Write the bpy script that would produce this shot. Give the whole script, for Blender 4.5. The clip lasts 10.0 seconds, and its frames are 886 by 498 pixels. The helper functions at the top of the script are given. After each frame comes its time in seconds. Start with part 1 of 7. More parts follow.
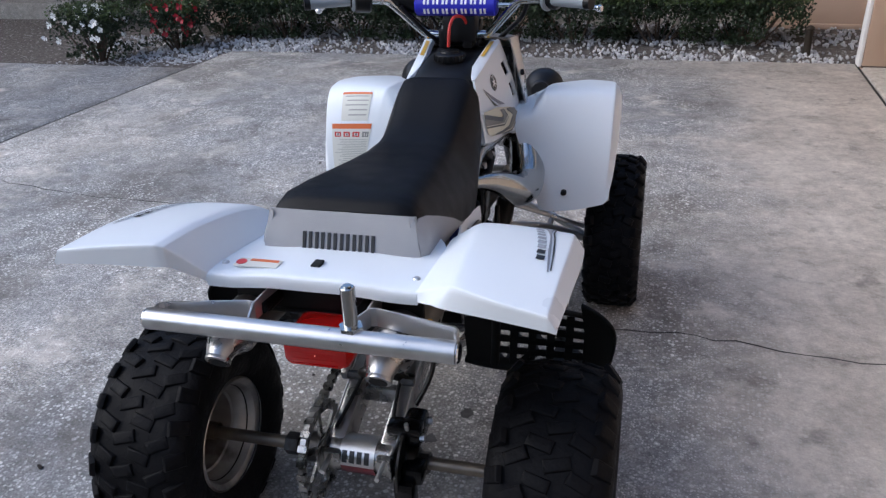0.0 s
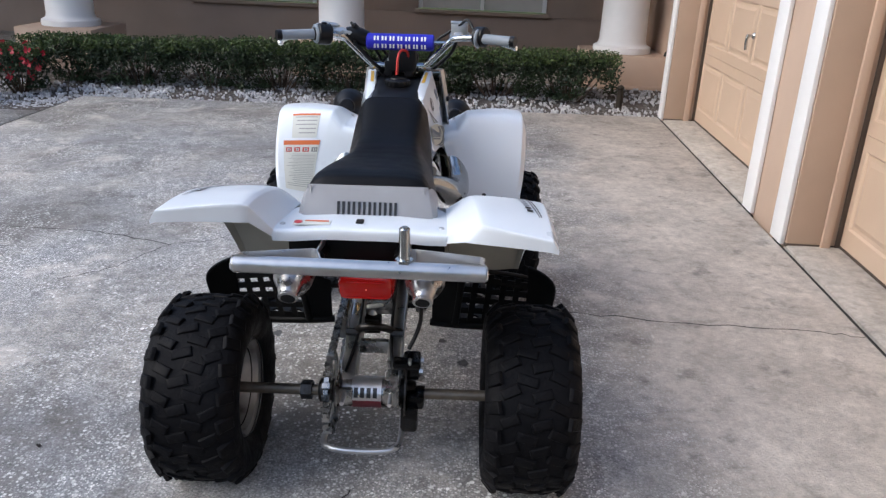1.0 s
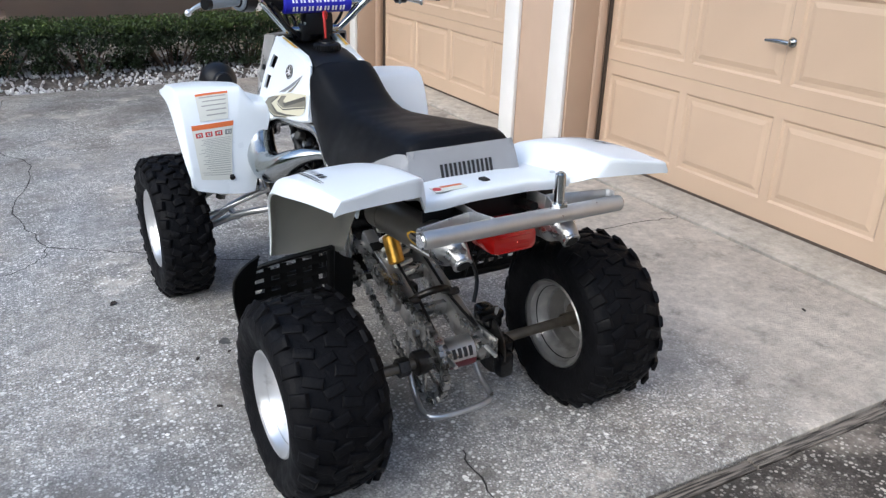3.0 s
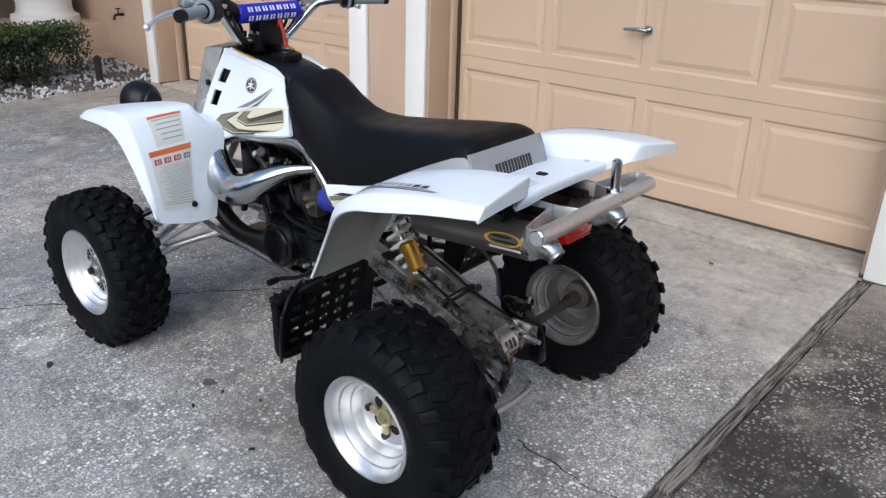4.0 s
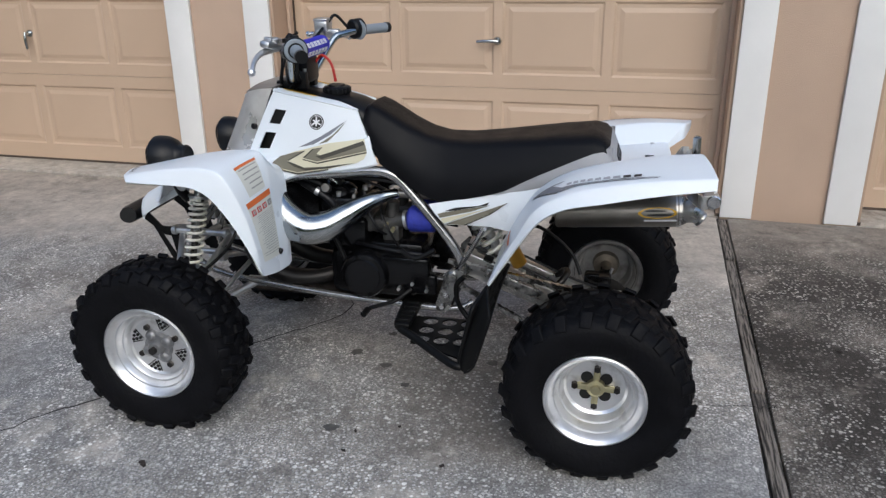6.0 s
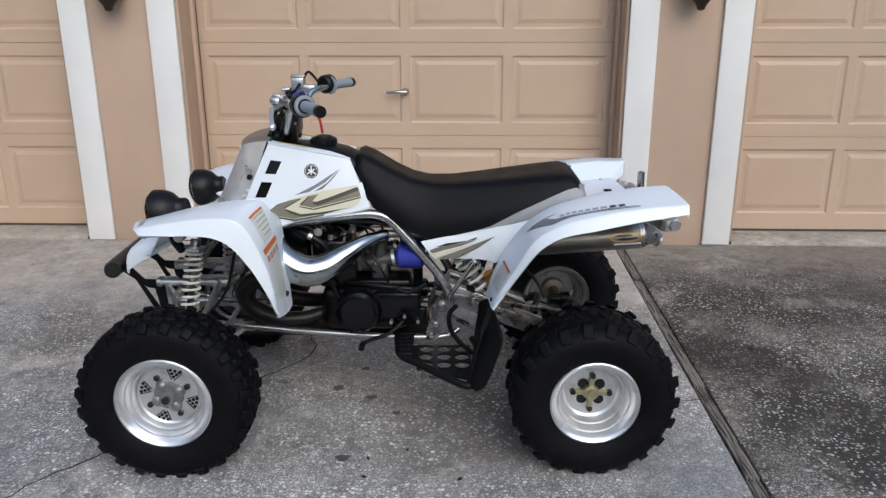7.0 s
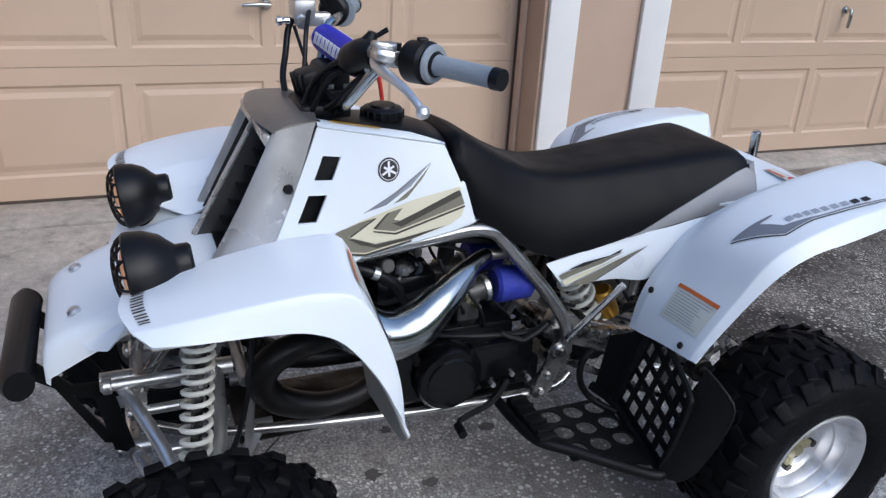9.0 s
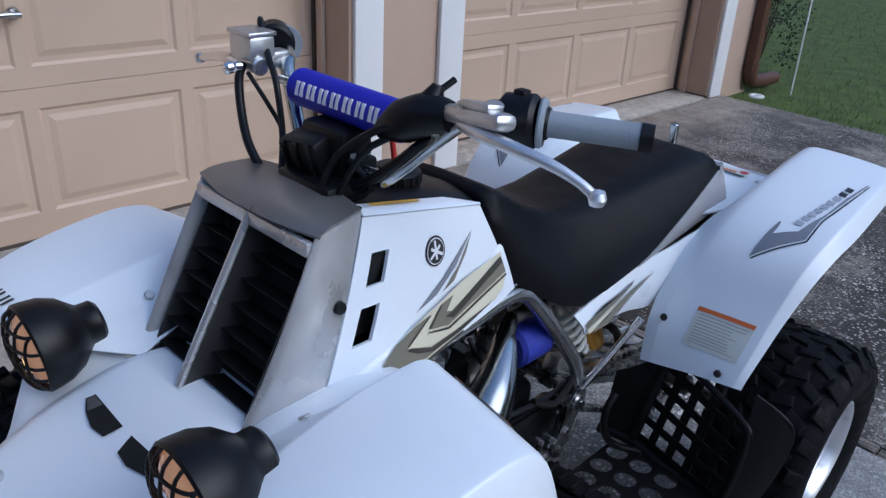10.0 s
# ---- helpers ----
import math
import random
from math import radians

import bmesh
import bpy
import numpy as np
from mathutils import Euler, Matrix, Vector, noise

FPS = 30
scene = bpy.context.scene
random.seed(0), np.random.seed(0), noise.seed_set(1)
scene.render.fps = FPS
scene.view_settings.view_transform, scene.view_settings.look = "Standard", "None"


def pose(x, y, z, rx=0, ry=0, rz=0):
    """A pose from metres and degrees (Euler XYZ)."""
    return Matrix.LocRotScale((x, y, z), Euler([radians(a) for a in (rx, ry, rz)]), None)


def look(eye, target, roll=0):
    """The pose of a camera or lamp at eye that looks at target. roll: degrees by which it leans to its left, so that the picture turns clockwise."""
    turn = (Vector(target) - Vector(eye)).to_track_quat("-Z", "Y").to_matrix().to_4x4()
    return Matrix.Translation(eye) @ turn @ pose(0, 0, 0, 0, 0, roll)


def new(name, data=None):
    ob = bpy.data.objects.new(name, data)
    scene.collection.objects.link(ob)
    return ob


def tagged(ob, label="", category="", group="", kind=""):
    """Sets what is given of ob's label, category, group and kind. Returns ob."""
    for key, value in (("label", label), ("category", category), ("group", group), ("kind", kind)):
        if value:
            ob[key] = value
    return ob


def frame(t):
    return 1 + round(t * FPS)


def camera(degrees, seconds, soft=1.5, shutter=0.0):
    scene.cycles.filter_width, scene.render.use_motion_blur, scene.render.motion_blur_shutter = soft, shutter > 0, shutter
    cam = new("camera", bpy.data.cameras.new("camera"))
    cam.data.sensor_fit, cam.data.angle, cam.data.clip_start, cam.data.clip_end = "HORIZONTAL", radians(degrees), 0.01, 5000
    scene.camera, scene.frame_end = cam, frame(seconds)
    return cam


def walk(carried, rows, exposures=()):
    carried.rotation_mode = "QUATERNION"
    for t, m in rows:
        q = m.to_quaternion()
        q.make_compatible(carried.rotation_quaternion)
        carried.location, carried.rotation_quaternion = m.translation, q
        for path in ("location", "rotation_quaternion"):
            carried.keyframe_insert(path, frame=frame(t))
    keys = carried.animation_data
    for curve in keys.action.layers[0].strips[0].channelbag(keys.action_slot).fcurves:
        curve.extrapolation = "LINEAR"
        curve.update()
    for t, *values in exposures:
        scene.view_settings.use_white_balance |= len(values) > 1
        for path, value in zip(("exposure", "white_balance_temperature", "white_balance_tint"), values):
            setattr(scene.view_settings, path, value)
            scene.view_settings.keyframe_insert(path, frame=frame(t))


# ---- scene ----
cam = camera(59.1, 10.0, soft=1.35)
METRES, EYE, TILT, LEAN, TURN = 6.751, 1.411, 0.0, 0.0, 16.1
ROWS = [
    (0.0, 0.0, 0.0, 0.0, -0.76, -25.89, 1.57),
    (0.5, -0.0284, -0.0399, 0.0003, -4.74, -25.72, 0.09),
    (1.0, -0.0715, -0.0671, -0.0035, -13.99, -21.3, -2.32),
    (1.5, -0.1037, -0.0674, -0.0063, -21.15, -21.93, -2.44),
    (2.0, -0.1424, -0.0534, -0.0079, -26.33, -21.03, -3.53),
    (3.5, -0.2695, 0.0614, -0.0138, -51.92, -22.51, -3.49),
    (4.0, -0.2975, 0.1101, -0.0134, -65.51, -22.3, -1.63),
    (4.5, -0.3098, 0.1614, -0.0154, -73.42, -22.17, -1.3),
    (5.0, -0.3282, 0.2071, -0.0114, -77.1, -21.27, -1.65),
    (5.5, -0.3525, 0.2536, -0.0106, -85.96, -20.28, -0.53),
    (7.0, -0.3821, 0.3708, -0.006, -105.53, -17.25, 0.1),
    (7.5, -0.344, 0.3854, -0.0117, -107.05, -18.6, -1.46),
    (8.0, -0.2951, 0.409, -0.0118, -109.87, -20.96, -2.83),
    (8.5, -0.2426, 0.4463, -0.0095, -119.44, -23.8, -3.36),
    (9.0, -0.1827, 0.4525, -0.0123, -128.01, -23.86, -3.03),
    (9.5, -0.1309, 0.4612, -0.0117, -135.42, -23.32, -3.33),
    (10.0, -0.0844, 0.4687, -0.0088, -151.0, -24.98, -2.73),
]
MORE = [
    (2.2, look((-0.959, -0.604, 1.361), (-0.508, 1.209, 0.648), 4.3)),
    (3.3, look((-1.747, -0.181, 1.321), (-0.684, 1.322, 0.540), 2.6)),
    (5.7, look((-2.806, 1.075, 1.321), (-1.008, 1.611, 0.628), 0.3)),
    (6.8, look((-3.143, 1.629, 1.365), (-1.253, 1.780, 0.729), -1.4)),
]
WAY = [(t, pose(0, 0, EYE, TILT, LEAN, TURN) @ pose(METRES * x, METRES * y, METRES * z, 90 + pitch, roll, yaw)) for t, x, y, z, yaw, pitch, roll in ROWS]
walk(cam, sorted(WAY + MORE, key=lambda row: row[0]),
     exposures=[(0.0, 0.42, 5760, 10), (0.5, 0.6, 5940, 10), (1.0, 0.62, 6020, 9), (2.0, 0.72, 6080, 7), (3.5, 0.6, 5860, 5), (4.5, 0.3, 5860, 6), (5.5, 0.12, 6000, 6), (7.5, 0.17, 5960, 6), (8.5, 0.27, 5850, 8), (9.0, 0.22, 5600, 8), (9.5, 0.03, 5320, 9), (10.0, -0.05, 5170, 9)])

# ---- light: an open bright sky, the low sun behind thin cloud ----
SUN_EL, SUN_AZ = 38.0, 250.0     # degrees; azimuth clockwise from +y
world = bpy.data.worlds.new("sky")
scene.world = world
world.use_nodes = True
wn = world.node_tree.nodes
sky = wn.new("ShaderNodeTexSky")
sky.sky_type = "NISHITA"
sky.sun_disc = False
sky.sun_elevation, sky.sun_rotation = radians(SUN_EL), radians(SUN_AZ)
sky.air_density, sky.dust_density, sky.ozone_density = 1.0, 2.5, 1.0
wn["Background"].inputs["Strength"].default_value = 0.18
world.node_tree.links.new(sky.outputs[0], wn["Background"].inputs[0])
sun = new("sun", bpy.data.lights.new("sun", "SUN"))
sun.data.energy, sun.data.angle, sun.data.color = 0.8, radians(60), (1.0, 0.96, 0.90)
az = radians(SUN_AZ)
sun.matrix_world = look((0, 0, 20), (-20 * math.sin(az) * math.cos(radians(SUN_EL)), -20 * math.cos(az) * math.cos(radians(SUN_EL)), 20 - 20 * math.sin(radians(SUN_EL))))

SITE = pose(1.238, 0, 0, 0, 0, -1.43)       # u: away from the drive past the garage front, v: along it
QUAD = pose(-0.561, 1.902, 0.008, 0, -0.87, 0.5)


def gz(u):
    """Height of the drive, which falls gently away from the garage."""
    return 0.0348 + 0.015 * u


# ---- materials ----
def mat(name, base, rough=0.5, metal=0.0, vary=0.0, scale=8.0, bump=0.0, bump_scale=80.0, dirt=None, dirt_at=(0.55, 0.7), dirt_scale=3.0,
        rough_vary=0.0, coat=0.0, rand=0.0, emit=None, emit_strength=0.0, spec=0.5):
    m = bpy.data.materials.new(name)
    m.use_nodes = True
    nt, L = m.node_tree.nodes, m.node_tree.links
    p = nt["Principled BSDF"]
    p.inputs["Base Color"].default_value = (*base, 1)
    p.inputs["Roughness"].default_value, p.inputs["Metallic"].default_value = rough, metal
    p.inputs["Coat Weight"].default_value = coat
    p.inputs["Specular IOR Level"].default_value = spec
    co = nt.new("ShaderNodeTexCoord")
    out = None
    if vary or rand or dirt or rough_vary:
        n = nt.new("ShaderNodeTexNoise")
        n.inputs["Scale"].default_value, n.inputs["Detail"].default_value = scale, 6
        L.new(co.outputs["Object"], n.inputs["Vector"])
        hsv = nt.new("ShaderNodeHueSaturation")
        hsv.inputs["Color"].default_value = (*base, 1)
        r = nt.new("ShaderNodeMapRange")
        r.inputs["From Min"].default_value, r.inputs["From Max"].default_value = 0.3, 0.7
        r.inputs["To Min"].default_value, r.inputs["To Max"].default_value = 1 - vary, 1 + vary
        L.new(n.outputs["Fac"], r.inputs["Value"])
        src = r.outputs[0]
        if rand:
            oi = nt.new("ShaderNodeObjectInfo")
            r2 = nt.new("ShaderNodeMapRange")
            r2.inputs["To Min"].default_value, r2.inputs["To Max"].default_value = 1 - rand, 1 + rand
            L.new(oi.outputs["Random"], r2.inputs["Value"])
            mu = nt.new("ShaderNodeMath")
            mu.operation = "MULTIPLY"
            L.new(src, mu.inputs[0]), L.new(r2.outputs[0], mu.inputs[1])
            src = mu.outputs[0]
        L.new(src, hsv.inputs["Value"])
        out = hsv.outputs[0]
        if dirt:
            n2 = nt.new("ShaderNodeTexNoise")
            n2.inputs["Scale"].default_value, n2.inputs["Detail"].default_value = dirt_scale, 8
            L.new(co.outputs["Object"], n2.inputs["Vector"])
            r3 = nt.new("ShaderNodeMapRange")
            r3.inputs["From Min"].default_value, r3.inputs["From Max"].default_value = dirt_at
            L.new(n2.outputs["Fac"], r3.inputs["Value"])
            mx = nt.new("ShaderNodeMix")
            mx.data_type = "RGBA"
            mx.inputs["B"].default_value = (*dirt, 1)
            L.new(r3.outputs[0], mx.inputs["Factor"]), L.new(out, mx.inputs["A"])
            out = mx.outputs["Result"]
        L.new(out, p.inputs["Base Color"])
        if rough_vary:
            r4 = nt.new("ShaderNodeMapRange")
            r4.inputs["From Min"].default_value, r4.inputs["From Max"].default_value = 0.3, 0.7
            r4.inputs["To Min"].default_value, r4.inputs["To Max"].default_value = max(0.02, rough - rough_vary), min(1, rough + rough_vary)
            L.new(n.outputs["Fac"], r4.inputs["Value"]), L.new(r4.outputs[0], p.inputs["Roughness"])
    if bump:
        nb = nt.new("ShaderNodeTexNoise")
        nb.inputs["Scale"].default_value, nb.inputs["Detail"].default_value = bump_scale, 5
        L.new(co.outputs["Object"], nb.inputs["Vector"])
        b = nt.new("ShaderNodeBump")
        b.inputs["Strength"].default_value, b.inputs["Distance"].default_value = bump, 0.004
        L.new(nb.outputs["Fac"], b.inputs["Height"]), L.new(b.outputs[0], p.inputs["Normal"])
    if emit:
        p.inputs["Emission Color"].default_value, p.inputs["Emission Strength"].default_value = (*emit, 1), emit_strength
    return m


def concrete(name, tone, warm, stain, stone, soil=0.8, wet=0.47, edge=0.15):
    """Washed concrete: shell and pebble flecks in a grey paste, worn smooth in patches, with drifting stains."""
    m = bpy.data.materials.new(name)
    m.use_nodes = True
    nt, L = m.node_tree.nodes, m.node_tree.links
    p = nt["Principled BSDF"]
    co = nt.new("ShaderNodeTexCoord")

    def noise_node(scale, detail, rough=0.5):
        n = nt.new("ShaderNodeTexNoise")
        n.inputs["Scale"].default_value, n.inputs["Detail"].default_value, n.inputs["Roughness"].default_value = scale, detail, rough
        L.new(co.outputs["Object"], n.inputs["Vector"])
        return n.outputs["Fac"]

    def ramp(v, a, b, lo=0.0, hi=1.0):
        r = nt.new("ShaderNodeMapRange")
        r.inputs["From Min"].default_value, r.inputs["From Max"].default_value = a, b
        r.inputs["To Min"].default_value, r.inputs["To Max"].default_value = lo, hi
        L.new(v, r.inputs["Value"])
        return r.outputs[0]

    def mult(a, b):
        q = nt.new("ShaderNodeMath")
        q.operation = "MULTIPLY"
        L.new(a, q.inputs[0]), L.new(b, q.inputs[1])
        return q.outputs[0]

    def mix(f, a, b):
        q = nt.new("ShaderNodeMix")
        q.data_type = "RGBA"
        L.new(f, q.inputs["Factor"])
        for key, v in (("A", a), ("B", b)):
            if isinstance(v, tuple):
                q.inputs[key].default_value = (*v, 1)
            else:
                L.new(v, q.inputs[key])
        return q.outputs["Result"]

    def flecks(scale, size, few=0.40):
        v = nt.new("ShaderNodeTexVoronoi")
        v.inputs["Scale"].default_value = scale
        L.new(co.outputs["Object"], v.inputs["Vector"])
        sep = nt.new("ShaderNodeSeparateColor")
        L.new(v.outputs["Color"], sep.inputs[0])
        return mult(ramp(v.outputs["Distance"], size, size * 0.75), ramp(sep.outputs[0], few, few + 0.1)), sep.outputs[1]

    def shade(c, v, lo, hi):
        q = nt.new("ShaderNodeHueSaturation")
        L.new(c, q.inputs["Color"]), L.new(ramp(v, 0.30, 0.70, lo, hi), q.inputs["Value"])
        return q.outputs[0]

    col = mix(ramp(noise_node(0.9, 6, 0.6), 0.42, 0.60), tone, warm)
    col = mix(ramp(noise_node(140.0, 4, 0.65), 0.40, 0.60, 0.0, 0.85), col, tuple(0.5 * c for c in tone))
    sx = nt.new("ShaderNodeSeparateXYZ")
    L.new(co.outputs["Object"], sx.inputs[0])
    wob = nt.new("ShaderNodeMath")
    wob.operation = "MULTIPLY_ADD"
    wob.inputs[1].default_value = 1.3
    L.new(noise_node(1.3, 7, 0.65), wob.inputs[0]), L.new(sx.outputs[0], wob.inputs[2])
    wear_no_bounce = ramp(wob.outputs[0], edge, edge - 0.45)      # whole paste close to the garage; the doors' warm bounce is painted in too
    col = mix(wear_no_bounce, warm, col)
    worn = mult(ramp(noise_node(1.7, 7, 0.6), 0.40, 0.56, 0.25, 1.0), ramp(wear_no_bounce, 0, 1, 0.12, 1.0))
    loose = mult(worn, ramp(noise_node(4.5, 8, 0.7), 0.40, 0.58, 0.18, 1.0))
    f0, _ = flecks(45.0, 0.36, 0.80)
    f1, h1 = flecks(74.0, 0.42)
    f2, h2 = flecks(135.0, 0.45)
    pebble = mix(h1, stone, tuple(0.58 * c for c in stone))
    fine = mix(h2, stone, tuple(0.6 * c for c in stone))
    col = mix(mult(f2, ramp(worn, 0, 1, 0.0, 0.9)), col, fine)
    damp = mult(ramp(noise_node(1.1, 10, 0.68), wet, wet + 0.14, 0.0, soil), ramp(wear_no_bounce, 0, 1, 0.30, 1.0))
    col = mix(mult(damp, ramp(f1, 0, 1, 1.0, 0.25)), col, stain)
    col = mix(ramp(noise_node(7.0, 8, 0.7), 0.55, 0.68, 0.0, 0.6), col, stain)
    col = mix(ramp(noise_node(2.6, 9, 0.7), 0.55, 0.66, 0.0, 0.55), col, tuple(min(0.9, 1.35 * c) for c in warm))
    col = mix(mult(f1, ramp(loose, 0, 1, 0.0, 0.95)), col, pebble)
    col = mix(mult(f0, loose), col, stone)
    col = shade(col, noise_node(20.0, 9, 0.75), 0.70, 1.30)
    col = shade(col, noise_node(2.4, 8, 0.65), 0.84, 1.16)
    L.new(col, p.inputs["Base Color"])
    p.inputs["Roughness"].default_value = 0.85
    b = nt.new("ShaderNodeBump")
    b.inputs["Strength"].default_value, b.inputs["Distance"].default_value = 0.9, 0.005
    L.new(noise_node(110.0, 7, 0.6), b.inputs["Height"]), L.new(b.outputs[0], p.inputs["Normal"])
    return m


M_CONC = concrete("washed_concrete", (0.310, 0.310, 0.312), (0.49, 0.45, 0.395), (0.135, 0.122, 0.108), (0.92, 0.91, 0.87), 0.74, 0.48, -0.12)
M_CONC_D = concrete("soiled_concrete", (0.120, 0.109, 0.096), (0.33, 0.29, 0.245), (0.034, 0.029, 0.024), (0.82, 0.78, 0.70), 0.88, 0.42, 0.38)
M_APRON = concrete("apron_concrete", (0.37, 0.34, 0.30), (0.43, 0.39, 0.335), (0.20, 0.18, 0.16), (0.5, 0.48, 0.45))
M_CRACK = mat("crack_dirt", (0.035, 0.032, 0.03), 0.95)
M_SPOT = mat("oil_spot", (0.085, 0.082, 0.078), 0.7, vary=0.3, scale=60)


def streaked(name, light, dark, along):
    """Weathered wood, its grain along one axis."""
    m = bpy.data.materials.new(name)
    m.use_nodes = True
    nt, L = m.node_tree.nodes, m.node_tree.links
    co, mp, n, r, mx = (nt.new(k) for k in ("ShaderNodeTexCoord", "ShaderNodeMapping", "ShaderNodeTexNoise", "ShaderNodeMapRange", "ShaderNodeMix"))
    mp.inputs["Scale"].default_value = along
    n.inputs["Scale"].default_value, n.inputs["Detail"].default_value = 1.0, 6
    r.inputs["From Min"].default_value, r.inputs["From Max"].default_value = 0.4, 0.6
    mx.data_type = "RGBA"
    mx.inputs["A"].default_value, mx.inputs["B"].default_value = (*dark, 1), (*light, 1)
    L.new(co.outputs["Object"], mp.inputs[0]), L.new(mp.outputs[0], n.inputs["Vector"]), L.new(n.outputs["Fac"], r.inputs["Value"]), L.new(r.outputs[0], mx.inputs["Factor"])
    p = nt["Principled BSDF"]
    p.inputs["Roughness"].default_value = 0.9
    L.new(mx.outputs["Result"], p.inputs["Base Color"])
    b = nt.new("ShaderNodeBump")
    b.inputs["Strength"].default_value, b.inputs["Distance"].default_value = 0.8, 0.004
    L.new(n.outputs["Fac"], b.inputs["Height"]), L.new(b.outputs[0], p.inputs["Normal"])
    return m


M_JOINT = streaked("weathered_joint_wood", (0.24, 0.21, 0.18), (0.03, 0.026, 0.022), (9, 150, 40))
M_JOINT_V = streaked("weathered_joint_wood_across", (0.13, 0.12, 0.11), (0.03, 0.026, 0.022), (150, 9, 40))
M_STUCCO = mat("beige_stucco", (0.51, 0.375, 0.28), 0.85, vary=0.06, scale=2.5, bump=0.5, bump_scale=220)
M_TRIM = mat("white_trim_paint", (0.80, 0.79, 0.77), 0.55, vary=0.04, scale=3, bump=0.15, bump_scale=40)
M_JAMB = mat("tan_jamb_paint", (0.43, 0.31, 0.225), 0.6, vary=0.05, scale=3, bump=0.1)
M_DOOR = mat("beige_door_paint", (0.53, 0.395, 0.285), 0.45, vary=0.04, scale=1.8, bump=0.12, bump_scale=300, rand=0.02)
M_HOUSE = mat("taupe_stucco", (0.33, 0.245, 0.19), 0.85, vary=0.08, scale=2, bump=0.4, bump_scale=200)
M_PANE = mat("pale_window_shade", (0.55, 0.52, 0.46), 0.5, vary=0.05, scale=5)
M_SEAL = mat("brown_door_seal", (0.07, 0.05, 0.037), 0.8)
M_BRONZE = mat("dark_bronze", (0.05, 0.04, 0.03), 0.45, 0.6, vary=0.2)
M_GLASSF = mat("frosted_glass", (0.6, 0.58, 0.5), 0.3)
M_GUTTER = mat("brown_gutter_paint", (0.10, 0.045, 0.03), 0.4, vary=0.1)
M_ROOF = mat("roof_shingle_grey", (0.16, 0.14, 0.13), 0.9, vary=0.2)
M_STONE = mat("white_stones", (0.47, 0.468, 0.47), 0.8, vary=0.35, scale=18, bump=0.3)
M_SOIL = mat("dark_mulch", (0.09, 0.075, 0.065), 0.95, vary=0.5, scale=40, bump=0.8, bump_scale=70, dirt=(0.30, 0.29, 0.28), dirt_at=(0.58, 0.66), dirt_scale=30)
M_GRASS = mat("lawn", (0.075, 0.105, 0.018), 0.9, vary=0.4, scale=6, bump=0.6)
M_BLADE = mat("grass_blade", (0.085, 0.145, 0.02), 0.6, vary=0.3, scale=2)
M_LEAF = mat("hedge_leaf", (0.016, 0.031, 0.009), 0.6, vary=0.5, scale=9)
# lighter copy of the leaf for shrub tops, sunlight painted into it
M_LEAF2 = mat("sunlit_top_leaf", (0.050, 0.080, 0.017), 0.5, vary=0.4, scale=9)
M_TWIG = mat("brown_twig", (0.08, 0.055, 0.04), 0.9, vary=0.3)
M_WFLOWER = mat("white_petal", (0.80, 0.80, 0.78), 0.6)
M_RFLOWER = mat("red_petal", (0.30, 0.008, 0.02), 0.5)
M_DEAD = mat("dead_leaf", (0.03, 0.022, 0.018), 0.9)
M_PLASTIC = mat("white_plastic", (0.78, 0.82, 0.855), 0.30, vary=0.02, scale=2, rough_vary=0.03)
# fender plastic from below: its lack of light is painted as grey
M_UNDER_SHADE = mat("shaded_plastic_inside", (0.40, 0.395, 0.35), 0.6, vary=0.08)
M_SEAT = mat("black_vinyl", (0.004, 0.004, 0.005), 0.45, spec=0.15, vary=0.15, scale=20, bump=0.25, bump_scale=500, rough_vary=0.06)
M_SEATG = mat("grey_vinyl", (0.31, 0.31, 0.315), 0.42, vary=0.06, scale=12, bump=0.25, bump_scale=500)
# shroud silver for the visor, a dark brownish reflection painted in
M_VISOR = mat("silver_paint_brown_reflection", (0.24, 0.222, 0.205), 0.34, 0.6, vary=0.12, scale=12, rough_vary=0.08)
M_SILVER = mat("silver_paint", (0.62, 0.605, 0.585), 0.30, 0.60, vary=0.10, scale=12, rough_vary=0.08, dirt=(0.25, 0.235, 0.22), dirt_at=(0.5, 0.8), dirt_scale=5)
M_CHROME = mat("chrome", (0.45, 0.47, 0.475), 0.18, 1.0, vary=0.10, scale=9, rough_vary=0.05, bump=0.06, bump_scale=14)
M_ALLOY = mat("polished_alloy", (0.80, 0.80, 0.81), 0.20, 1.0, vary=0.06, scale=15, rough_vary=0.08)
M_BRUSH = mat("brushed_alloy", (0.60, 0.60, 0.60), 0.36, 0.9, vary=0.08, scale=25, rough_vary=0.1)
M_SOOT = mat("sooty_steel", (0.010, 0.009, 0.0085), 0.40, 0.2, spec=0.3, vary=0.4, scale=20, dirt=(0.035, 0.027, 0.022), dirt_at=(0.6, 0.75), dirt_scale=14, bump=0.15)
M_RIM = mat("machined_rim_alloy", (0.74, 0.74, 0.745), 0.40, 0.92, vary=0.05, scale=18, rough_vary=0.10, dirt=(0.45, 0.44, 0.42), dirt_at=(0.58, 0.8), dirt_scale=22)
# rim alloy for the inner half, darkened for its shade, with some dirt
M_RIMBACK = mat("shaded_rim_alloy", (0.42, 0.415, 0.405), 0.42, 0.9, vary=0.2, scale=14, dirt=(0.12, 0.11, 0.10), dirt_at=(0.5, 0.7), dirt_scale=12)
M_BACKDROP = mat("backdrop_green", (0.03, 0.045, 0.018), 0.9, vary=0.6, scale=0.7, bump=0.6, bump_scale=3)
M_FRAME = mat("silver_frame_paint", (0.36, 0.355, 0.35), 0.20, 0.82, vary=0.08, scale=20, dirt=(0.10, 0.08, 0.06), dirt_at=(0.66, 0.8), dirt_scale=15)
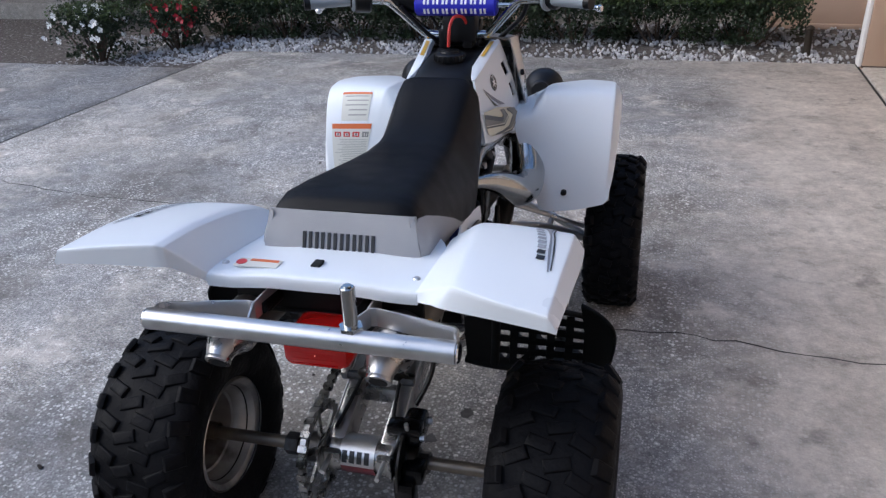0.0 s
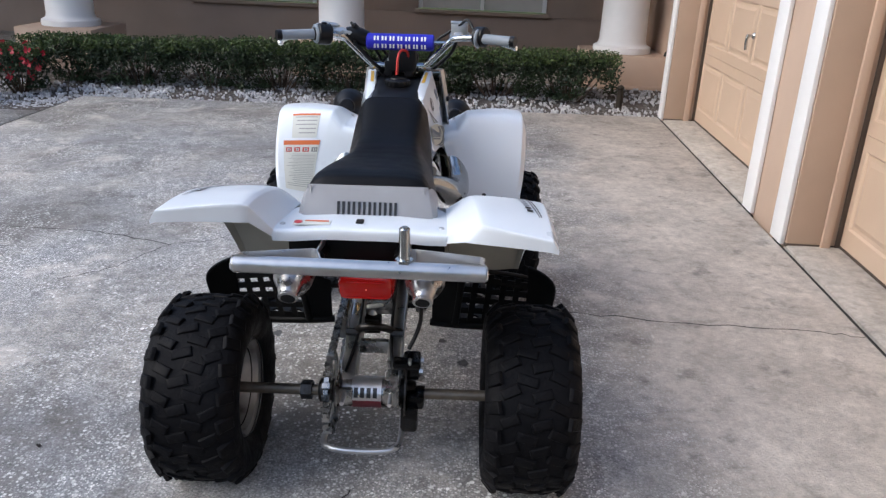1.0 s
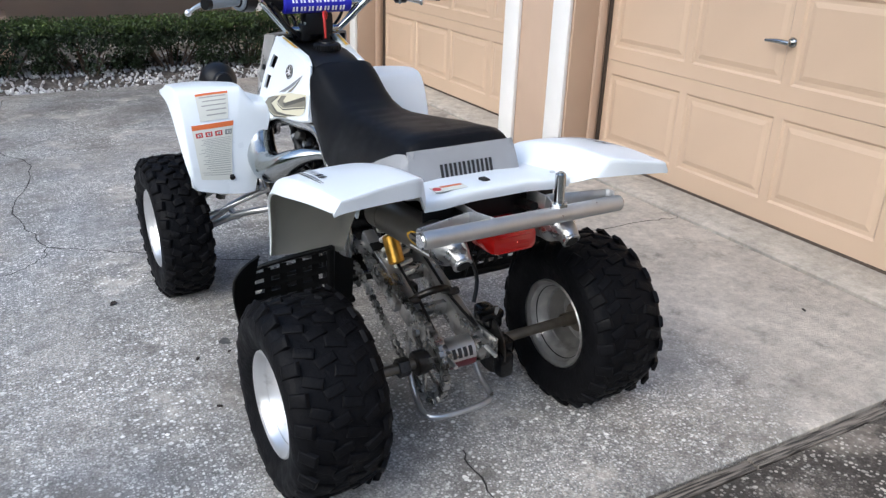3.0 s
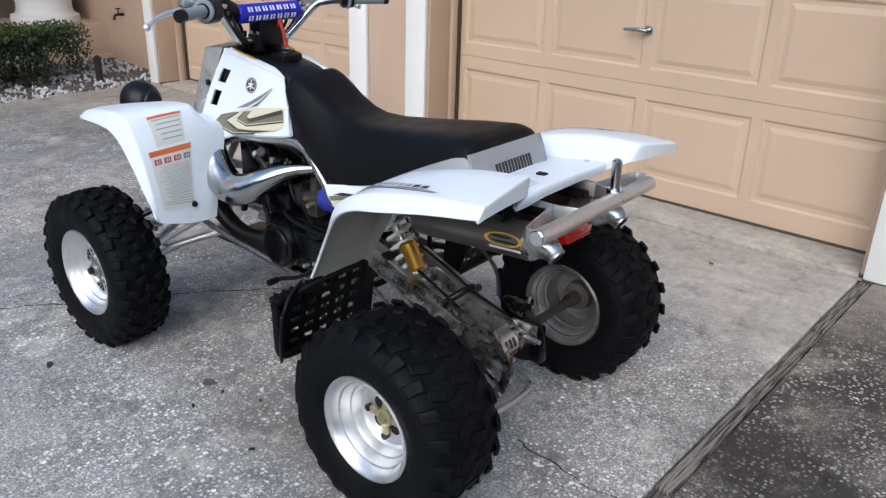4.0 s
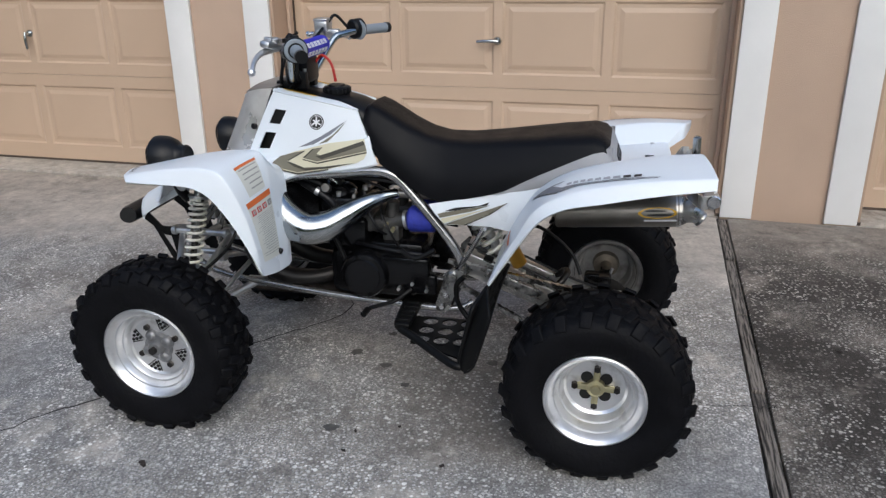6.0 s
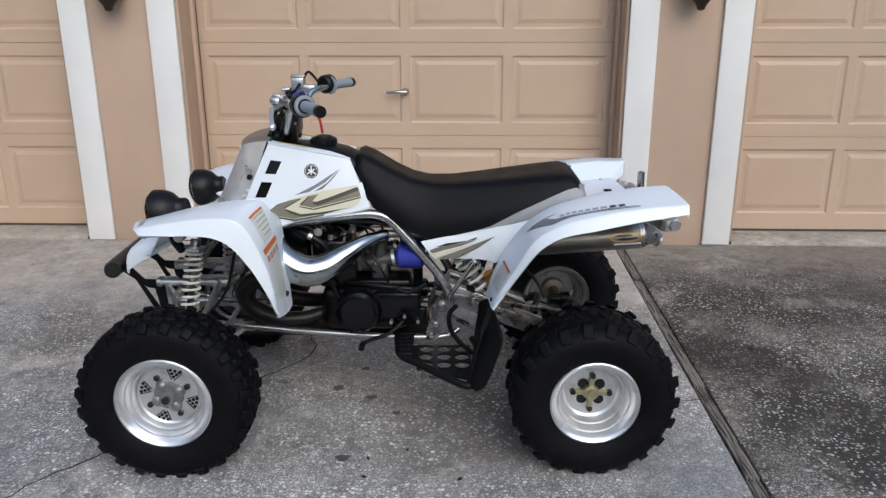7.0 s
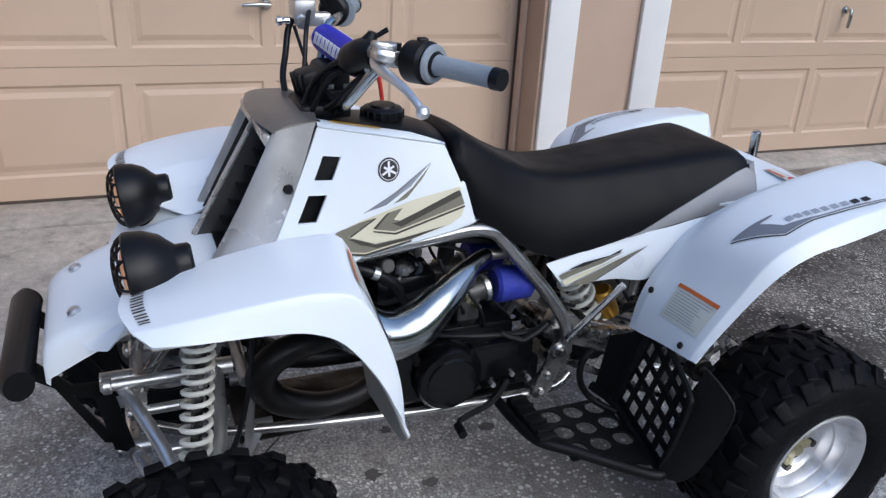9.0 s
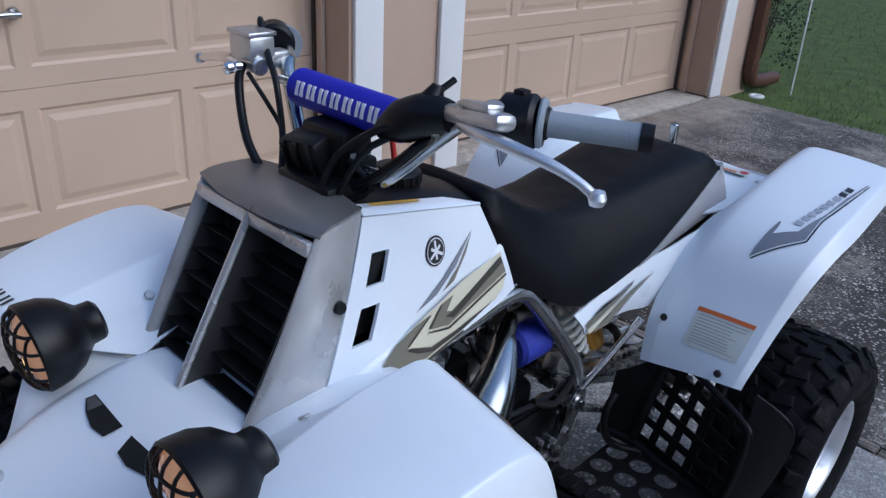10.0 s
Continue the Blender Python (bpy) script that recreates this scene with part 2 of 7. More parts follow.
M_GREASE = mat("greasy_steel", (0.05, 0.047, 0.045), 0.38, 0.8, vary=0.4, scale=30, dirt=(0.03, 0.025, 0.02), dirt_at=(0.45, 0.6), dirt_scale=25, bump=0.3)
M_SWING = mat("dull_alloy", (0.36, 0.355, 0.345), 0.28, 0.9, vary=0.4, scale=22, dirt=(0.03, 0.027, 0.024), dirt_at=(0.52, 0.66), dirt_scale=20, bump=0.25, rough_vary=0.1)
M_CAST = mat("grey_cast_hub", (0.23, 0.23, 0.235), 0.40, 0.6, vary=0.2, scale=40, bump=0.2)
M_BRASS = mat("pale_gold_hub", (0.45, 0.41, 0.25), 0.35, 0.8, vary=0.15, scale=30)
M_ARM = mat("worn_swing_arm_alloy", (0.42, 0.415, 0.405), 0.30, 0.85, vary=0.15, scale=14, dirt=(0.06, 0.055, 0.05), dirt_at=(0.56, 0.74), dirt_scale=12, rough_vary=0.1)
M_AXLE = mat("tan_axle_steel", (0.17, 0.145, 0.115), 0.45, 0.75, vary=0.2, scale=30)
M_CONE = mat("cast_end_cone", (0.46, 0.45, 0.44), 0.30, 0.95, vary=0.14, scale=30, rough_vary=0.12)
M_CAN = mat("dull_titanium", (0.27, 0.25, 0.225), 0.4, 0.9, vary=0.08, scale=25, rough_vary=0.08)
M_GOLD = mat("gold_anodised", (0.55, 0.30, 0.05), 0.3, 0.85)
M_RUBBER = mat("tyre_rubber", (0.0035, 0.0035, 0.0045), 0.62, spec=0.13, vary=0.4, scale=25, bump=0.5, bump_scale=90, rough_vary=0.15)
M_BLACK = mat("black_plastic", (0.005, 0.005, 0.006), 0.4, spec=0.28, vary=0.2, scale=30)
M_MATTE = mat("matt_black_metal", (0.003, 0.003, 0.003), 0.5, spec=0.22, vary=0.25, scale=30)
M_ENGINE = mat("black_engine_case", (0.003, 0.003, 0.0035), 0.20, 0.0, spec=0.30, vary=0.35, scale=25, bump=0.2)
M_CASE = mat("cast_alloy", (0.085, 0.083, 0.08), 0.45, 0.7, vary=0.3, scale=30, bump=0.3)
M_DARK = mat("deep_black", (0.004, 0.004, 0.004), 0.9)
M_LOUVRE = mat("dark_grey_louvre", (0.006, 0.006, 0.006), 0.6, spec=0.2, vary=0.2, scale=20)
M_GRILLE = mat("grey_grille_plastic", (0.034, 0.033, 0.033), 0.5, vary=0.15, scale=14)
M_SPRING = mat("white_spring", (0.74, 0.73, 0.66), 0.4)
M_BLUE = mat("blue_pad", (0.012, 0.012, 0.42), 0.55, vary=0.08, bump=0.2)
M_BLUEF = mat("blue_filter", (0.02, 0.03, 0.28), 0.7, vary=0.2, scale=60, bump=0.5)
M_GRIP = mat("grey_grip_rubber", (0.25, 0.28, 0.31), 0.6, vary=0.1, bump=0.3, bump_scale=300)
M_REDLENS = mat("red_lens", (0.26, 0.004, 0.004), 0.12, coat=0.6, emit=(1.0, 0.02, 0.01), emit_strength=0.05)
M_TAILBULB = mat("lit_tail_bulb", (1.0, 0.25, 0.2), 0.3, emit=(1.0, 0.12, 0.06), emit_strength=0.9)
# the warm brightness of headlight lens and bulb is put in as emission
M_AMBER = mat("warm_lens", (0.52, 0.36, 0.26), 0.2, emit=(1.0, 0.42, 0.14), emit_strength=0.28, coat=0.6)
M_BULB = mat("emissive_bulb", (0.9, 0.6, 0.35), 0.2, emit=(1.0, 0.55, 0.2), emit_strength=1.6)
M_RED = mat("red_cord", (0.45, 0.02, 0.015), 0.5)
M_LABEL = mat("label_paper", (0.66, 0.66, 0.60), 0.45, vary=0.04)
M_ORANGE = mat("orange_ink", (0.62, 0.14, 0.03), 0.45)
M_INK = mat("grey_ink", (0.20, 0.20, 0.19), 0.5)
M_LABELINK = mat("pale_grey_ink", (0.34, 0.34, 0.32), 0.5)
M_BLACKINK = mat("black_ink", (0.015, 0.015, 0.016), 0.45)
M_REDINK = mat("red_ink", (0.50, 0.04, 0.04), 0.45)
M_CREAM = mat("cream_decal", (0.66, 0.62, 0.46), 0.35)
M_OLIVE = mat("olive_grey_decal", (0.19, 0.175, 0.13), 0.35)
M_DARKOLIVE = mat("dark_olive_decal", (0.055, 0.05, 0.038), 0.35)
M_MIDGREY = mat("mid_grey_decal", (0.36, 0.38, 0.42), 0.35)
M_MAROON = mat("maroon_ink", (0.12, 0.012, 0.02), 0.4)
M_GREYDEC = mat("slate_decal", (0.20, 0.21, 0.24), 0.35)
M_YELLOW = mat("yellow_decal", (0.72, 0.42, 0.03), 0.4)
M_WHITEINK = mat("white_ink", (0.78, 0.78, 0.80), 0.45)


# ---- mesh helpers ----
def mesh_of(name, verts, faces, smooth=True, angle=40):
    me = bpy.data.meshes.new(name)
    me.from_pydata([tuple(v) for v in verts], [], faces)
    me.validate()
    bm = bmesh.new()
    bm.from_mesh(me)
    bmesh.ops.recalc_face_normals(bm, faces=bm.faces)
    bm.to_mesh(me)
    bm.free()
    if smooth:
        me.shade_smooth()
        me.set_sharp_from_angle(angle=radians(angle))
    return me


class Geo:
    """Vertices and faces gathered for one mesh."""

    def __init__(self):
        self.v, self.f = [], []

    def add(self, verts, faces, m=None):
        n = len(self.v)
        self.v += [tuple(m @ Vector(p)) if m is not None else tuple(p) for p in verts]
        self.f += [tuple(n + i for i in face) for face in faces]
        return self

    def box(self, c, size, bevel=0.0, m=None, taper=1.0):
        x, y, z = (0.5 * k for k in size)
        b = min(bevel, 0.49 * min(size))
        if b <= 0:
            vs = [(sx * x * (taper if sz > 0 else 1), sy * y * (taper if sz > 0 else 1), sz * z) for sz in (-1, 1) for sy in (-1, 1) for sx in (-1, 1)]
            fs = [(0, 2, 3, 1), (4, 5, 7, 6), (0, 1, 5, 4), (2, 6, 7, 3), (0, 4, 6, 2), (1, 3, 7, 5)]
        else:
            bm = bmesh.new()
            bmesh.ops.create_cube(bm, size=1.0)
            for v in bm.verts:
                k = taper if v.co.z > 0 else 1.0
                v.co = Vector((v.co.x * 2 * x * k, v.co.y * 2 * y * k, v.co.z * 2 * z))
            bmesh.ops.bevel(bm, geom=bm.edges[:] + bm.verts[:], offset=b, segments=2, profile=0.5, affect="EDGES")
            bm.verts.index_update()
            vs, fs = [v.co[:] for v in bm.verts], [[v.index for v in f.verts] for f in bm.faces]
            bm.free()
        vs = [(p[0] + c[0], p[1] + c[1], p[2] + c[2]) for p in vs] if m is None else [tuple(m @ (Vector(p) + Vector(c))) for p in vs]
        return self.add(vs, fs)

    def lathe(self, profile, m, segs=32, closed=False, caps=True):
        """profile: (radius, along) pairs about m's z."""
        vs, fs, k = [], [], len(profile)
        for i in range(segs):
            a = 2 * math.pi * i / segs
            vs += [m @ Vector((r * math.cos(a), r * math.sin(a), h)) for r, h in profile]
        for i in range(segs):
            j = (i + 1) % segs
            for q in range(k if closed else k - 1):
                w = (q + 1) % k
                fs.append((i * k + q, j * k + q, j * k + w, i * k + w))
        if caps and not closed:
            for q in (0, k - 1):
                if profile[q][0] > 1e-6:
                    fs.append(tuple(i * k + q for i in range(segs)))
        return self.add(vs, fs)

    def cyl(self, a, b, r, r2=None, segs=24, bevel=0.0):
        a, b = Vector(a), Vector(b)
        m = Matrix.Translation(a) @ (b - a).to_track_quat("Z", "Y").to_matrix().to_4x4()
        h, r2 = (b - a).length, r if r2 is None else r2
        e = min(bevel, 0.4 * h)
        prof = [(r, 0), (r2, h)] if e <= 0 else [(r - e, 0), (r, e), (r2, h - e), (r2 - e, h)]
        return self.lathe(prof, m, segs)

    def tube(self, pts, r, segs=12, smooth=0, caps=True):
        """A round tube along points; r: one radius or one a point. smooth: points added between two."""
        pts = [Vector(p) for p in pts]
        rs = [r] * len(pts) if isinstance(r, (int, float)) else list(r)
        if smooth:
            pts, rs = spline(pts, rs, smooth)
        vs, fs, n = [], [], len(pts)
        up = None
        for i, p in enumerate(pts):
            d = (pts[min(i + 1, n - 1)] - pts[max(i - 1, 0)]).normalized()
            if up is None:
                up = d.orthogonal().normalized()
            up = (up - d * up.dot(d)).normalized()
            side = d.cross(up)
            vs += [p + rs[i] * (math.cos(2 * math.pi * k / segs) * up + math.sin(2 * math.pi * k / segs) * side) for k in range(segs)]
        for i in range(n - 1):
            for k in range(segs):
                j = (k + 1) % segs
                fs.append((i * segs + k, i * segs + j, (i + 1) * segs + j, (i + 1) * segs + k))
        if caps:
            fs += [tuple(range(segs)), tuple((n - 1) * segs + k for k in range(segs))]
        return self.add(vs, fs)

    def plate(self, outline, m, thick, hole=None):
        """A flat plate: outline in m's xy plane, thick along its z."""
        n = len(outline)
        vs = [m @ Vector((x, y, z)) for z in (0, thick) for x, y in outline]
        fs = [tuple(range(n)), tuple(range(n, 2 * n))] + [(i, (i + 1) % n, n + (i + 1) % n, n + i) for i in range(n)]
        return self.add(vs, fs)

    def shell(self, grid, thick, gaps=()):
        """A sheet from rows of points, thickened to the back; gaps: (row, column) cells left open."""
        g = [[Vector(p) for p in row] for row in grid]
        nr, nc = len(g), len(g[0])
        nor = [[None] * nc for _ in range(nr)]
        for i in range(nr):
            for j in range(nc):
                du = g[min(i + 1, nr - 1)][j] - g[max(i - 1, 0)][j]
                dv = g[i][min(j + 1, nc - 1)] - g[i][max(j - 1, 0)]
                nor[i][j] = du.cross(dv).normalized()
        vs = [g[i][j] for i in range(nr) for j in range(nc)] + [g[i][j] - thick * nor[i][j] for i in range(nr) for j in range(nc)]
        cells = {(i, j) for i in range(nr - 1) for j in range(nc - 1)} - set(gaps)
        o, fs = nr * nc, []
        at = lambda i, j: i * nc + j  # noqa: E731
        for i, j in sorted(cells):
            q = (at(i, j), at(i + 1, j), at(i + 1, j + 1), at(i, j + 1))
            fs += [q, tuple(o + k for k in reversed(q))]
            for (a, b), nb in zip(((q[0], q[1]), (q[1], q[2]), (q[2], q[3]), (q[3], q[0])), ((i, j - 1), (i + 1, j), (i, j + 1), (i - 1, j))):
                if nb not in cells:
                    fs.append((b, a, o + a, o + b))
        return self.add(vs, fs)

    def mesh(self, name, smooth=True, angle=40):
        return mesh_of(name, self.v, self.f, smooth, angle)


def spline(pts, rs, k):
    """Catmull-Rom through points, with radii."""
    out, orr, n = [], [], len(pts)
    for i in range(n - 1):
        p0, p1, p2, p3 = pts[max(i - 1, 0)], pts[i], pts[i + 1], pts[min(i + 2, n - 1)]
        for s in range(k):
            t = s / k
            out.append(0.5 * (2 * p1 + (p2 - p0) * t + (2 * p0 - 5 * p1 + 4 * p2 - p3) * t * t + (3 * p1 - p0 - 3 * p2 + p3) * t ** 3))
            orr.append(rs[i] + (rs[i + 1] - rs[i]) * t)
    return out + [pts[-1]], orr + [rs[-1]]


def dense(rows, ku, kv):
    """A grid of control points made finer both ways."""
    rows = [spline([Vector(p) for p in r], [0] * len(r), kv)[0] for r in rows]
    cols = [spline([r[j] for r in rows], [0] * len(rows), ku)[0] for j in range(len(rows[0]))]
    return [[c[i] for c in cols] for i in range(len(cols[0]))]


def part(name, geo, material, parent, label="", smooth=True, angle=40):
    me = geo if isinstance(geo, bpy.types.Mesh) else geo.mesh(name, smooth, angle)
    if not me.materials:
        me.materials.append(material)
    ob = new(name, me)
    ob.parent = parent
    if label:
        ob["label"] = label
    return ob


def thing(name, m, label, category, group="", kind="", geo=None, material=None, smooth=True, angle=40):
    """A top-level thing: an Empty at its base, or one mesh."""
    if geo is None:
        ob = new(name)
        ob.empty_display_size = 0.1
    else:
        me = geo.mesh(name, smooth, angle)
        me.materials.append(material)
        ob = new(name, me)
    ob.matrix_world = m
    return tagged(ob, label, category, group, kind)


def rnd(a, b):
    return random.uniform(a, b)


# ---- large structure: ground, drive, garage, porch ----
def at(u, v, z=None):
    return SITE @ pose(u, v, gz(u) if z is None else z)


g = Geo()
g.add([(-250, -250, -0.035 + 0.0348 - 3.75), (250, -250, -0.035 + 0.0348 + 3.75), (250, 250, -0.035 + 0.0348 + 3.75), (-250, 250, -0.035 + 0.0348 - 3.75)], [(0, 1, 2, 3)])
thing("ground", SITE, "short green lawn all round the house", "lawn", kind="structure", geo=g, material=M_GRASS)

V_END, V_BED, V_JOINT, U_JOINT = -2.70, 6.40, 0.71, -5.28
V_NEAR = 5.70      # where the bed begins beyond the long joint
garage = thing("wall_garage", SITE, "beige stucco garage front with three doors", "wall", kind="structure")
OPEN = ((3.86, 6.29), (0.722, 3.21), (-2.52, 0.065))   # door openings along the front
TOP, WALL_H = 2.24, 2.75


def wall_box(u0, u1, v0, v1, z0, z1, name, material, parent, bevel=0.004, label=""):
    return part(name, Geo().box(((u0 + u1) / 2, (v0 + v1) / 2, (z0 + z1) / 2), (u1 - u0, v1 - v0, z1 - z0), bevel), material, parent, label, angle=30)


for v0, v1 in ((6.29, 6.42), (3.21, 3.86), (0.065, 0.722), (-3.12, -2.52)):
    wall_box(0.0, 0.25, v0, v1, -0.1, TOP, "pier", M_STUCCO, garage)
wall_box(0.0, 0.25, -3.12, 6.42, TOP + 0.001, WALL_H, "header", M_STUCCO, garage)
wall_box(0.252, 0.45, 6.296, 9.6, -0.1, WALL_H, "return_wall", M_STUCCO, garage)
wall_box(0.252, 6.0, -3.12, -2.9, -0.1, WALL_H, "side_wall", M_STUCCO, garage)
TW = 0.155
TRIMS = ((6.292, 6.292 + 0.12), (3.86 - TW, 3.86), (3.21, 3.21 + TW), (0.722 - TW, 0.722), (0.065, 0.065 + TW), (-2.52 - TW, -2.52))
for v0, v1 in TRIMS:
    wall_box(-0.026, -0.002, v0, v1, gz(0) + 0.002, TOP + 0.15, "trim_board", M_TRIM, garage, 0.003, "white painted trim board")
for v0, v1 in OPEN:
    wall_box(-0.026, -0.002, v0 + 0.001, v1 - 0.001, TOP, TOP + 0.15, "trim_board", M_TRIM, garage, 0.003, "white painted trim board")
for v0, v1 in OPEN:     # jambs line the recess, with a stop moulding in front of the door
    for side, v in ((1, v0), (-1, v1)):
        e = 0.018 * side
        wall_box(-0.001, 0.30, min(v, v + e), max(v, v + e), gz(0.1), TOP - 0.001, "jamb", M_JAMB, garage, 0.002, "tan painted jamb")
        wall_box(-0.004, 0.27, min(v - 0.003 * side, v + e + 0.004 * side), max(v - 0.003 * side, v + e + 0.004 * side), gz(0.1) - 0.004, gz(0.1) + 0.013, "jamb_foot", M_SEAL, garage, 0.001, "thin dark strip at the foot of the jamb")
        a, b = v + e * 1.02, v + e + 0.022 * side
        wall_box(0.165, 0.210, min(a, b), max(a, b), gz(0.2), TOP - 0.022, "stop_moulding", M_STUCCO, garage, 0.004)
        a, b = v + e * 1.05, v + e + 0.009 * side
        wall_box(0.238, 0.262, min(a, b), max(a, b), gz(0.2), TOP - 0.022, "weather_seal", M_SEAL, garage, 0.001)
    wall_box(-0.001, 0.30, v0 + 0.019, v1 - 0.019, TOP - 0.02, TOP - 0.001, "jamb", M_JAMB, garage, 0.002, "tan painted jamb")
# roof out of view, added to close the place and shade the front
roof = thing("roof_garage", SITE, "unseen garage roof, grey slope and white soffit added above", "roof", kind="structure")
part("soffit", Geo().box((2.3, 1.7, WALL_H + 0.055), (5.2, 10.4, 0.10), 0.01), M_TRIM, roof)
g = Geo()
g.add([(-0.35, -3.6, WALL_H + 0.12), (-0.35, 7.0, WALL_H + 0.12), (5, 7.0, 4.4), (5, -3.6, 4.4), (-0.35, -3.6, WALL_H + 0.17), (-0.35, 7.0, WALL_H + 0.17), (5, 7.0, 4.5), (5, -3.6, 4.5)],
      [(0, 1, 2, 3), (4, 5, 6, 7), (0, 1, 5, 4), (1, 2, 6, 5), (2, 3, 7, 6), (3, 0, 4, 7)])
part("roof_slope", g, M_ROOF, roof)


def panel_mesh(w, h):
    """One embossed panel: a sunk border with a raised field."""
    rings = [(0, 0.0), (0.011, -0.0085), (0.030, -0.0085), (0.054, -0.002)]
    vs, fs = [], []
    for inset, d in rings:
        y, z = w / 2 - inset, h / 2 - inset
        vs += [(-d, -y, -z), (-d, y, -z), (-d, y, z), (-d, -y, z)]
    for k in range(len(rings) - 1):
        for i in range(4):
            j = (i + 1) % 4
            fs.append((4 * k + i, 4 * k + j, 4 * k + 4 + j, 4 * k + 4 + i))
    fs.append((12, 13, 14, 15))
    n = len(vs)
    vs += [(0.02, -w / 2, -h / 2), (0.02, w / 2, -h / 2), (0.02, w / 2, h / 2), (0.02, -w / 2, h / 2)]
    fs += [(n, n + 1, n + 2, n + 3)] + [(i, (i + 1) % 4, n + (i + 1) % 4, n + i) for i in range(4)]
    me = mesh_of("panel", vs, fs, True, 12)
    me.materials.append(M_DOOR)
    return me


def section_geo(width, z0, z1, cells, pz0, pz1):
    """A door section: a rebated slab with openings for its panels."""
    ys = [-width / 2] + [y for c in cells for y in c] + [width / 2]
    zs = [z0 + 0.0012, pz0, pz1, z1 - 0.0012]
    gaps = [(2 * k + 1, 1) for k in range(len(cells))]
    return Geo().shell([[(0, y, z) for z in zs] for y in ys], -0.03, gaps)


def garage_door(n, v0, v1, handle_v, upright):
    door = thing(f"door_{n}", SITE @ pose(0.262, (v0 + v1) / 2, 0), "beige sectional garage door with raised panels, closed", "garage door", kind="structure")
    width, pitch = v1 - v0 - 0.045, 0.601
    first = -(4 * pitch - 0.05) / 2
    cells = [(first + k * pitch, first + k * pitch + 0.551) for k in range(4)]
    zs = (0.055, 0.625, 1.17, 1.715, 2.215)
    panels = {}
    for z0, z1 in zip(zs, zs[1:]):
        pz0, pz1 = z0 + (0.10 if z0 < 0.1 else 0.075), z1 - 0.075
        sec = part("door_section", section_geo(width, z0, z1, cells, pz0, pz1), M_DOOR, door, angle=20)
        key = round(pz1 - pz0, 3)
        if key not in panels:
            panels[key] = panel_mesh(0.5508, pz1 - pz0 - 0.0002)
        for a, b in cells:
            p = part("panel", panels[key], M_DOOR, sec)
            p.location = (0, (a + b) / 2, (pz0 + pz1) / 2)
    part("bottom_seal", Geo().box((0.012, 0, 0.047), (0.03, width, 0.016), 0.004), M_SEAL, door)
    hy = handle_v - (v0 + v1) / 2
    g = Geo().cyl((-0.001, hy, 0.885), (-0.014, hy, 0.885), 0.024, 0.02, 20, 0.003).cyl((-0.014, hy, 0.885), (-0.045, hy, 0.885), 0.010)
    if upright:
        g.tube([(-0.042, hy, 0.895), (-0.05, hy, 0.85), (-0.046, hy, 0.79)], [0.010, 0.011, 0.008], 10, 3)
    else:
        g.tube([(-0.042, hy - 0.012, 0.885), (-0.05, hy + 0.04, 0.888), (-0.046, hy + 0.11, 0.884)], [0.011, 0.011, 0.007], 10, 3)
    part("handle", g, M_CHROME, door, "chrome T-handle")
    return door


garage_door(1, *OPEN[0], 5.07, True)
garage_door(2, *OPEN[1], 1.97, False)
garage_door(3, *OPEN[2], -1.36, True)


def wall_lantern(v):
    lamp = thing("wall_lantern", SITE @ pose(0, v, 1.345), "dark bronze coach lantern on the stucco pier", "lantern", "wall lanterns")
    part("back_plate", Geo().box((-0.014, 0, 0.2), (0.022, 0.11, 0.26), 0.008), M_BRONZE, lamp)
    part("arm", Geo().tube([(-0.02, 0, 0.12), (-0.07, 0, 0.07), (-0.13, 0, 0.09)], 0.010, 10, 4), M_BRONZE, lamp)
    base = part("base", Geo().lathe([(0.0, 0.0), (0.02, 0.008), (0.026, 0.03), (0.05, 0.06), (0.075, 0.09), (0.08, 0.105), (0.0, 0.105)], pose(-0.13, 0, 0), 20), M_BRONZE, lamp)
    part("glass", Geo().lathe([(0.062, 0.106), (0.078, 0.30)], pose(-0.13, 0, 0), 6, caps=False), M_GLASSF, lamp)
    for k in range(6):
        a = k * math.pi / 3
        part("rib", Geo().tube([(-0.13 + 0.066 * math.cos(a), 0.066 * math.sin(a), 0.105), (-0.13 + 0.083 * math.cos(a), 0.083 * math.sin(a), 0.305)], 0.005, 6), M_BRONZE, lamp)
    part("cap", Geo().lathe([(0.0, 0.302), (0.10, 0.302), (0.09, 0.325), (0.03, 0.38), (0.015, 0.42), (0.0, 0.43)], pose(-0.13, 0, 0), 20), M_BRONZE, lamp)


for v in (3.525, 0.38):
    wall_lantern(v)

# porch: plinths, columns and the house front behind the hedge
house = thing("wall_house", SITE, "taupe stucco house front behind the porch", "wall", kind="structure")
Z_SILL = 0.60
wall_box(-20, 0.252, 9.40, 9.60, -0.4, Z_SILL, "wall_base", M_HOUSE, house)
for a, b in ((-20, -9.2), (-7.7, -5.25), (-3.72, -2.46), (-0.88, 0.252)):
    wall_box(a, b, 9.40, 9.60, Z_SILL + 0.001, WALL_H, "wall_pier", M_HOUSE, house)
wall_box(-20, 0.252, 9.40, 9.60, 2.1, WALL_H - 0.003, "wall_head", M_HOUSE, house)
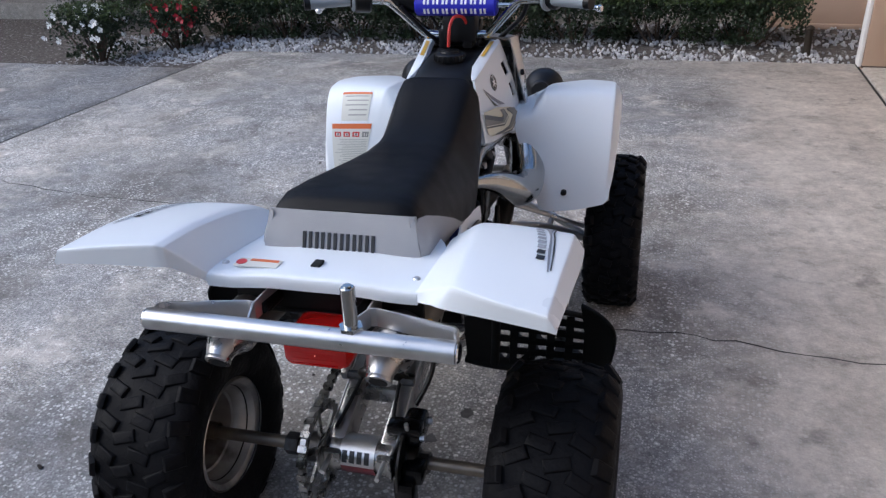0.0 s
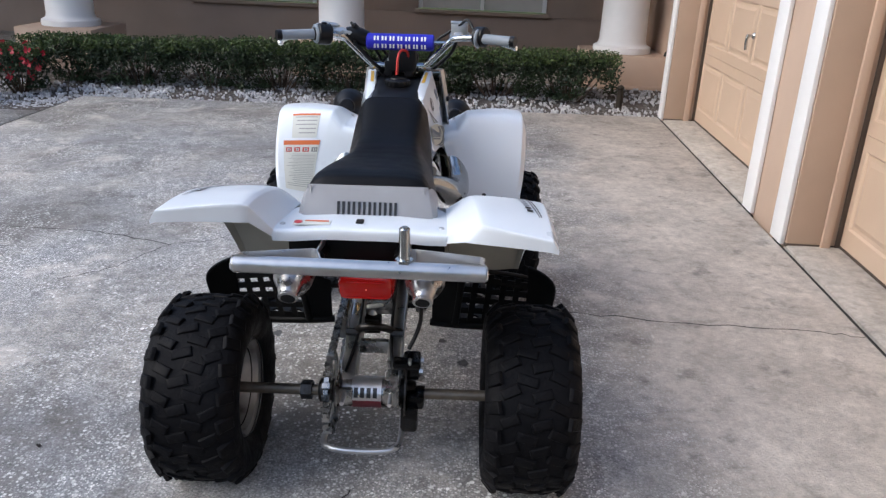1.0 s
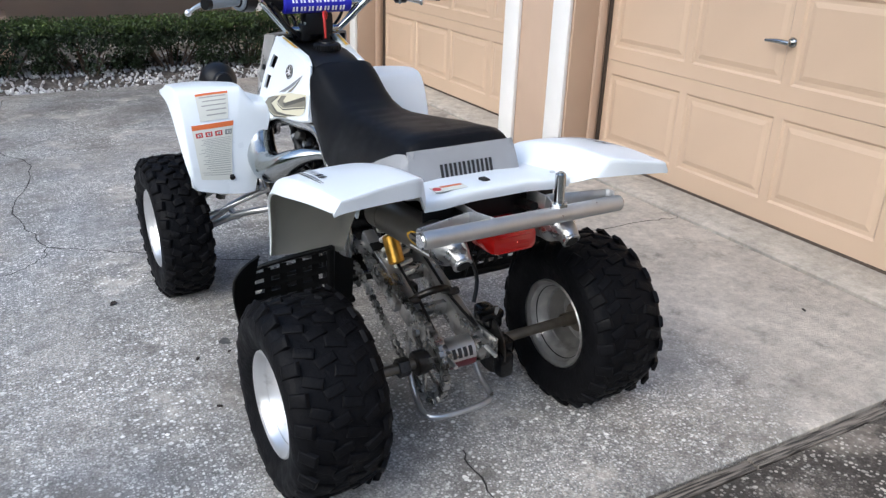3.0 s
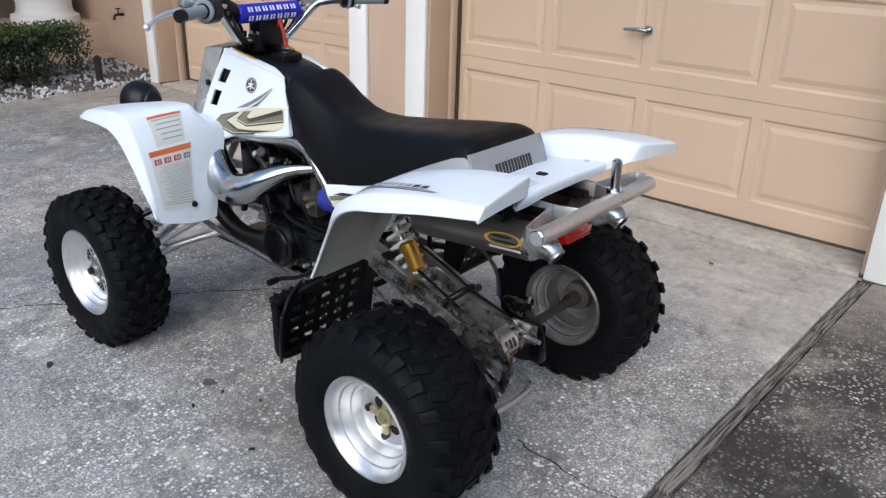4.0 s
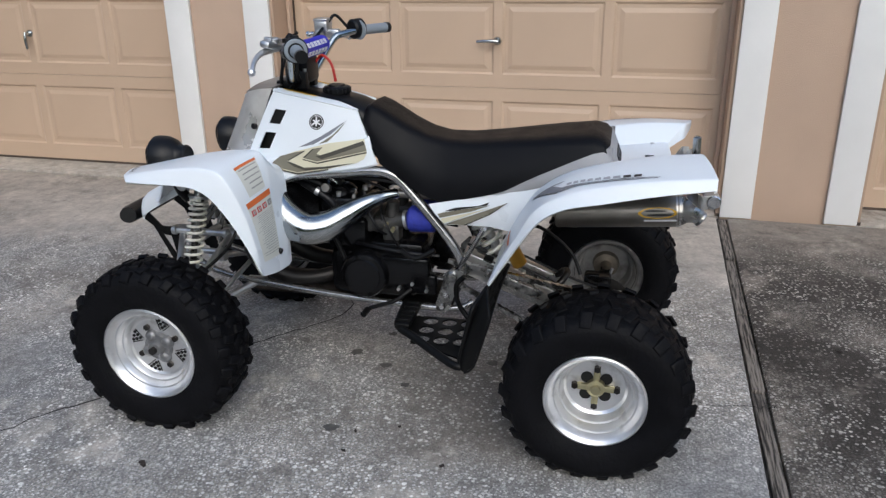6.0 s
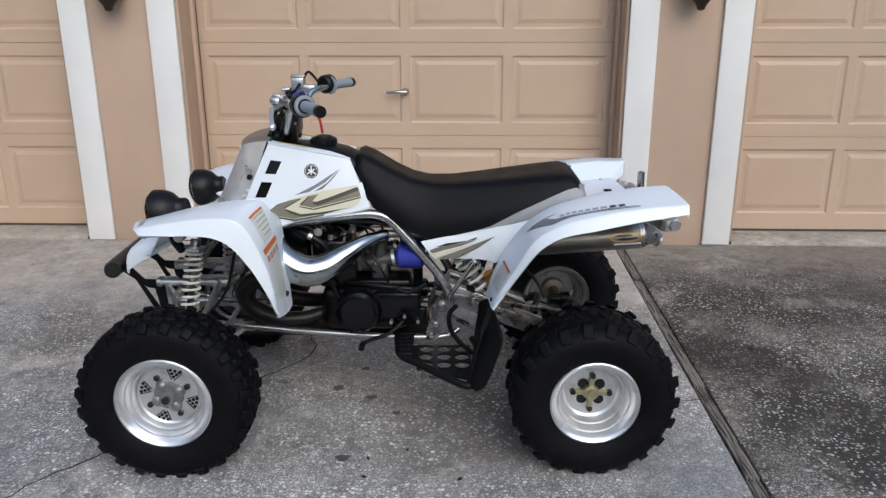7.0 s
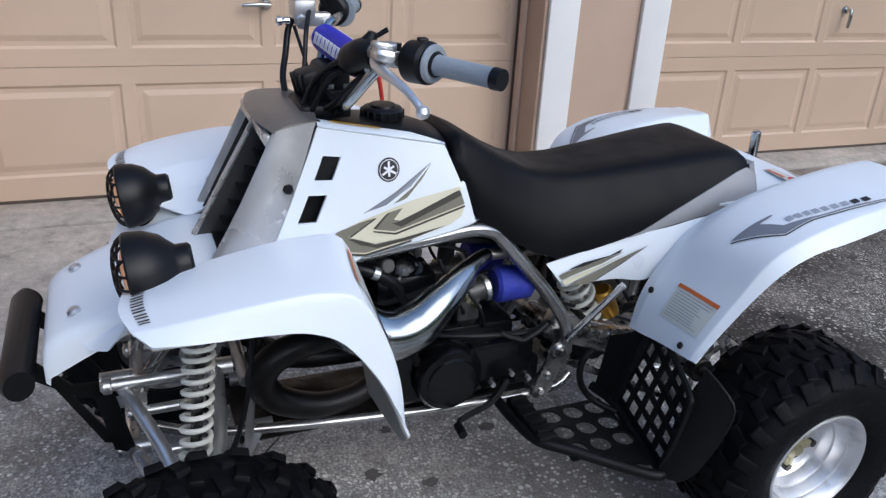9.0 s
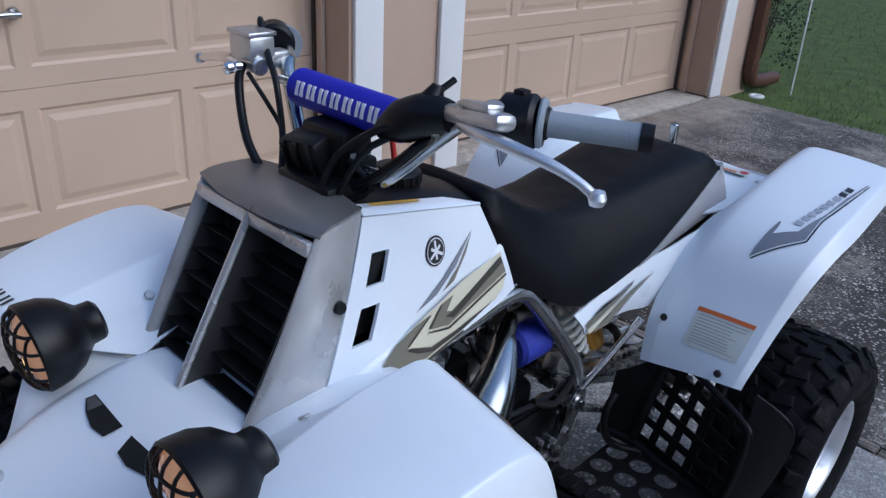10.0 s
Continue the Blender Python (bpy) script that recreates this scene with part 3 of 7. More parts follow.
for n, (a, b) in enumerate(((-9.2, -7.7), (-5.25, -3.72), (-2.46, -0.88)), 1):
    win = thing(f"window_{n}", SITE @ pose((a + b) / 2, 9.5, Z_SILL), "wide porch window with pale drawn shades", "window", kind="structure")
    w = b - a
    part("window_sill", Geo().box((0, -0.12, 0.02), (w + 0.06, 0.10, 0.04), 0.006), M_HOUSE, win)
    for x in (-w / 2 + 0.03, 0, w / 2 - 0.03):
        part("window_frame", Geo().box((x, -0.045, 0.78), (0.05, 0.05, 1.46), 0.004), M_TRIM, win)
    for x in (-w / 4, w / 4):
        part("pane", Geo().box((x, -0.02, 0.78), (w / 2 - 0.06, 0.006, 1.46)), M_PANE, win)
thing("porch_floor", SITE, "raised concrete porch floor", "porch", kind="structure",
              geo=Geo().box((-10, 8.55, -0.05), (20.4, 1.7, 0.36), 0.01), material=M_APRON)
# out of view; added and extended as an eave to shade the porch
thing("porch_ceiling", SITE, "unseen porch ceiling drawn forward to shade the columns", "ceiling", kind="structure",
      geo=Geo().box((-10, 8.15, WALL_H + 0.1), (20.4, 3.0, 0.18), 0.01), material=M_HOUSE)


def porch_column(u):
    col = thing("porch_column", SITE @ pose(u, 8.05, 0), "round white porch column on a beige plinth", "column", "porch columns")
    part("plinth", Geo().box((0, 0, 0.10), (0.84, 0.84, 0.60), 0.012), M_STUCCO, col, "beige stucco plinth")
    part("plinth_band", Geo().box((0, 0, 0.085), (0.88, 0.88, 0.05), 0.012), M_STUCCO, col)
    part("shaft", Geo().lathe([(0.30, 0.40), (0.305, 0.43), (0.30, 0.46), (0.265, 0.475), (0.255, 0.49), (0.245, 0.52), (0.238, 0.9), (0.225, 2.3), (0.25, 2.5), (0.25, WALL_H + 0.009)], pose(0, 0, 0), 40), M_TRIM, col, "white round shaft with a moulded foot")


for u in (-6.16, -3.16, -0.148):
    porch_column(u)

# an unseen ring, added to block the low sky and darken reflections
rings = []
for k in range(96):
    a = 2 * math.pi * k / 96
    r = 34 + rnd(-2, 2)
    top = 10.5 + 2.5 * math.sin(3 * a + 1) + rnd(-1.6, 1.6)
    rings.append([(r * math.cos(a), r * math.sin(a), -0.6), ((r + rnd(-1, 1)) * math.cos(a), (r + rnd(-1, 1)) * math.sin(a), 0.5 * top), ((r + 1.5) * math.cos(a), (r + 1.5) * math.sin(a), top)])
rings.append(rings[0])
far = thing("backdrop", SITE, "unseen dark ring added far round the drive to darken reflections", "trees", kind="structure")
part("tree_line", Geo().shell(rings, 0.3), M_BACKDROP, far)

# ---- the drive: cast slabs with joints ----
drive = thing("driveway", SITE, "washed grey concrete driveway with cracks and stains", "driveway", kind="structure")


def slab(u0, u1, v0, v1, material, lift=0.0):
    g = Geo()
    e, d = 0.008, 0.006
    rings = [(0, -0.16), (0, -d), (e, 0)]
    vs = []
    for inset, z in rings:
        for u, v in ((u0 + inset, v0 + inset), (u1 - inset, v0 + inset), (u1 - inset, v1 - inset), (u0 + inset, v1 - inset)):
            vs.append((u, v, gz(u) + z + lift))
    fs = [(8, 9, 10, 11), (0, 3, 2, 1)] + [(4 * k + i, 4 * k + (i + 1) % 4, 4 * k + 4 + (i + 1) % 4, 4 * k + 4 + i) for k in range(2) for i in range(4)]
    g.add(vs, fs)
    return part("concrete_slab", g, material, drive)


J = 0.016
slab(U_JOINT + J, -0.026, V_JOINT + J + 0.012, V_BED, M_CONC)
slab(U_JOINT + J, -0.026, V_END, V_JOINT - J - 0.012, M_CONC_D)
for v0, v1 in OPEN:
    part("joint_filler", Geo().box((-0.013, (v0 + v1) / 2, gz(0) - 0.032), (0.030, v1 - v0 + 0.3, 0.03)), M_CRACK, drive)
slab(-9.5, U_JOINT - J, V_JOINT + J, V_NEAR, M_CONC)
slab(-9.5, U_JOINT - J, V_END, V_JOINT - J, M_CONC)
for v0, v1 in OPEN:
    slab(0.0, 0.32, v0 + 0.004, v1 - 0.004, M_APRON, 0.004)


def strip(points, width, z, wobble=0.0, thick=0.004):
    """A narrow ribbon laid on the drive along points."""
    g, left, right = Geo(), [], []
    pts, _ = spline([Vector((*p, 0)) for p in points], [0] * len(points), 7)
    for i, p in enumerate(pts):
        d = (pts[min(i + 1, len(pts) - 1)] - pts[max(i - 1, 0)]).normalized()
        n = Vector((-d.y, d.x, 0))
        q = p + n * rnd(-wobble, wobble)
        w = width * rnd(0.55, 1.25) / 2 if wobble else width / 2
        for s, row in ((1, left), (-1, right)):
            k = q + n * s * w
            row.append((k.x, k.y, gz(k.x) + z))
    n = len(left)
    g.add(left + right, [(i, i + 1, n + i + 1, n + i) for i in range(n - 1)])
    return g


for a, b in (((U_JOINT, V_JOINT), (-0.02, V_JOINT)), ((U_JOINT, V_END), (U_JOINT, V_BED - 0.30))):
    du, dv = b[0] - a[0], b[1] - a[1]
    n = 9
    for k in range(n):
        p, q = (a[0] + du * k / n, a[1] + dv * k / n), (a[0] + du * (k + 1) / n, a[1] + dv * (k + 1) / n)
        wide = 0.042 if dv == 0 else 0.034
        c = ((p[0] + q[0]) / 2, (p[1] + q[1]) / 2)
        size = (abs(du) / n - 0.004 if du else wide, abs(dv) / n - 0.004 if dv else wide, 0.06)
        part("joint_strip", Geo().box((c[0], c[1], gz(c[0]) - 0.036 + rnd(-0.003, 0.002)), size, 0.004), M_JOINT if dv == 0 else M_JOINT_V, drive, "weathered wooden joint strip")


def site_uv(x, y):
    p = SITE.inverted() @ Vector((x, y, 0))
    return p.x, p.y


CRACKS = (
    (((-3.95, 3.30), (-3.4, 3.18), (-2.77, 3.07), (-2.14, 3.03), (-1.72, 2.88)), 0.007),
    (((-1.48, 6.31), (-1.59, 4.98), (-1.42, 4.45), (-1.54, 3.67), (-1.45, 3.17), (-1.55, 2.98), (-1.72, 2.88), (-1.89, 2.58), (-2.05, 2.45)), 0.006),
    (((-1.45, 3.17), (-1.16, 2.96), (-0.97, 2.81), (-0.59, 2.54), (-0.43, 2.39), (-0.24, 2.26), (0.07, 2.31), (0.51, 2.26), (1.05, 2.22), (1.26, 2.19)), 0.007),
    (((-0.60, 1.15), (-0.63, 0.98), (-0.63, 0.78), (-0.60, 0.72)), 0.005),
)
for pts, w in CRACKS:
    part("crack", strip([site_uv(*p) for p in pts], w, 0.0012, 0.012), M_CRACK, drive, "dark hairline crack", smooth=False)
for x, y, r in ((-0.54, 2.11, 0.022), (-0.61, 1.98, 0.019), (-1.0, 2.03, 0.022), (-0.45, 1.75, 0.02), (-0.38, 2.02, 0.016), (-0.30, 1.86, 0.022), (-0.52, 1.62, 0.018), (-0.72, 1.88, 0.014)):
    u, v = site_uv(x, y)
    n = 14
    ring = [(u + r * rnd(0.6, 1.25) * math.cos(6.2832 * k / n), v + 1.2 * r * rnd(0.6, 1.25) * math.sin(6.2832 * k / n)) for k in range(n)]
    part("oil_spot", Geo().add([(a, b, gz(a) + 0.0011) for a, b in ring], [tuple(range(n))]), M_SPOT, drive, "dark oil spot", smooth=False)


# ---- the quad bike ----
quad = thing("quad_bike", QUAD, "white sport quad bike with black seat parked on concrete drive", "quad bike")
P = lambda name, geo, material, label="", parent=None, angle=40: part(name, geo, material, parent or quad, label, True, angle)  # noqa: E731


def side_of(s, pts):
    """Points given for the bike's right, put on side s (+1 right, -1 left)."""
    return [(s * x, y, z) for x, y, z in pts]


# seat: black vinyl above, grey below and behind
SEAT = (  # y, top, bottom, half width at the top, half width at the bottom
    (0.104, 0.880, 0.862, 0.078, 0.092), (0.096, 0.902, 0.845, 0.090, 0.100), (0.080, 0.908, 0.815, 0.098, 0.108), (0.045, 0.893, 0.738, 0.099, 0.124), (-0.03, 0.848, 0.688, 0.096, 0.134),
    (-0.085, 0.822, 0.655, 0.096, 0.142), (-0.141, 0.808, 0.636, 0.100, 0.148), (-0.216, 0.807, 0.650, 0.107, 0.155), (-0.309, 0.816, 0.672, 0.116, 0.160),
    (-0.403, 0.827, 0.690, 0.126, 0.163), (-0.495, 0.838, 0.706, 0.135, 0.165), (-0.585, 0.846, 0.722, 0.142, 0.166), (-0.615, 0.838, 0.722, 0.144, 0.167), (-0.632, 0.822, 0.712, 0.146, 0.168))
SPLIT = ((-0.30, 0.0), (-0.345, 0.06), (-0.417, 0.30), (-0.506, 0.56), (-0.585, 0.80), (-0.632, 1.0))


def split_at(y):
    for (y0, a), (y1, b) in zip(SPLIT, SPLIT[1:]):
        if y1 <= y <= y0:
            return a + (b - a) * (y0 - y) / (y0 - y1)
    return 0.0 if y > SPLIT[0][0] else 1.0


def seat_ring(row, q):
    """A point round half the seat; q: 0 at the hem, 1 at the shoulder, 2 on the middle line."""
    y, top, bot, wt, wb = row
    if q <= 1:
        x = wb + (wt - wb) * q ** 1.35 + 0.010 * math.sin(math.pi * q)
        return (x, y, bot + (top - 0.022 - bot) * q)
    k = q - 1
    a = math.pi / 2 * min(1, k * 2.2)
    x = wt * (1 - k) if k > 0.45 else wt - (1 - math.cos(a)) * 0.03 - 0.0 * k
    x = min(x, wt * (1 - max(0.0, k - 0.1) / 0.9))
    return (x, y, top - 0.022 + 0.022 * math.sin(a))


fine = []
rows = [tuple(r) for r in SEAT]
for (a, b) in zip(rows, rows[1:]):
    for k in range(3):
        fine.append(tuple(p + (q - p) * k / 3 for p, q in zip(a, b)))
fine.append(rows[-1])


def seat_cover():
    g, ring = Geo(), []
    for r in fine:
        s = split_at(r[0])
        qs = [s + (1 - s) * k / 5 for k in range(6)] + [1 + k / 6 for k in range(1, 7)]
        half = [seat_ring(r, q) for q in qs]
        ring.append(half + [(-x, y, z) for x, y, z in reversed(half[:-1])])
    return g.shell(ring, -0.012)


def seat_lower():
    g = Geo()
    for s in (1, -1):
        ring = []
        for r in fine:
            if split_at(r[0]) > 0.0:
                t = split_at(r[0])
                ring.append([(s * (x + 0.002), y, z) for x, y, z in (seat_ring(r, t * k / 5) for k in range(6))])
        edge = []
        for k in range(6):
            q = k / 5
            edge.append((s * (0.168 - 0.020 * q), -0.632 - 0.042 * (1 - q) + 0.020 * (1 - q) - 0.002, 0.708 + 0.112 * q))
        ring.append(edge)
        g.shell(ring, -0.012 * s)
    ring = []
    for k in range(7):      # the sloping back
        q = k / 6
        y, z = -0.632 - 0.042 * (1 - q) - 0.006 * math.sin(math.pi * q), 0.708 + (0.820 - 0.708) * q
        w = 0.166 + (0.146 - 0.166) * q + 0.002
        ring.append([(w * a, y + 0.020 * (1 - q) * abs(a) ** 6, z) for a in (-1, -0.92, -0.7, -0.3, 0, 0.3, 0.7, 0.92, 1)])
    g.shell(ring, -0.012)
    g.box((0, -0.40, 0.735), (0.20, 0.44, 0.03), 0.01)
    return g


P("seat_cover", seat_cover(), M_SEAT, "black vinyl seat cover", angle=50)
low = P("seat_skirt", seat_lower(), M_SEATG, "grey vinyl seat skirt", angle=50)
for k in range(6):
    x = -0.064 + k * 0.0256
    for dx in (-0.0062, 0.0062):
        P("seat_mark", Geo().box((0, 0, 0), (0.0062, 0.003, 0.034), 0.0, pose(x + dx, -0.6580, 0.768, -20.5)), M_BLACKINK, "dark printed bar", low)

# fuel tank between the side panels
P("tank", Geo().shell(dense([[(-0.088, 0.03, 0.78), (-0.065, 0.04, 0.825), (0, 0.045, 0.84), (0.065, 0.04, 0.825), (0.088, 0.03, 0.78)], [(-0.084, 0.10, 0.85), (-0.072, 0.11, 0.890), (0, 0.11, 0.905), (0.072, 0.11, 0.890), (0.084, 0.10, 0.85)],
                             [(-0.090, 0.22, 0.87), (-0.078, 0.22, 0.918), (0, 0.22, 0.928), (0.078, 0.22, 0.918), (0.090, 0.22, 0.87)],
                             [(-0.105, 0.38, 0.87), (-0.085, 0.38, 0.922), (0, 0.38, 0.935), (0.085, 0.38, 0.922), (0.105, 0.38, 0.87)]], 3, 3), -0.01), M_BLACK, "black tank top")
cap = P("fuel_cap", Geo().lathe([(0.0, 0.0), (0.040, 0.0), (0.042, 0.004), (0.042, 0.020), (0.038, 0.024), (0.027, 0.025), (0.025, 0.030), (0.0, 0.031)], pose(0.003, 0.213, 0.922), 28), M_BLACK, "ribbed black fuel cap")
for k in range(18):
    a = k * math.pi / 9
    P("rib", Geo().box((0.003 + 0.042 * math.cos(a), 0.213 + 0.042 * math.sin(a), 0.934), (0.004, 0.005, 0.016), 0.001), M_BLACK, "", cap)
P("vent_hose", Geo().tube([(0, 0.215, 0.96), (0.002, 0.225, 1.01), (0.01, 0.25, 1.035), (0.03, 0.275, 1.03), (0.035, 0.30, 1.0)], 0.0045, 8, 5), M_RED, "red breather hose")


# side panels with two vents each
def panel_x(z, y=0.2):
    h = min(1, max(0, (z - 0.71) / 0.235))
    back = max(0, 0.38 - y) / 0.30
    return 0.158 - (z - 0.71) / 0.235 * 0.043 + 0.006 * math.sin(math.pi * h) - back * (0.022 + 0.022 * h)


def panel_front(z):
    return 0.374 + (0.945 - z) * 0.44


def panel_back(z):
    return 0.116 - (0.945 - z) * 0.310


ZS = (0.945, 0.92, 0.899, 0.878, 0.856, 0.829, 0.804, 0.778, 0.755, 0.735, 0.715)
for s in (-1, 1):
    grid = []
    for z in ZS:
        f, b = panel_front(min(z, 0.945)), panel_back(z)
        zb = z - 0.054 * max(0.0, (z - 0.755) / 0.19)       # the top edge falls towards the seat
        cols = [f, f - 0.027, f - 0.045, f - 0.062] + [f - 0.062 + (b - f + 0.062) * k / 6 for k in range(1, 7)]
        row_ = []
        for y in cols:
            q_ = (f - y) / (f - b)
            zz = z + (zb - z) * q_ + (0.025 if z < 0.72 else 0.0) * q_
            row_.append((s * panel_x(zz, y), y, zz))
        grid.append(row_)
    gaps = [(r, c) for r in (2, 3, 5, 6) for c in (1, 2)]
    sp = P("side_panel", Geo().shell(grid, -0.006 * s, gaps), M_PLASTIC, "white side panel with two slanted vents", angle=50)
    lip = grid[0]
    fade = [min(1.0, max(0.12, (y - 0.105) / 0.07)) for _, y, _ in lip]
    P("panel_flange", Geo().shell([[(x, y, z + 0.0005) for x, y, z in lip], [(x - s * 0.006 * q, y, z + 0.006 * q) for (x, y, z), q in zip(lip, fade)], [(x - s * 0.024 * q, y, z + 0.007 * q) for (x, y, z), q in zip(lip, fade)], [(x - s * 0.028 * q, y, z - 0.004 * q) for (x, y, z), q in zip(lip, fade)]], -0.003 * s), M_PLASTIC, "rolled white top edge", sp, 50)
    crease = lambda y: 0.729 + (0.457 - y) * 0.2170  # noqa: E731
    low_ = ((0.462, 0.716), (0.43, 0.700), (0.395, 0.682), (0.365, 0.674), (0.335, 0.684), (0.30, 0.697), (0.25, 0.705), (0.20, 0.711), (0.15, 0.717), (0.10, 0.724), (0.054, 0.735))
    ext = []
    for y, z0 in low_:
        z1 = crease(y)
        ext.append([(s * (panel_x(max(z, 0.69), y) + o + 0.004 * max(0, (y - 0.38) / 0.08)), y + (0.022 * (z - 0.735) / 0.08 if y < 0.06 else 0.0), z) for z, o in ((z1 + 0.0008, -0.001), (z1 - 0.003, 0.0032), (z0 + 0.6 * (z1 - z0), 0.0036), (z0 + 0.25 * (z1 - z0), 0.0036), (z0 + 0.004, 0.0028), (z0, -0.002))])
    P("fender_extension", Geo().shell(ext, -0.003 * s), M_PLASTIC, "white moulding that runs back to the seat", sp, 35)
    # added black box that gives the vents their dark inside
    P("vent_liner", Geo().box((s * 0.112, 0.385, 0.838), (0.010, 0.115, 0.145), 0.003), M_DARK, "", sp)

    def decal(name, pts, material, off=0.0016, label="", target=sp, s=s):
        step = 0.0082 if sum(z - 0.729 - (0.457 - y) * 0.2170 for y, z in pts) < 0 else 0.0
        vs = [(s * (panel_x(z, y) + off + step), y, z) for y, z in pts]
        return part(name, Geo().add(vs, [tuple(range(len(vs)))]), material, target, label, False)

    decal("decal", [(0.39, 0.724), (0.349, 0.756), (0.304, 0.772), (0.247, 0.786), (0.196, 0.799), (0.09, 0.813), (0.081, 0.773), (0.089, 0.754), (0.112, 0.742), (0.199, 0.723), (0.295, 0.706)], M_CREAM, 0.0012, "cream and olive chevron decal")
    for pts, material, o in (
            ([(0.387, 0.727), (0.349, 0.758), (0.304, 0.770), (0.275, 0.775), (0.329, 0.745), (0.274, 0.725), (0.215, 0.729), (0.119, 0.742), (0.199, 0.726), (0.295, 0.710)], M_OLIVE, 0.0018),
            ([(0.328, 0.741), (0.316, 0.740), (0.274, 0.723), (0.215, 0.728), (0.125, 0.741), (0.199, 0.724), (0.270, 0.716), (0.305, 0.727)], M_DARKOLIVE, 0.0024),
            ([(0.278, 0.755), (0.249, 0.781), (0.216, 0.787), (0.235, 0.767), (0.223, 0.763), (0.090, 0.805), (0.081, 0.778), (0.233, 0.744), (0.271, 0.752)], M_OLIVE, 0.0018),
            ([(0.239, 0.760), (0.224, 0.762), (0.093, 0.807), (0.087, 0.796), (0.220, 0.751)], M_DARKOLIVE, 0.0024),
            ([(0.279, 0.751), (0.233, 0.741), (0.081, 0.776), (0.080, 0.772), (0.232, 0.737), (0.278, 0.748)], M_DARKOLIVE, 0.0024),
            ([(0.387, 0.725), (0.295, 0.708), (0.199, 0.723), (0.199, 0.719), (0.295, 0.703), (0.387, 0.721)], M_DARKOLIVE, 0.0024),
            ([(0.329, 0.745), (0.275, 0.775), (0.270, 0.774), (0.322, 0.744)], M_DARKOLIVE, 0.0024),
            ([(0.278, 0.755), (0.249, 0.781), (0.245, 0.780), (0.272, 0.754)], M_DARKOLIVE, 0.0024),
            ([(0.294, 0.783), (0.229, 0.814), (0.148, 0.863), (0.195, 0.822), (0.247, 0.793)], M_GREYDEC, 0.0014),
            ([(0.233, 0.793), (0.190, 0.820), (0.148, 0.861), (0.170, 0.833), (0.204, 0.801)], M_OLIVE, 0.0018)):
        decal("decal", pts, material, o)
    n = 20
    ring = lambda r: [(0.239 + r * math.cos(6.2832 * k / n), 0.858 + r * math.sin(6.2832 * k / n)) for k in range(n)]  # noqa: E731
    badge = decal("badge", ring(0.0225), M_BLACKINK, 0.0016, "round black and silver badge")
    decal("badge_ring", ring(0.0195), M_WHITEINK, 0.0022, "", badge)
    decal("badge_field", ring(0.018), M_BLACKINK, 0.0027, "", badge)
    for k in range(3):
        a = math.pi / 2 + k * 2.0944
        c, d = math.cos(a), math.sin(a)
        decal("badge_ray", [(0.239 + 0.016 * c - 0.0022 * d, 0.858 + 0.016 * d + 0.0022 * c), (0.239 + 0.016 * c + 0.0022 * d, 0.858 + 0.016 * d - 0.0022 * c),
                            (0.239 - 0.012 * c + 0.0022 * d, 0.858 - 0.012 * d - 0.0022 * c), (0.239 - 0.012 * c - 0.0022 * d, 0.858 - 0.012 * d + 0.0022 * c)], M_WHITEINK, 0.0032, "", badge)
    tops = [Vector((x - s * 0.015, y, z + 0.0122)) for x, y, z in lip if 0.24 < y < 0.36]
    side_ = Vector((0.0055, 0, 0.0003 * s))
    part("tank_label", Geo().add([p - side_ for p in tops] + [p + side_ for p in tops], [(k, k + 1, len(tops) + k + 1, len(tops) + k) for k in range(len(tops) - 1)]), M_YELLOW, sp, "yellow warning strip")
    part("screw", Geo().cyl((s * 0.099, 0.372, 0.948), (s * 0.099, 0.372, 0.9545), 0.008, segs=14, bevel=0.002), M_BLACK, sp)

# silver radiator shroud with louvres
shroud = P("radiator_shroud", Geo(), M_SILVER, "silver plastic radiator shroud")
g = Geo()
for s in (-1, 1):
    g.shell(dense([[(s * 0.112, 0.377, 0.9545), (s * 0.128, 0.415, 0.85), (s * 0.143, 0.458, 0.742)],
                   [(s * 0.1215, 0.42, 0.9525), (s * 0.136, 0.468, 0.84), (s * 0.138, 0.525, 0.716)],
                   [(s * 0.121, 0.452, 0.9445), (s * 0.124, 0.515, 0.815), (s * 0.120, 0.577, 0.697)],
                   [(s * 0.112, 0.452, 0.9425), (s * 0.114, 0.512, 0.815), (s * 0.111, 0.573, 0.700)],
                   [(s * 0.108, 0.436, 0.932), (s * 0.108, 0.492, 0.805), (s * 0.106, 0.550, 0.695)]], 3, 3), -0.004 * s)
    if s < 0:
        shroud.data = g.mesh("radiator_shroud", True, 45)
        shroud.data.materials.append(M_SILVER)
    else:
        P("shroud_side", g, M_SILVER, "", shroud, 45)
    g = Geo()
    P("side_liner", Geo().shell([[(s * 0.1045, 0.447, 0.925), (s * 0.1035, 0.567, 0.697)], [(s * 0.1035, 0.385, 0.90), (s * 0.1025, 0.51, 0.67)]], 0.002), M_GRILLE, "grey inside of the shroud", shroud)
g.shell(dense([[(-0.122, 0.456, 0.945), (-0.06, 0.472, 0.945), (0, 0.476, 0.946), (0.06, 0.472, 0.945), (0.122, 0.456, 0.945)],
               [(-0.119, 0.432, 0.953), (-0.06, 0.446, 0.956), (0, 0.448, 0.957), (0.06, 0.446, 0.956), (0.119, 0.432, 0.953)],
               [(-0.108, 0.374, 0.957), (-0.06, 0.366, 0.960), (0, 0.364, 0.962), (0.06, 0.366, 0.960), (0.108, 0.374, 0.957)]], 3, 3), 0.006)
P("visor", g, M_VISOR, "silver visor over the radiator, its brown reflection put into the colour", shroud, 45)
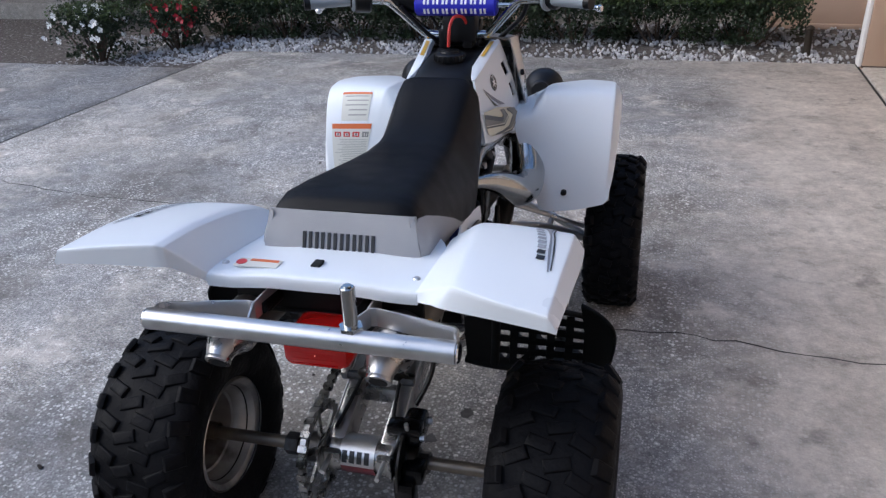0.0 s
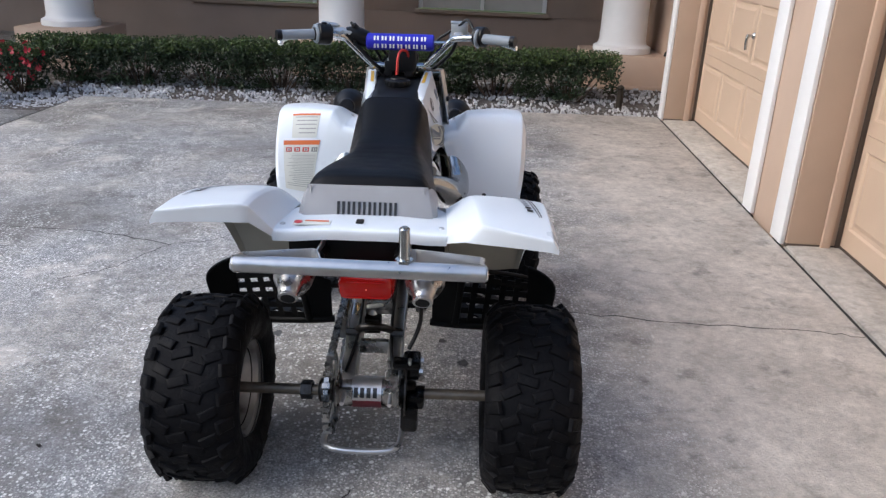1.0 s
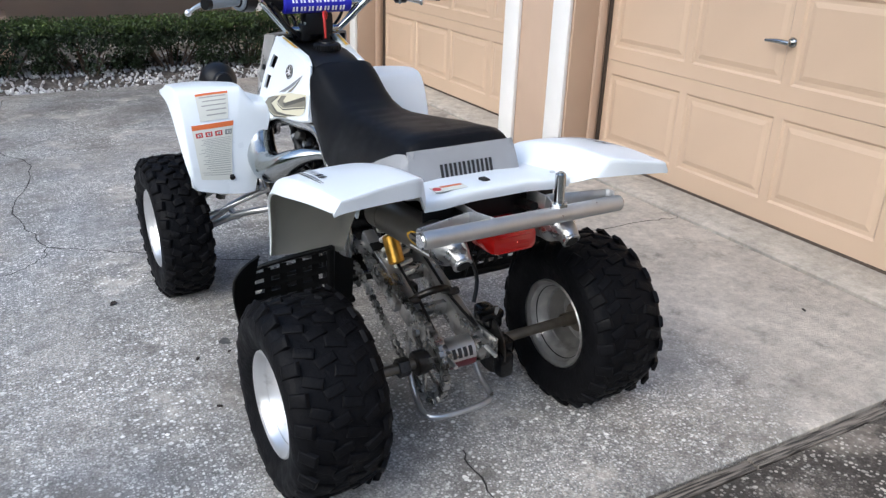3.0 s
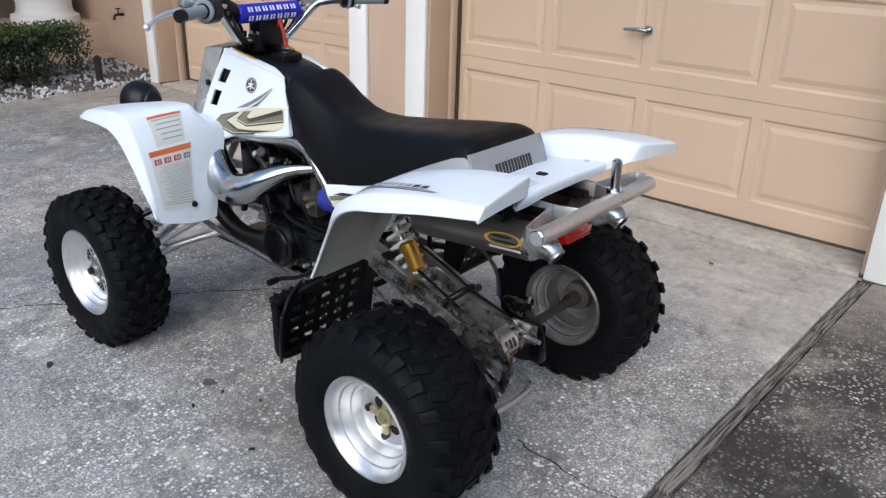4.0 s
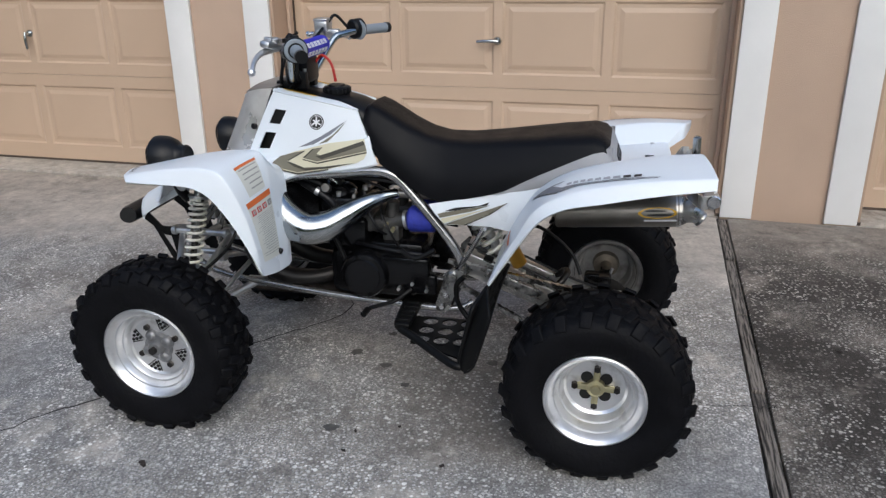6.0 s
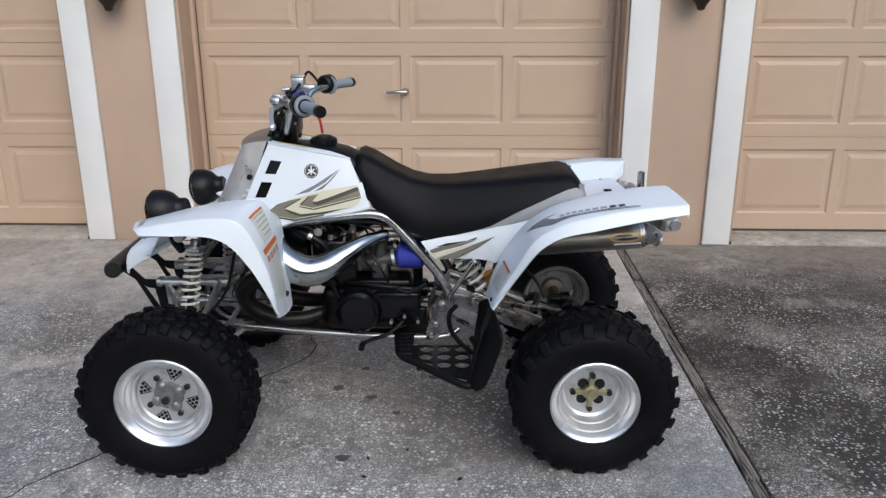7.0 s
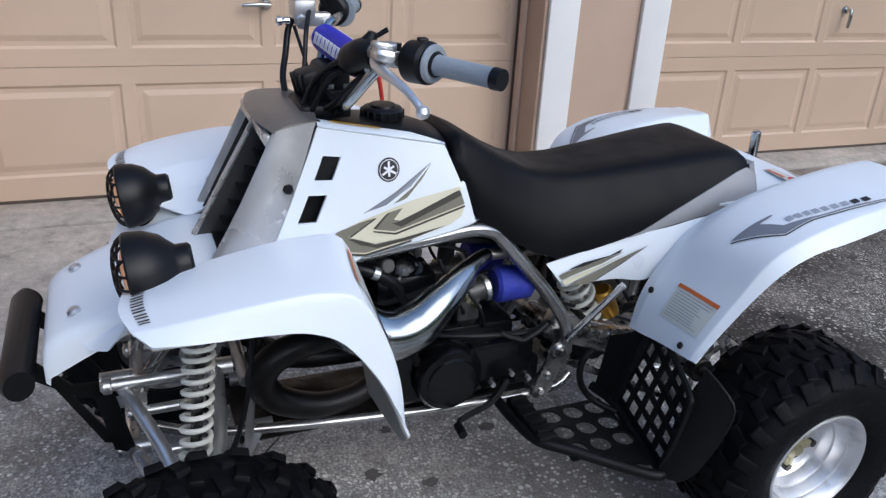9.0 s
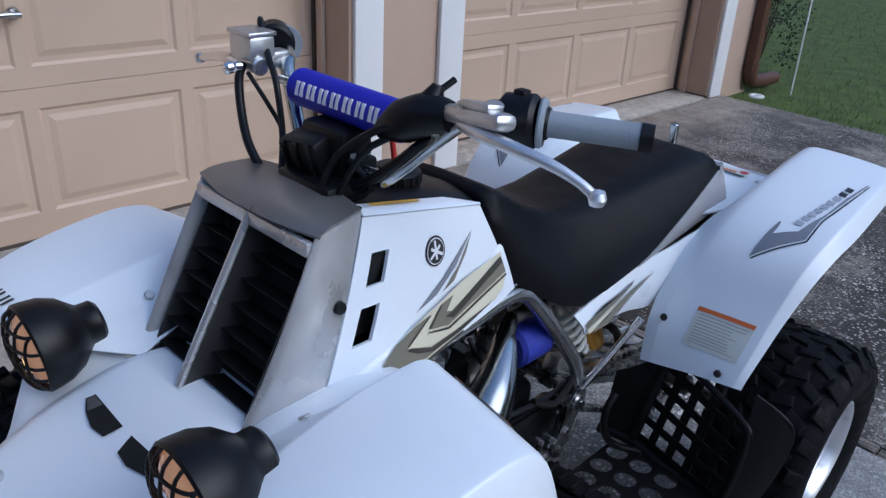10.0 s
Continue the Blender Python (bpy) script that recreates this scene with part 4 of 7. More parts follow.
P("brow", Geo().box((0, 0.462, 0.925), (0.23, 0.012, 0.022), 0.004), M_SILVER, "", shroud)
P("centre_plate", Geo().plate([(0.460, 0.935), (0.586, 0.706), (0.535, 0.688), (0.410, 0.915)], Matrix(((0, 0, 1, -0.003), (1, 0, 0, 0), (0, 1, 0, 0), (0, 0, 0, 1))), 0.006), M_GRILLE, "deep grey centre plate", shroud)
P("centre_bar", Geo().tube([(0, 0.462, 0.934), (0, 0.525, 0.82), (0, 0.588, 0.707)], [0.0055, 0.006, 0.0055], 8), M_SILVER, "", shroud)
P("radiator_core", Geo().shell([[(x, 0.408, 0.925), (x, 0.530, 0.675)] for x in (-0.108, 0.108)], 0.02), M_DARK, "black radiator core", shroud)
for k in range(7):
    t = (k + 0.5) / 7.1
    y, z = 0.448 + t * 0.122, 0.93 - t * 0.232
    for x in (-0.056, 0.056):
        P("louvre", Geo().box((0, 0, 0), (0.100, 0.034, 0.0022), 0.0007, pose(x, y - 0.020, z - 0.010, 16)), M_LOUVRE, "", shroud)
for s in (-1, 1):
    P("screw", Geo().cyl((s * 0.128, 0.433, 0.842), (s * 0.139, 0.435, 0.844), 0.009, segs=14, bevel=0.002), M_BLACK, "", shroud)


for ob in (shroud, *shroud.children):      # the shroud sits a little to the right and is wider than it is drawn above
    for v in ob.data.vertices:
        v.co.x = 1.16 * v.co.x + 0.014


# front fenders: one white moulding a side and the nose between
FF = (  # half the front fender, from the inner edge outwards; each row runs from the tip over the top and down the rear flap
    ((0.125, 0.585, 0.700), (0.130, 0.53, 0.722), (0.142, 0.455, 0.738), (0.150, 0.40, 0.738), (0.158, 0.350, 0.722), (0.172, 0.332, 0.668), (0.200, 0.322, 0.60), (0.244, 0.302, 0.452)),
    ((0.205, 0.690, 0.722), (0.190, 0.60, 0.738), (0.198, 0.51, 0.746), (0.208, 0.43, 0.741), (0.212, 0.350, 0.738), (0.216, 0.332, 0.672), (0.236, 0.316, 0.585), (0.270, 0.299, 0.450)),
    ((0.255, 0.722, 0.742), (0.250, 0.62, 0.766), (0.245, 0.52, 0.786), (0.243, 0.43, 0.796), (0.252, 0.366, 0.788), (0.275, 0.334, 0.695), (0.298, 0.314, 0.59), (0.312, 0.299, 0.453)),
    ((0.345, 0.732, 0.752), (0.350, 0.63, 0.775), (0.355, 0.53, 0.793), (0.360, 0.445, 0.799), (0.365, 0.382, 0.782), (0.368, 0.338, 0.690), (0.370, 0.314, 0.59), (0.370, 0.300, 0.463)),
    ((0.414, 0.717, 0.751), (0.436, 0.63, 0.772), (0.446, 0.53, 0.788), (0.450, 0.448, 0.793), (0.452, 0.390, 0.772), (0.450, 0.343, 0.685), (0.446, 0.317, 0.59), (0.434, 0.303, 0.480)),
    ((0.446, 0.692, 0.742), (0.456, 0.63, 0.742), (0.464, 0.53, 0.744), (0.468, 0.470, 0.738), (0.469, 0.420, 0.710), (0.466, 0.368, 0.640), (0.460, 0.330, 0.565), (0.448, 0.300, 0.498)))


class Skin(list):
    """A dense grid of points that knows where the control rows and columns went."""
    mu, mv = (0, 1), (0, 1)


def crisp(rows_, rows_at, cols_at, a=0.07, k=4):
    """A dense grid that is smooth between the given control rows and columns and has narrow rounded creases on them."""
    def places(n, at_set):
        out_, cuts = [], []
        for i_ in range(n):
            if i_ in at_set and 0 < i_ < n - 1:
                cuts += [len(out_), len(out_) + 2]
                out_ += [i_ - a, i_, i_ + a]
            else:
                out_.append(i_)
        return out_, [0] + cuts + [len(out_) - 1]

    def resample(run, at_, cuts):
        pts = []
        for p in at_:
            i_ = min(int(p), len(run) - 2)
            pts.append(run[i_].lerp(run[i_ + 1], p - i_))
        out_ = []
        for c0, c1 in zip(cuts, cuts[1:]):
            seg = pts[c0:c1 + 1]
            if len(seg) == 3 and at_[c1] - at_[c0] < 0.5:
                seg[1] = 0.5 * seg[1] + 0.25 * (seg[0] + seg[2])
            out_ += spline(seg, [0] * len(seg), k)[0][:-1]
        return out_ + [pts[-1]]

    (mu, cu), (mv, cv) = places(len(rows_), rows_at), places(len(rows_[0]), cols_at)
    wide = [resample([Vector(p) for p in r], mv, cv) for r in rows_]
    cols = [resample([r[c] for r in wide], mu, cu) for c in range(len(wide[0]))]
    skin = Skin([[c[r] for c in cols] for r in range(len(cols[0]))])
    skin.mu, skin.mv = [p / mu[-1] for p in mu], [q / mv[-1] for q in mv]
    return skin


def place_in(m, u):
    """The even fraction of a list of places at which u falls."""
    for i_, (p, q) in enumerate(zip(m, m[1:])):
        if u <= q or i_ == len(m) - 2:
            return (i_ + (u - p) / (q - p)) / (len(m) - 1)


def mirror_grid(rows_, s):
    return [[(s * x, y, z) for x, y, z in r] for r in rows_]


def drape(grid, u0, u1, v0, v1, off, n=6):
    """A patch laid on a dense grid, between fractions of its rows and columns."""
    nr, nc = len(grid) - 1, len(grid[0]) - 1

    def at_(u, v):
        if isinstance(grid, Skin):
            u, v = place_in(grid.mu, u), place_in(grid.mv, v)
        i, j = min(int(u * nr), nr - 1), min(int(v * nc), nc - 1)
        a, b = u * nr - i, v * nc - j
        p = (grid[i][j] * (1 - a) + grid[i + 1][j] * a) * (1 - b) + (grid[i][j + 1] * (1 - a) + grid[i + 1][j + 1] * a) * b
        nrm = (grid[i + 1][j] - grid[i][j]).cross(grid[i][j + 1] - grid[i][j]).normalized()
        return p, nrm

    rows_ = []
    for i in range(n + 1):
        row = []
        for j in range(n + 1):
            p, nn = at_(u0 + (u1 - u0) * i / n, v0 + (v1 - v0) * j / n)
            row.append(p + off * nn)
        rows_.append(row)
    return rows_


def with_normals(grid, s):
    """Each point of a dense grid with the normal that looks outwards."""
    nr, nc, out_ = len(grid), len(grid[0]), []
    for i in range(nr):
        row = []
        for j in range(nc):
            du = grid[min(i + 1, nr - 1)][j] - grid[max(i - 1, 0)][j]
            dv = grid[i][min(j + 1, nc - 1)] - grid[i][max(j - 1, 0)]
            row.append((grid[i][j], s * du.cross(dv).normalized()))
        out_.append(row)
    return out_


def ribbon(name, grid, a, b, off, material, parent, label="", k=4):
    """A draped band between two runs of (row, column) fractions."""
    def fine_(run):
        return [Vector((*p, 0)) + (Vector((*q, 0)) - Vector((*p, 0))) * (i / k) for p, q in zip(run, run[1:]) for i in range(k)] + [Vector((*run[-1], 0))]

    left, right, vs = fine_(a), fine_(b), []
    for p, q in zip(left, right):
        for t in (0, 0.5, 1):
            w = p + (q - p) * t
            u, v = min(0.985, max(0.0, w.x)), min(0.985, max(0.0, w.y))
            vs.append(drape(grid, u, u + 0.01, v, v + 0.01, off, 1)[0][0])
    fs = [(3 * i + j, 3 * i + 3 + j, 3 * i + 4 + j, 3 * i + 1 + j) for i in range(len(left) - 1) for j in (0, 1)]
    return part(name, Geo().add(vs, fs), material, parent, label)


def patch(name, grid, box, off, material, parent, label="", n=6):
    r = drape(grid, *box, off, n)
    k = n + 1
    vs = [p for row in r for p in row]
    fs = [(i * k + j, (i + 1) * k + j, (i + 1) * k + j + 1, i * k + j + 1) for i in range(n) for j in range(n)]
    return part(name, Geo().add(vs, fs), material, parent, label)


def warning_label(grid, box, off, parent, pictograms=0, lines=8):
    u0, u1, v0, v1 = box
    lab = patch("label", grid, box, off, M_LABEL, parent, "printed warning label with an orange heading")
    w, h = u1 - u0, v1 - v0
    patch("label_heading", grid, (u0, u1, v0, v0 + 0.10 * h), off * 1.5, M_ORANGE, lab, "orange heading", 3)
    top = 0.16
    for k in range(pictograms):
        a = u0 + w * (0.05 + 0.235 * k)
        patch("pictogram", grid, (a, a + 0.17 * w, v0 + 0.16 * h, v0 + 0.26 * h), off * 1.5, M_REDINK if k else M_INK, lab, "small red pictogram", 2)
        patch("pictogram_field", grid, (a + 0.035 * w, a + 0.125 * w, v0 + 0.182 * h, v0 + 0.238 * h), off * 1.8, M_LABEL, lab, "", 2)
        patch("pictogram_bar", grid, (a + 0.055 * w, a + 0.10 * w, v0 + 0.188 * h, v0 + 0.232 * h), off * 2.0, M_INK, lab, "", 2)
        top = 0.31
    for k in range(lines):
        b = v0 + h * (top + (0.95 - top) * k / lines)
        patch("text_bar", grid, (u0 + 0.07 * w, u1 - w * rnd(0.07, 0.3), b, b + 0.26 * h * (0.95 - top) / lines), off * 1.5, M_LABELINK, lab, "", 2)
    return lab


for s in (-1, 1):
    grid = crisp(mirror_grid(FF, s), (1, 2, 4), ())
    fender = P("front_fender", Geo().shell(grid, 0.005 * -s), M_PLASTIC, "white plastic front fender", angle=60)
    off = 0.002 * -s
    P("underside", Geo().shell([[p - 0.0075 * nrm for p, nrm in r] for r in with_normals(grid, -s)], 0.001), M_UNDER_SHADE, "underside with its shade put into the grey colour", fender, 60)
    if s < 0:
        warning_label(grid, (0.48, 0.66, 0.572, 0.70), off, fender, 0, 5)
        warning_label(grid, (0.44, 0.73, 0.712, 0.94), off, fender, 4, 20)
    for k in range(6):
        b = 0.50 + 0.044 * k
        for e in (0.0, 0.019):
            patch("tip_mark", grid, (b + e, b + e + 0.0095, 0.034, 0.060), off, M_BLACKINK, fender, "dark printed bar", 2)
    p = drape(grid, 0.215, 0.225, 0.25, 0.26, off, 1)
    nn = (p[1][0] - p[0][0]).cross(p[0][1] - p[0][0]).normalized() * -s
    P("bolt", Geo().cyl(p[0][0], p[0][0] + 0.004 * nn, 0.008, segs=16, bevel=0.002), M_BRUSH, "", fender)
    P("bolt", Geo().cyl((s * 0.318, 0.309, 0.515), (s * 0.318, 0.296, 0.51), 0.009, segs=12, bevel=0.002), M_BLACK, "", fender)

NOSE = [[(x, y, z - d * k) for x, k in ((-1, 1.0), (-0.93, 0.12), (-0.5, 0.0), (0, 0.0), (0.5, 0.0), (0.93, 0.12), (1, 1.0))] for y, z, d in ((0.50, 0.700, 0.02), (0.60, 0.706, 0.02), (0.70, 0.668, 0.045), (0.80, 0.628, 0.06), (0.848, 0.603, 0.065), (0.866, 0.575, 0.05), (0.862, 0.535, 0.02))]
WID = (0.125, 0.135, 0.165, 0.160, 0.152, 0.146, 0.142)
nose = P("nose_panel", Geo().shell(dense([[(x * w, y, z) for x, y, z in r] for r, w in zip(NOSE, WID)], 3, 3), -0.005), M_PLASTIC, "white nose panel between the fenders", angle=60)
for s in (-1, 1):
    P("bolt", Geo().cyl((s * 0.09, 0.808, 0.622), (s * 0.09, 0.812, 0.632), 0.012, segs=16, bevel=0.003), M_BRUSH, "", nose)
    g = Geo().shell(dense([[(s * 0.135, 0.60, 0.690), (s * 0.150, 0.70, 0.655), (s * 0.155, 0.80, 0.600)], [(s * 0.185, 0.61, 0.700), (s * 0.190, 0.69, 0.66), (s * 0.17, 0.79, 0.59)], [(s * 0.215, 0.69, 0.715), (s * 0.235, 0.705, 0.69), (s * 0.20, 0.76, 0.60)]], 3, 3), 0.004 * s)
    P("nose_side", g, M_PLASTIC, "", nose)
for s in (-1, 1):       # two slots behind the nose's brow
    pts = [(0.012, 0.670), (0.020, 0.694), (0.050, 0.697), (0.082, 0.690), (0.106, 0.679), (0.100, 0.667)]
    P("nose_slot", Geo().add([(s * x, y, 0.706 - (y - 0.60) * 0.38 + 0.0035) for x, y in pts], [tuple(range(6))]), M_DARK, "dark air slot", nose)
    P("slot_stay", Geo().add([(s * x, y, 0.706 - (y - 0.60) * 0.38 + 0.0045) for x, y in ((0.072, 0.670), (0.080, 0.688), (0.102, 0.679), (0.098, 0.669))], [(0, 1, 2, 3)]), M_FRAME, "grey metal seen in the slot", nose)


def headlight(s):
    c = Vector((0.198, 0.700, 0.728)) if s > 0 else Vector((-0.232, 0.699, 0.757))
    m = Matrix.Translation(c) @ pose(0, 0, 0, 0, 0, -1) @ pose(0, 0, 0, -97, 0, 0) @ Matrix.Scale(0.84, 4)      # z ahead, a little down
    lamp = P("headlight", Geo().lathe([(0.0, -0.106), (0.032, -0.106), (0.038, -0.100), (0.039, -0.078), (0.046, -0.070), (0.064, -0.052), (0.076, -0.026), (0.080, 0.002), (0.080, 0.012), (0.076, 0.016), (0.070, 0.008), (0.068, -0.004)], m, 32, caps=False), M_BLACK, "round black headlight with a wire guard")
    P("lens", Geo().lathe([(0.0, 0.029), (0.030, 0.026), (0.052, 0.020), (0.066, 0.010), (0.069, 0.0)], m, 28, caps=False), M_AMBER, "warm lens with a glow put in by emission", lamp)
    P("bulb", Geo().lathe([(0.0, 0.030), (0.012, 0.029), (0.018, 0.026)], m @ pose(0, 0.024, -0.002), 16, caps=False), M_BULB, "bulb spot with a glow put in by emission", lamp)
    for k in (-2, -1, 0, 1, 2):
        w = 0.026 * k
        h = math.sqrt(0.076 ** 2 - w * w)
        for a in (0, 1):
            pts = [Vector((w, h * t, 0.010 + 0.032 * math.sqrt(max(0.0, 1 - t * t)) * math.sqrt(1 - (w / 0.080) ** 2))) for t in (-1, -0.85, -0.5, 0, 0.5, 0.85, 1)]
            pts = [m @ (p if a else Vector((p.y, p.x, p.z))) for p in pts]
            P("guard_wire", Geo().tube(pts, 0.0024, 6, 2), M_BLACK, "", lamp)
    P("stalk", Geo().tube([m @ Vector((0, 0.06 * 0, -0.05)), c + Vector((-s * 0.01, -0.03, -0.09)), c + Vector((-s * 0.04, -0.04, -0.14))], 0.016, 10, 3), M_BLACK, "", lamp)
    P("adjuster", Geo().cyl(c + Vector((s * -0.03, -0.05, -0.085)), c + Vector((s * 0.01, -0.05, -0.085)), 0.018, segs=16, bevel=0.003), M_BRUSH, "", lamp)


headlight(-1), headlight(1)

# rear fender: deck under the seat's tail and a wing a side
RF = (
    ((0.195, -0.802, 0.738), (0.195, -0.804, 0.758), (0.198, -0.75, 0.757), (0.195, -0.62, 0.743), (0.190, -0.52, 0.728), (0.182, -0.44, 0.680), (0.178, -0.383, 0.592), (0.184, -0.348, 0.53), (0.195, -0.326, 0.462)),
    ((0.238, -0.858, 0.792), (0.236, -0.862, 0.833), (0.237, -0.75, 0.822), (0.236, -0.62, 0.797), (0.230, -0.52, 0.764), (0.222, -0.44, 0.705), (0.215, -0.385, 0.622), (0.212, -0.345, 0.54), (0.215, -0.326, 0.466)),
    ((0.262, -0.868, 0.793), (0.262, -0.871, 0.838), (0.262, -0.75, 0.829), (0.262, -0.62, 0.804), (0.258, -0.52, 0.772), (0.252, -0.44, 0.714), (0.245, -0.39, 0.628), (0.240, -0.348, 0.545), (0.240, -0.327, 0.470)),
    ((0.345, -0.878, 0.790), (0.345, -0.882, 0.828), (0.345, -0.75, 0.820), (0.345, -0.62, 0.800), (0.340, -0.525, 0.772), (0.332, -0.445, 0.718), (0.320, -0.395, 0.632), (0.315, -0.352, 0.55), (0.310, -0.329, 0.483)),
    ((0.432, -0.888, 0.785), (0.432, -0.890, 0.814), (0.436, -0.75, 0.806), (0.438, -0.62, 0.788), (0.434, -0.53, 0.764), (0.424, -0.455, 0.718), (0.410, -0.405, 0.632), (0.400, -0.358, 0.55), (0.392, -0.331, 0.494)),
    ((0.446, -0.886, 0.780), (0.447, -0.888, 0.788), (0.454, -0.75, 0.772), (0.458, -0.62, 0.750), (0.455, -0.535, 0.734), (0.446, -0.472, 0.698), (0.430, -0.420, 0.630), (0.416, -0.370, 0.55), (0.408, -0.334, 0.495)))
for s in (-1, 1):
    bent = []
    for k, r in enumerate(RF):
        row_ = []
        for i, (x, y, z) in enumerate(r):
            back, out = max(0, (-y - 0.45) / 0.45), min(1, max(0, (x - 0.2) / 0.2))
            if s < 0:
                z += 0.014 * back * out
            elif k:         # this wing hangs a little lower than the other
                y += 0.014 * back * (1 - out)
                z -= back * (0.035 - 0.007 * out)
                x += 0.034 * back * (i > 0) * {1: 1.0, 2: 0.7}.get(k, 0.0)
            row_.append((s * x, y, z))
        bent.append(row_)
    grid = crisp(bent, (1, 4), (1,))
    wing = P("rear_fender", Geo().shell(grid, 0.005 * s), M_PLASTIC, "white plastic rear fender wing", angle=60)
    off = 0.002 * s
    P("underside", Geo().shell([[p - 0.0075 * nrm for p, nrm in r] for r in with_normals(grid, s)], 0.001), M_UNDER_SHADE, "underside with its shade put into the grey colour", wing, 60)
    outer_ = [(0.577, 0.628), (0.645, 0.578), (0.71, 0.531), (0.702, 0.44), (0.720, 0.34), (0.742, 0.244)]
    inner_ = [(0.575, 0.60), (0.60, 0.545), (0.67, 0.512), (0.70, 0.412), (0.712, 0.328), (0.736, 0.244)]
    ribbon("arrow_decal", grid, outer_, inner_, off, M_GREYDEC, wing, "slate grey arrow decal")
    ribbon("arrow_head", grid, [(0.575, 0.60), (0.578, 0.55), (0.587, 0.503)], [(0.60, 0.545), (0.600, 0.52), (0.594, 0.50)], off, M_GREYDEC, wing)
    ribbon("arrow_line", grid, [(u + 0.006, v + 0.003) for u, v in outer_], [(u + 0.012, v + 0.005) for u, v in outer_], off, M_BLACKINK, wing)
    for k in range(9):
        v = 0.475 - 0.024 * k
        u = 0.655 + 0.0055 * k
        patch("arrow_bar", grid, (u - 0.016, u + 0.012, v, v + 0.017), off, M_MIDGREY if k < 7 else M_BLACKINK, wing, "grey printed bar", 2)
    if s < 0:
        warning_label(grid, (0.49, 0.75, 0.785, 0.90), off, wing, 0, 10)
    for u, v in ((0.24, 0.84), (0.70, 0.955)):
        p = drape(grid, u, u + 0.01, v, v + 0.01, off, 1)
        a = p[0][0]
        nn = (p[1][0] - a).cross(p[0][1] - a).normalized() * s
        P("bolt", Geo().cyl(a, a + 0.005 * nn, 0.0078, segs=14, bevel=0.002), M_GREASE, "", wing)

rows_ = []
for y, z in ((-0.806, 0.734), (-0.808, 0.756), (-0.79, 0.761), (-0.70, 0.752), (-0.60, 0.740), (-0.50, 0.73), (-0.42, 0.71)):
    rows_.append([(x * (0.76 if y > -0.55 else 1.0), y, z + 0.006 * (abs(x) < 0.12)) for x in (-0.20, -0.15, -0.08, 0, 0.08, 0.15, 0.20)])
deck = P("fender_deck", Geo().shell(dense(rows_, 3, 2), -0.005), M_PLASTIC, "white fender deck behind the seat", angle=50)
P("deck_label", Geo().box((-0.115, -0.765, 0.7665), (0.085, 0.030, 0.002), 0, None), M_LABEL, "small warning label", deck)
P("label_bar", Geo().box((-0.105, -0.756, 0.7680), (0.055, 0.008, 0.001)), M_ORANGE, "", deck)
P("label_sign", Geo().cyl((-0.147, -0.766, 0.7676), (-0.147, -0.766, 0.7688), 0.010, segs=20), M_REDINK, "", deck)
# dark block painted in for the shadow of the notch below the skirt
P("deck_slot", Geo().box((-0.006, -0.745, 0.7650), (0.018, 0.026, 0.006), 0.002), M_DARK, "", deck)
for s in (-1, 1):
    P("bolt", Geo().cyl((s * 0.186, -0.758, 0.752), (s * 0.186, -0.758, 0.762), 0.007, segs=14, bevel=0.002), M_BRUSH, "", deck)


# covers below the seat
for s in (-1, 1):
    X = lambda y: 0.158 + 0.22 * max(0, -0.30 - y)  # noqa: E731
    top = [(-0.112, 0.630), (-0.20, 0.648), (-0.30, 0.670), (-0.40, 0.693), (-0.46, 0.712), (-0.54, 0.731)]
    bot = [(-0.160, 0.568), (-0.22, 0.570), (-0.30, 0.569), (-0.368, 0.565), (-0.405, 0.60), (-0.47, 0.67)]
    grid = [[(s * (X(y) + 0.004 - 0.008 * (k - 1) ** 2), y, z) for k, (y, z) in enumerate((t, ((t[0] + b[0]) / 2, (t[1] + b[1]) / 2), b))] for t, b in zip(top, bot)]
    cover = P("side_cover", Geo().shell(dense(grid, 4, 3), 0.004 * s), M_PLASTIC, "white cover below the seat", angle=60)
    for name, pts, material, o in (("decal", ((-0.141, 0.603), (-0.157, 0.609), (-0.302, 0.641), (-0.245, 0.618), (-0.149, 0.592)), M_OLIVE, 0.0060),
                                   ("decal", ((-0.149, 0.589), (-0.246, 0.615), (-0.306, 0.634), (-0.273, 0.621), (-0.160, 0.575)), M_CREAM, 0.0060),
                                   ("decal", ((-0.165, 0.573), (-0.280, 0.620), (-0.355, 0.655), (-0.297, 0.613), (-0.220, 0.574)), M_OLIVE, 0.0060),
                                   ("decal_line", ((-0.220, 0.574), (-0.297, 0.613), (-0.355, 0.655), (-0.300, 0.611), (-0.226, 0.573)), M_DARKOLIVE, 0.0066),
                                   ("decal_bar", ((-0.160, 0.613), (-0.197, 0.627), (-0.265, 0.636), (-0.297, 0.649), (-0.291, 0.640), (-0.197, 0.618)), M_BLACKINK, 0.0066)):
        part(name, Geo().add([(s * (X(y) + o), y, z) for y, z in pts], [tuple(range(len(pts)))]), material, cover, "", False)


# wheels
def lug_box(g, m, length, wide, high):
    """A tapered tread block; m's z points away from the carcass."""
    vs = [(sx * length / 2 * q, sy * wide / 2 * q, z) for z, q in ((-0.006, 1.0), (high * 0.55, 0.94), (high * 0.88, 0.82), (high, 0.58)) for sy in (-1, 1) for sx in (-1, 1)]
    fs = [(12, 13, 15, 14)] + [(a + o, b + o, b + o + 4, a + o + 4) for o in (0, 4, 8) for a, b in ((0, 1), (1, 3), (3, 2), (2, 0))]
    g.add(vs, fs, m)


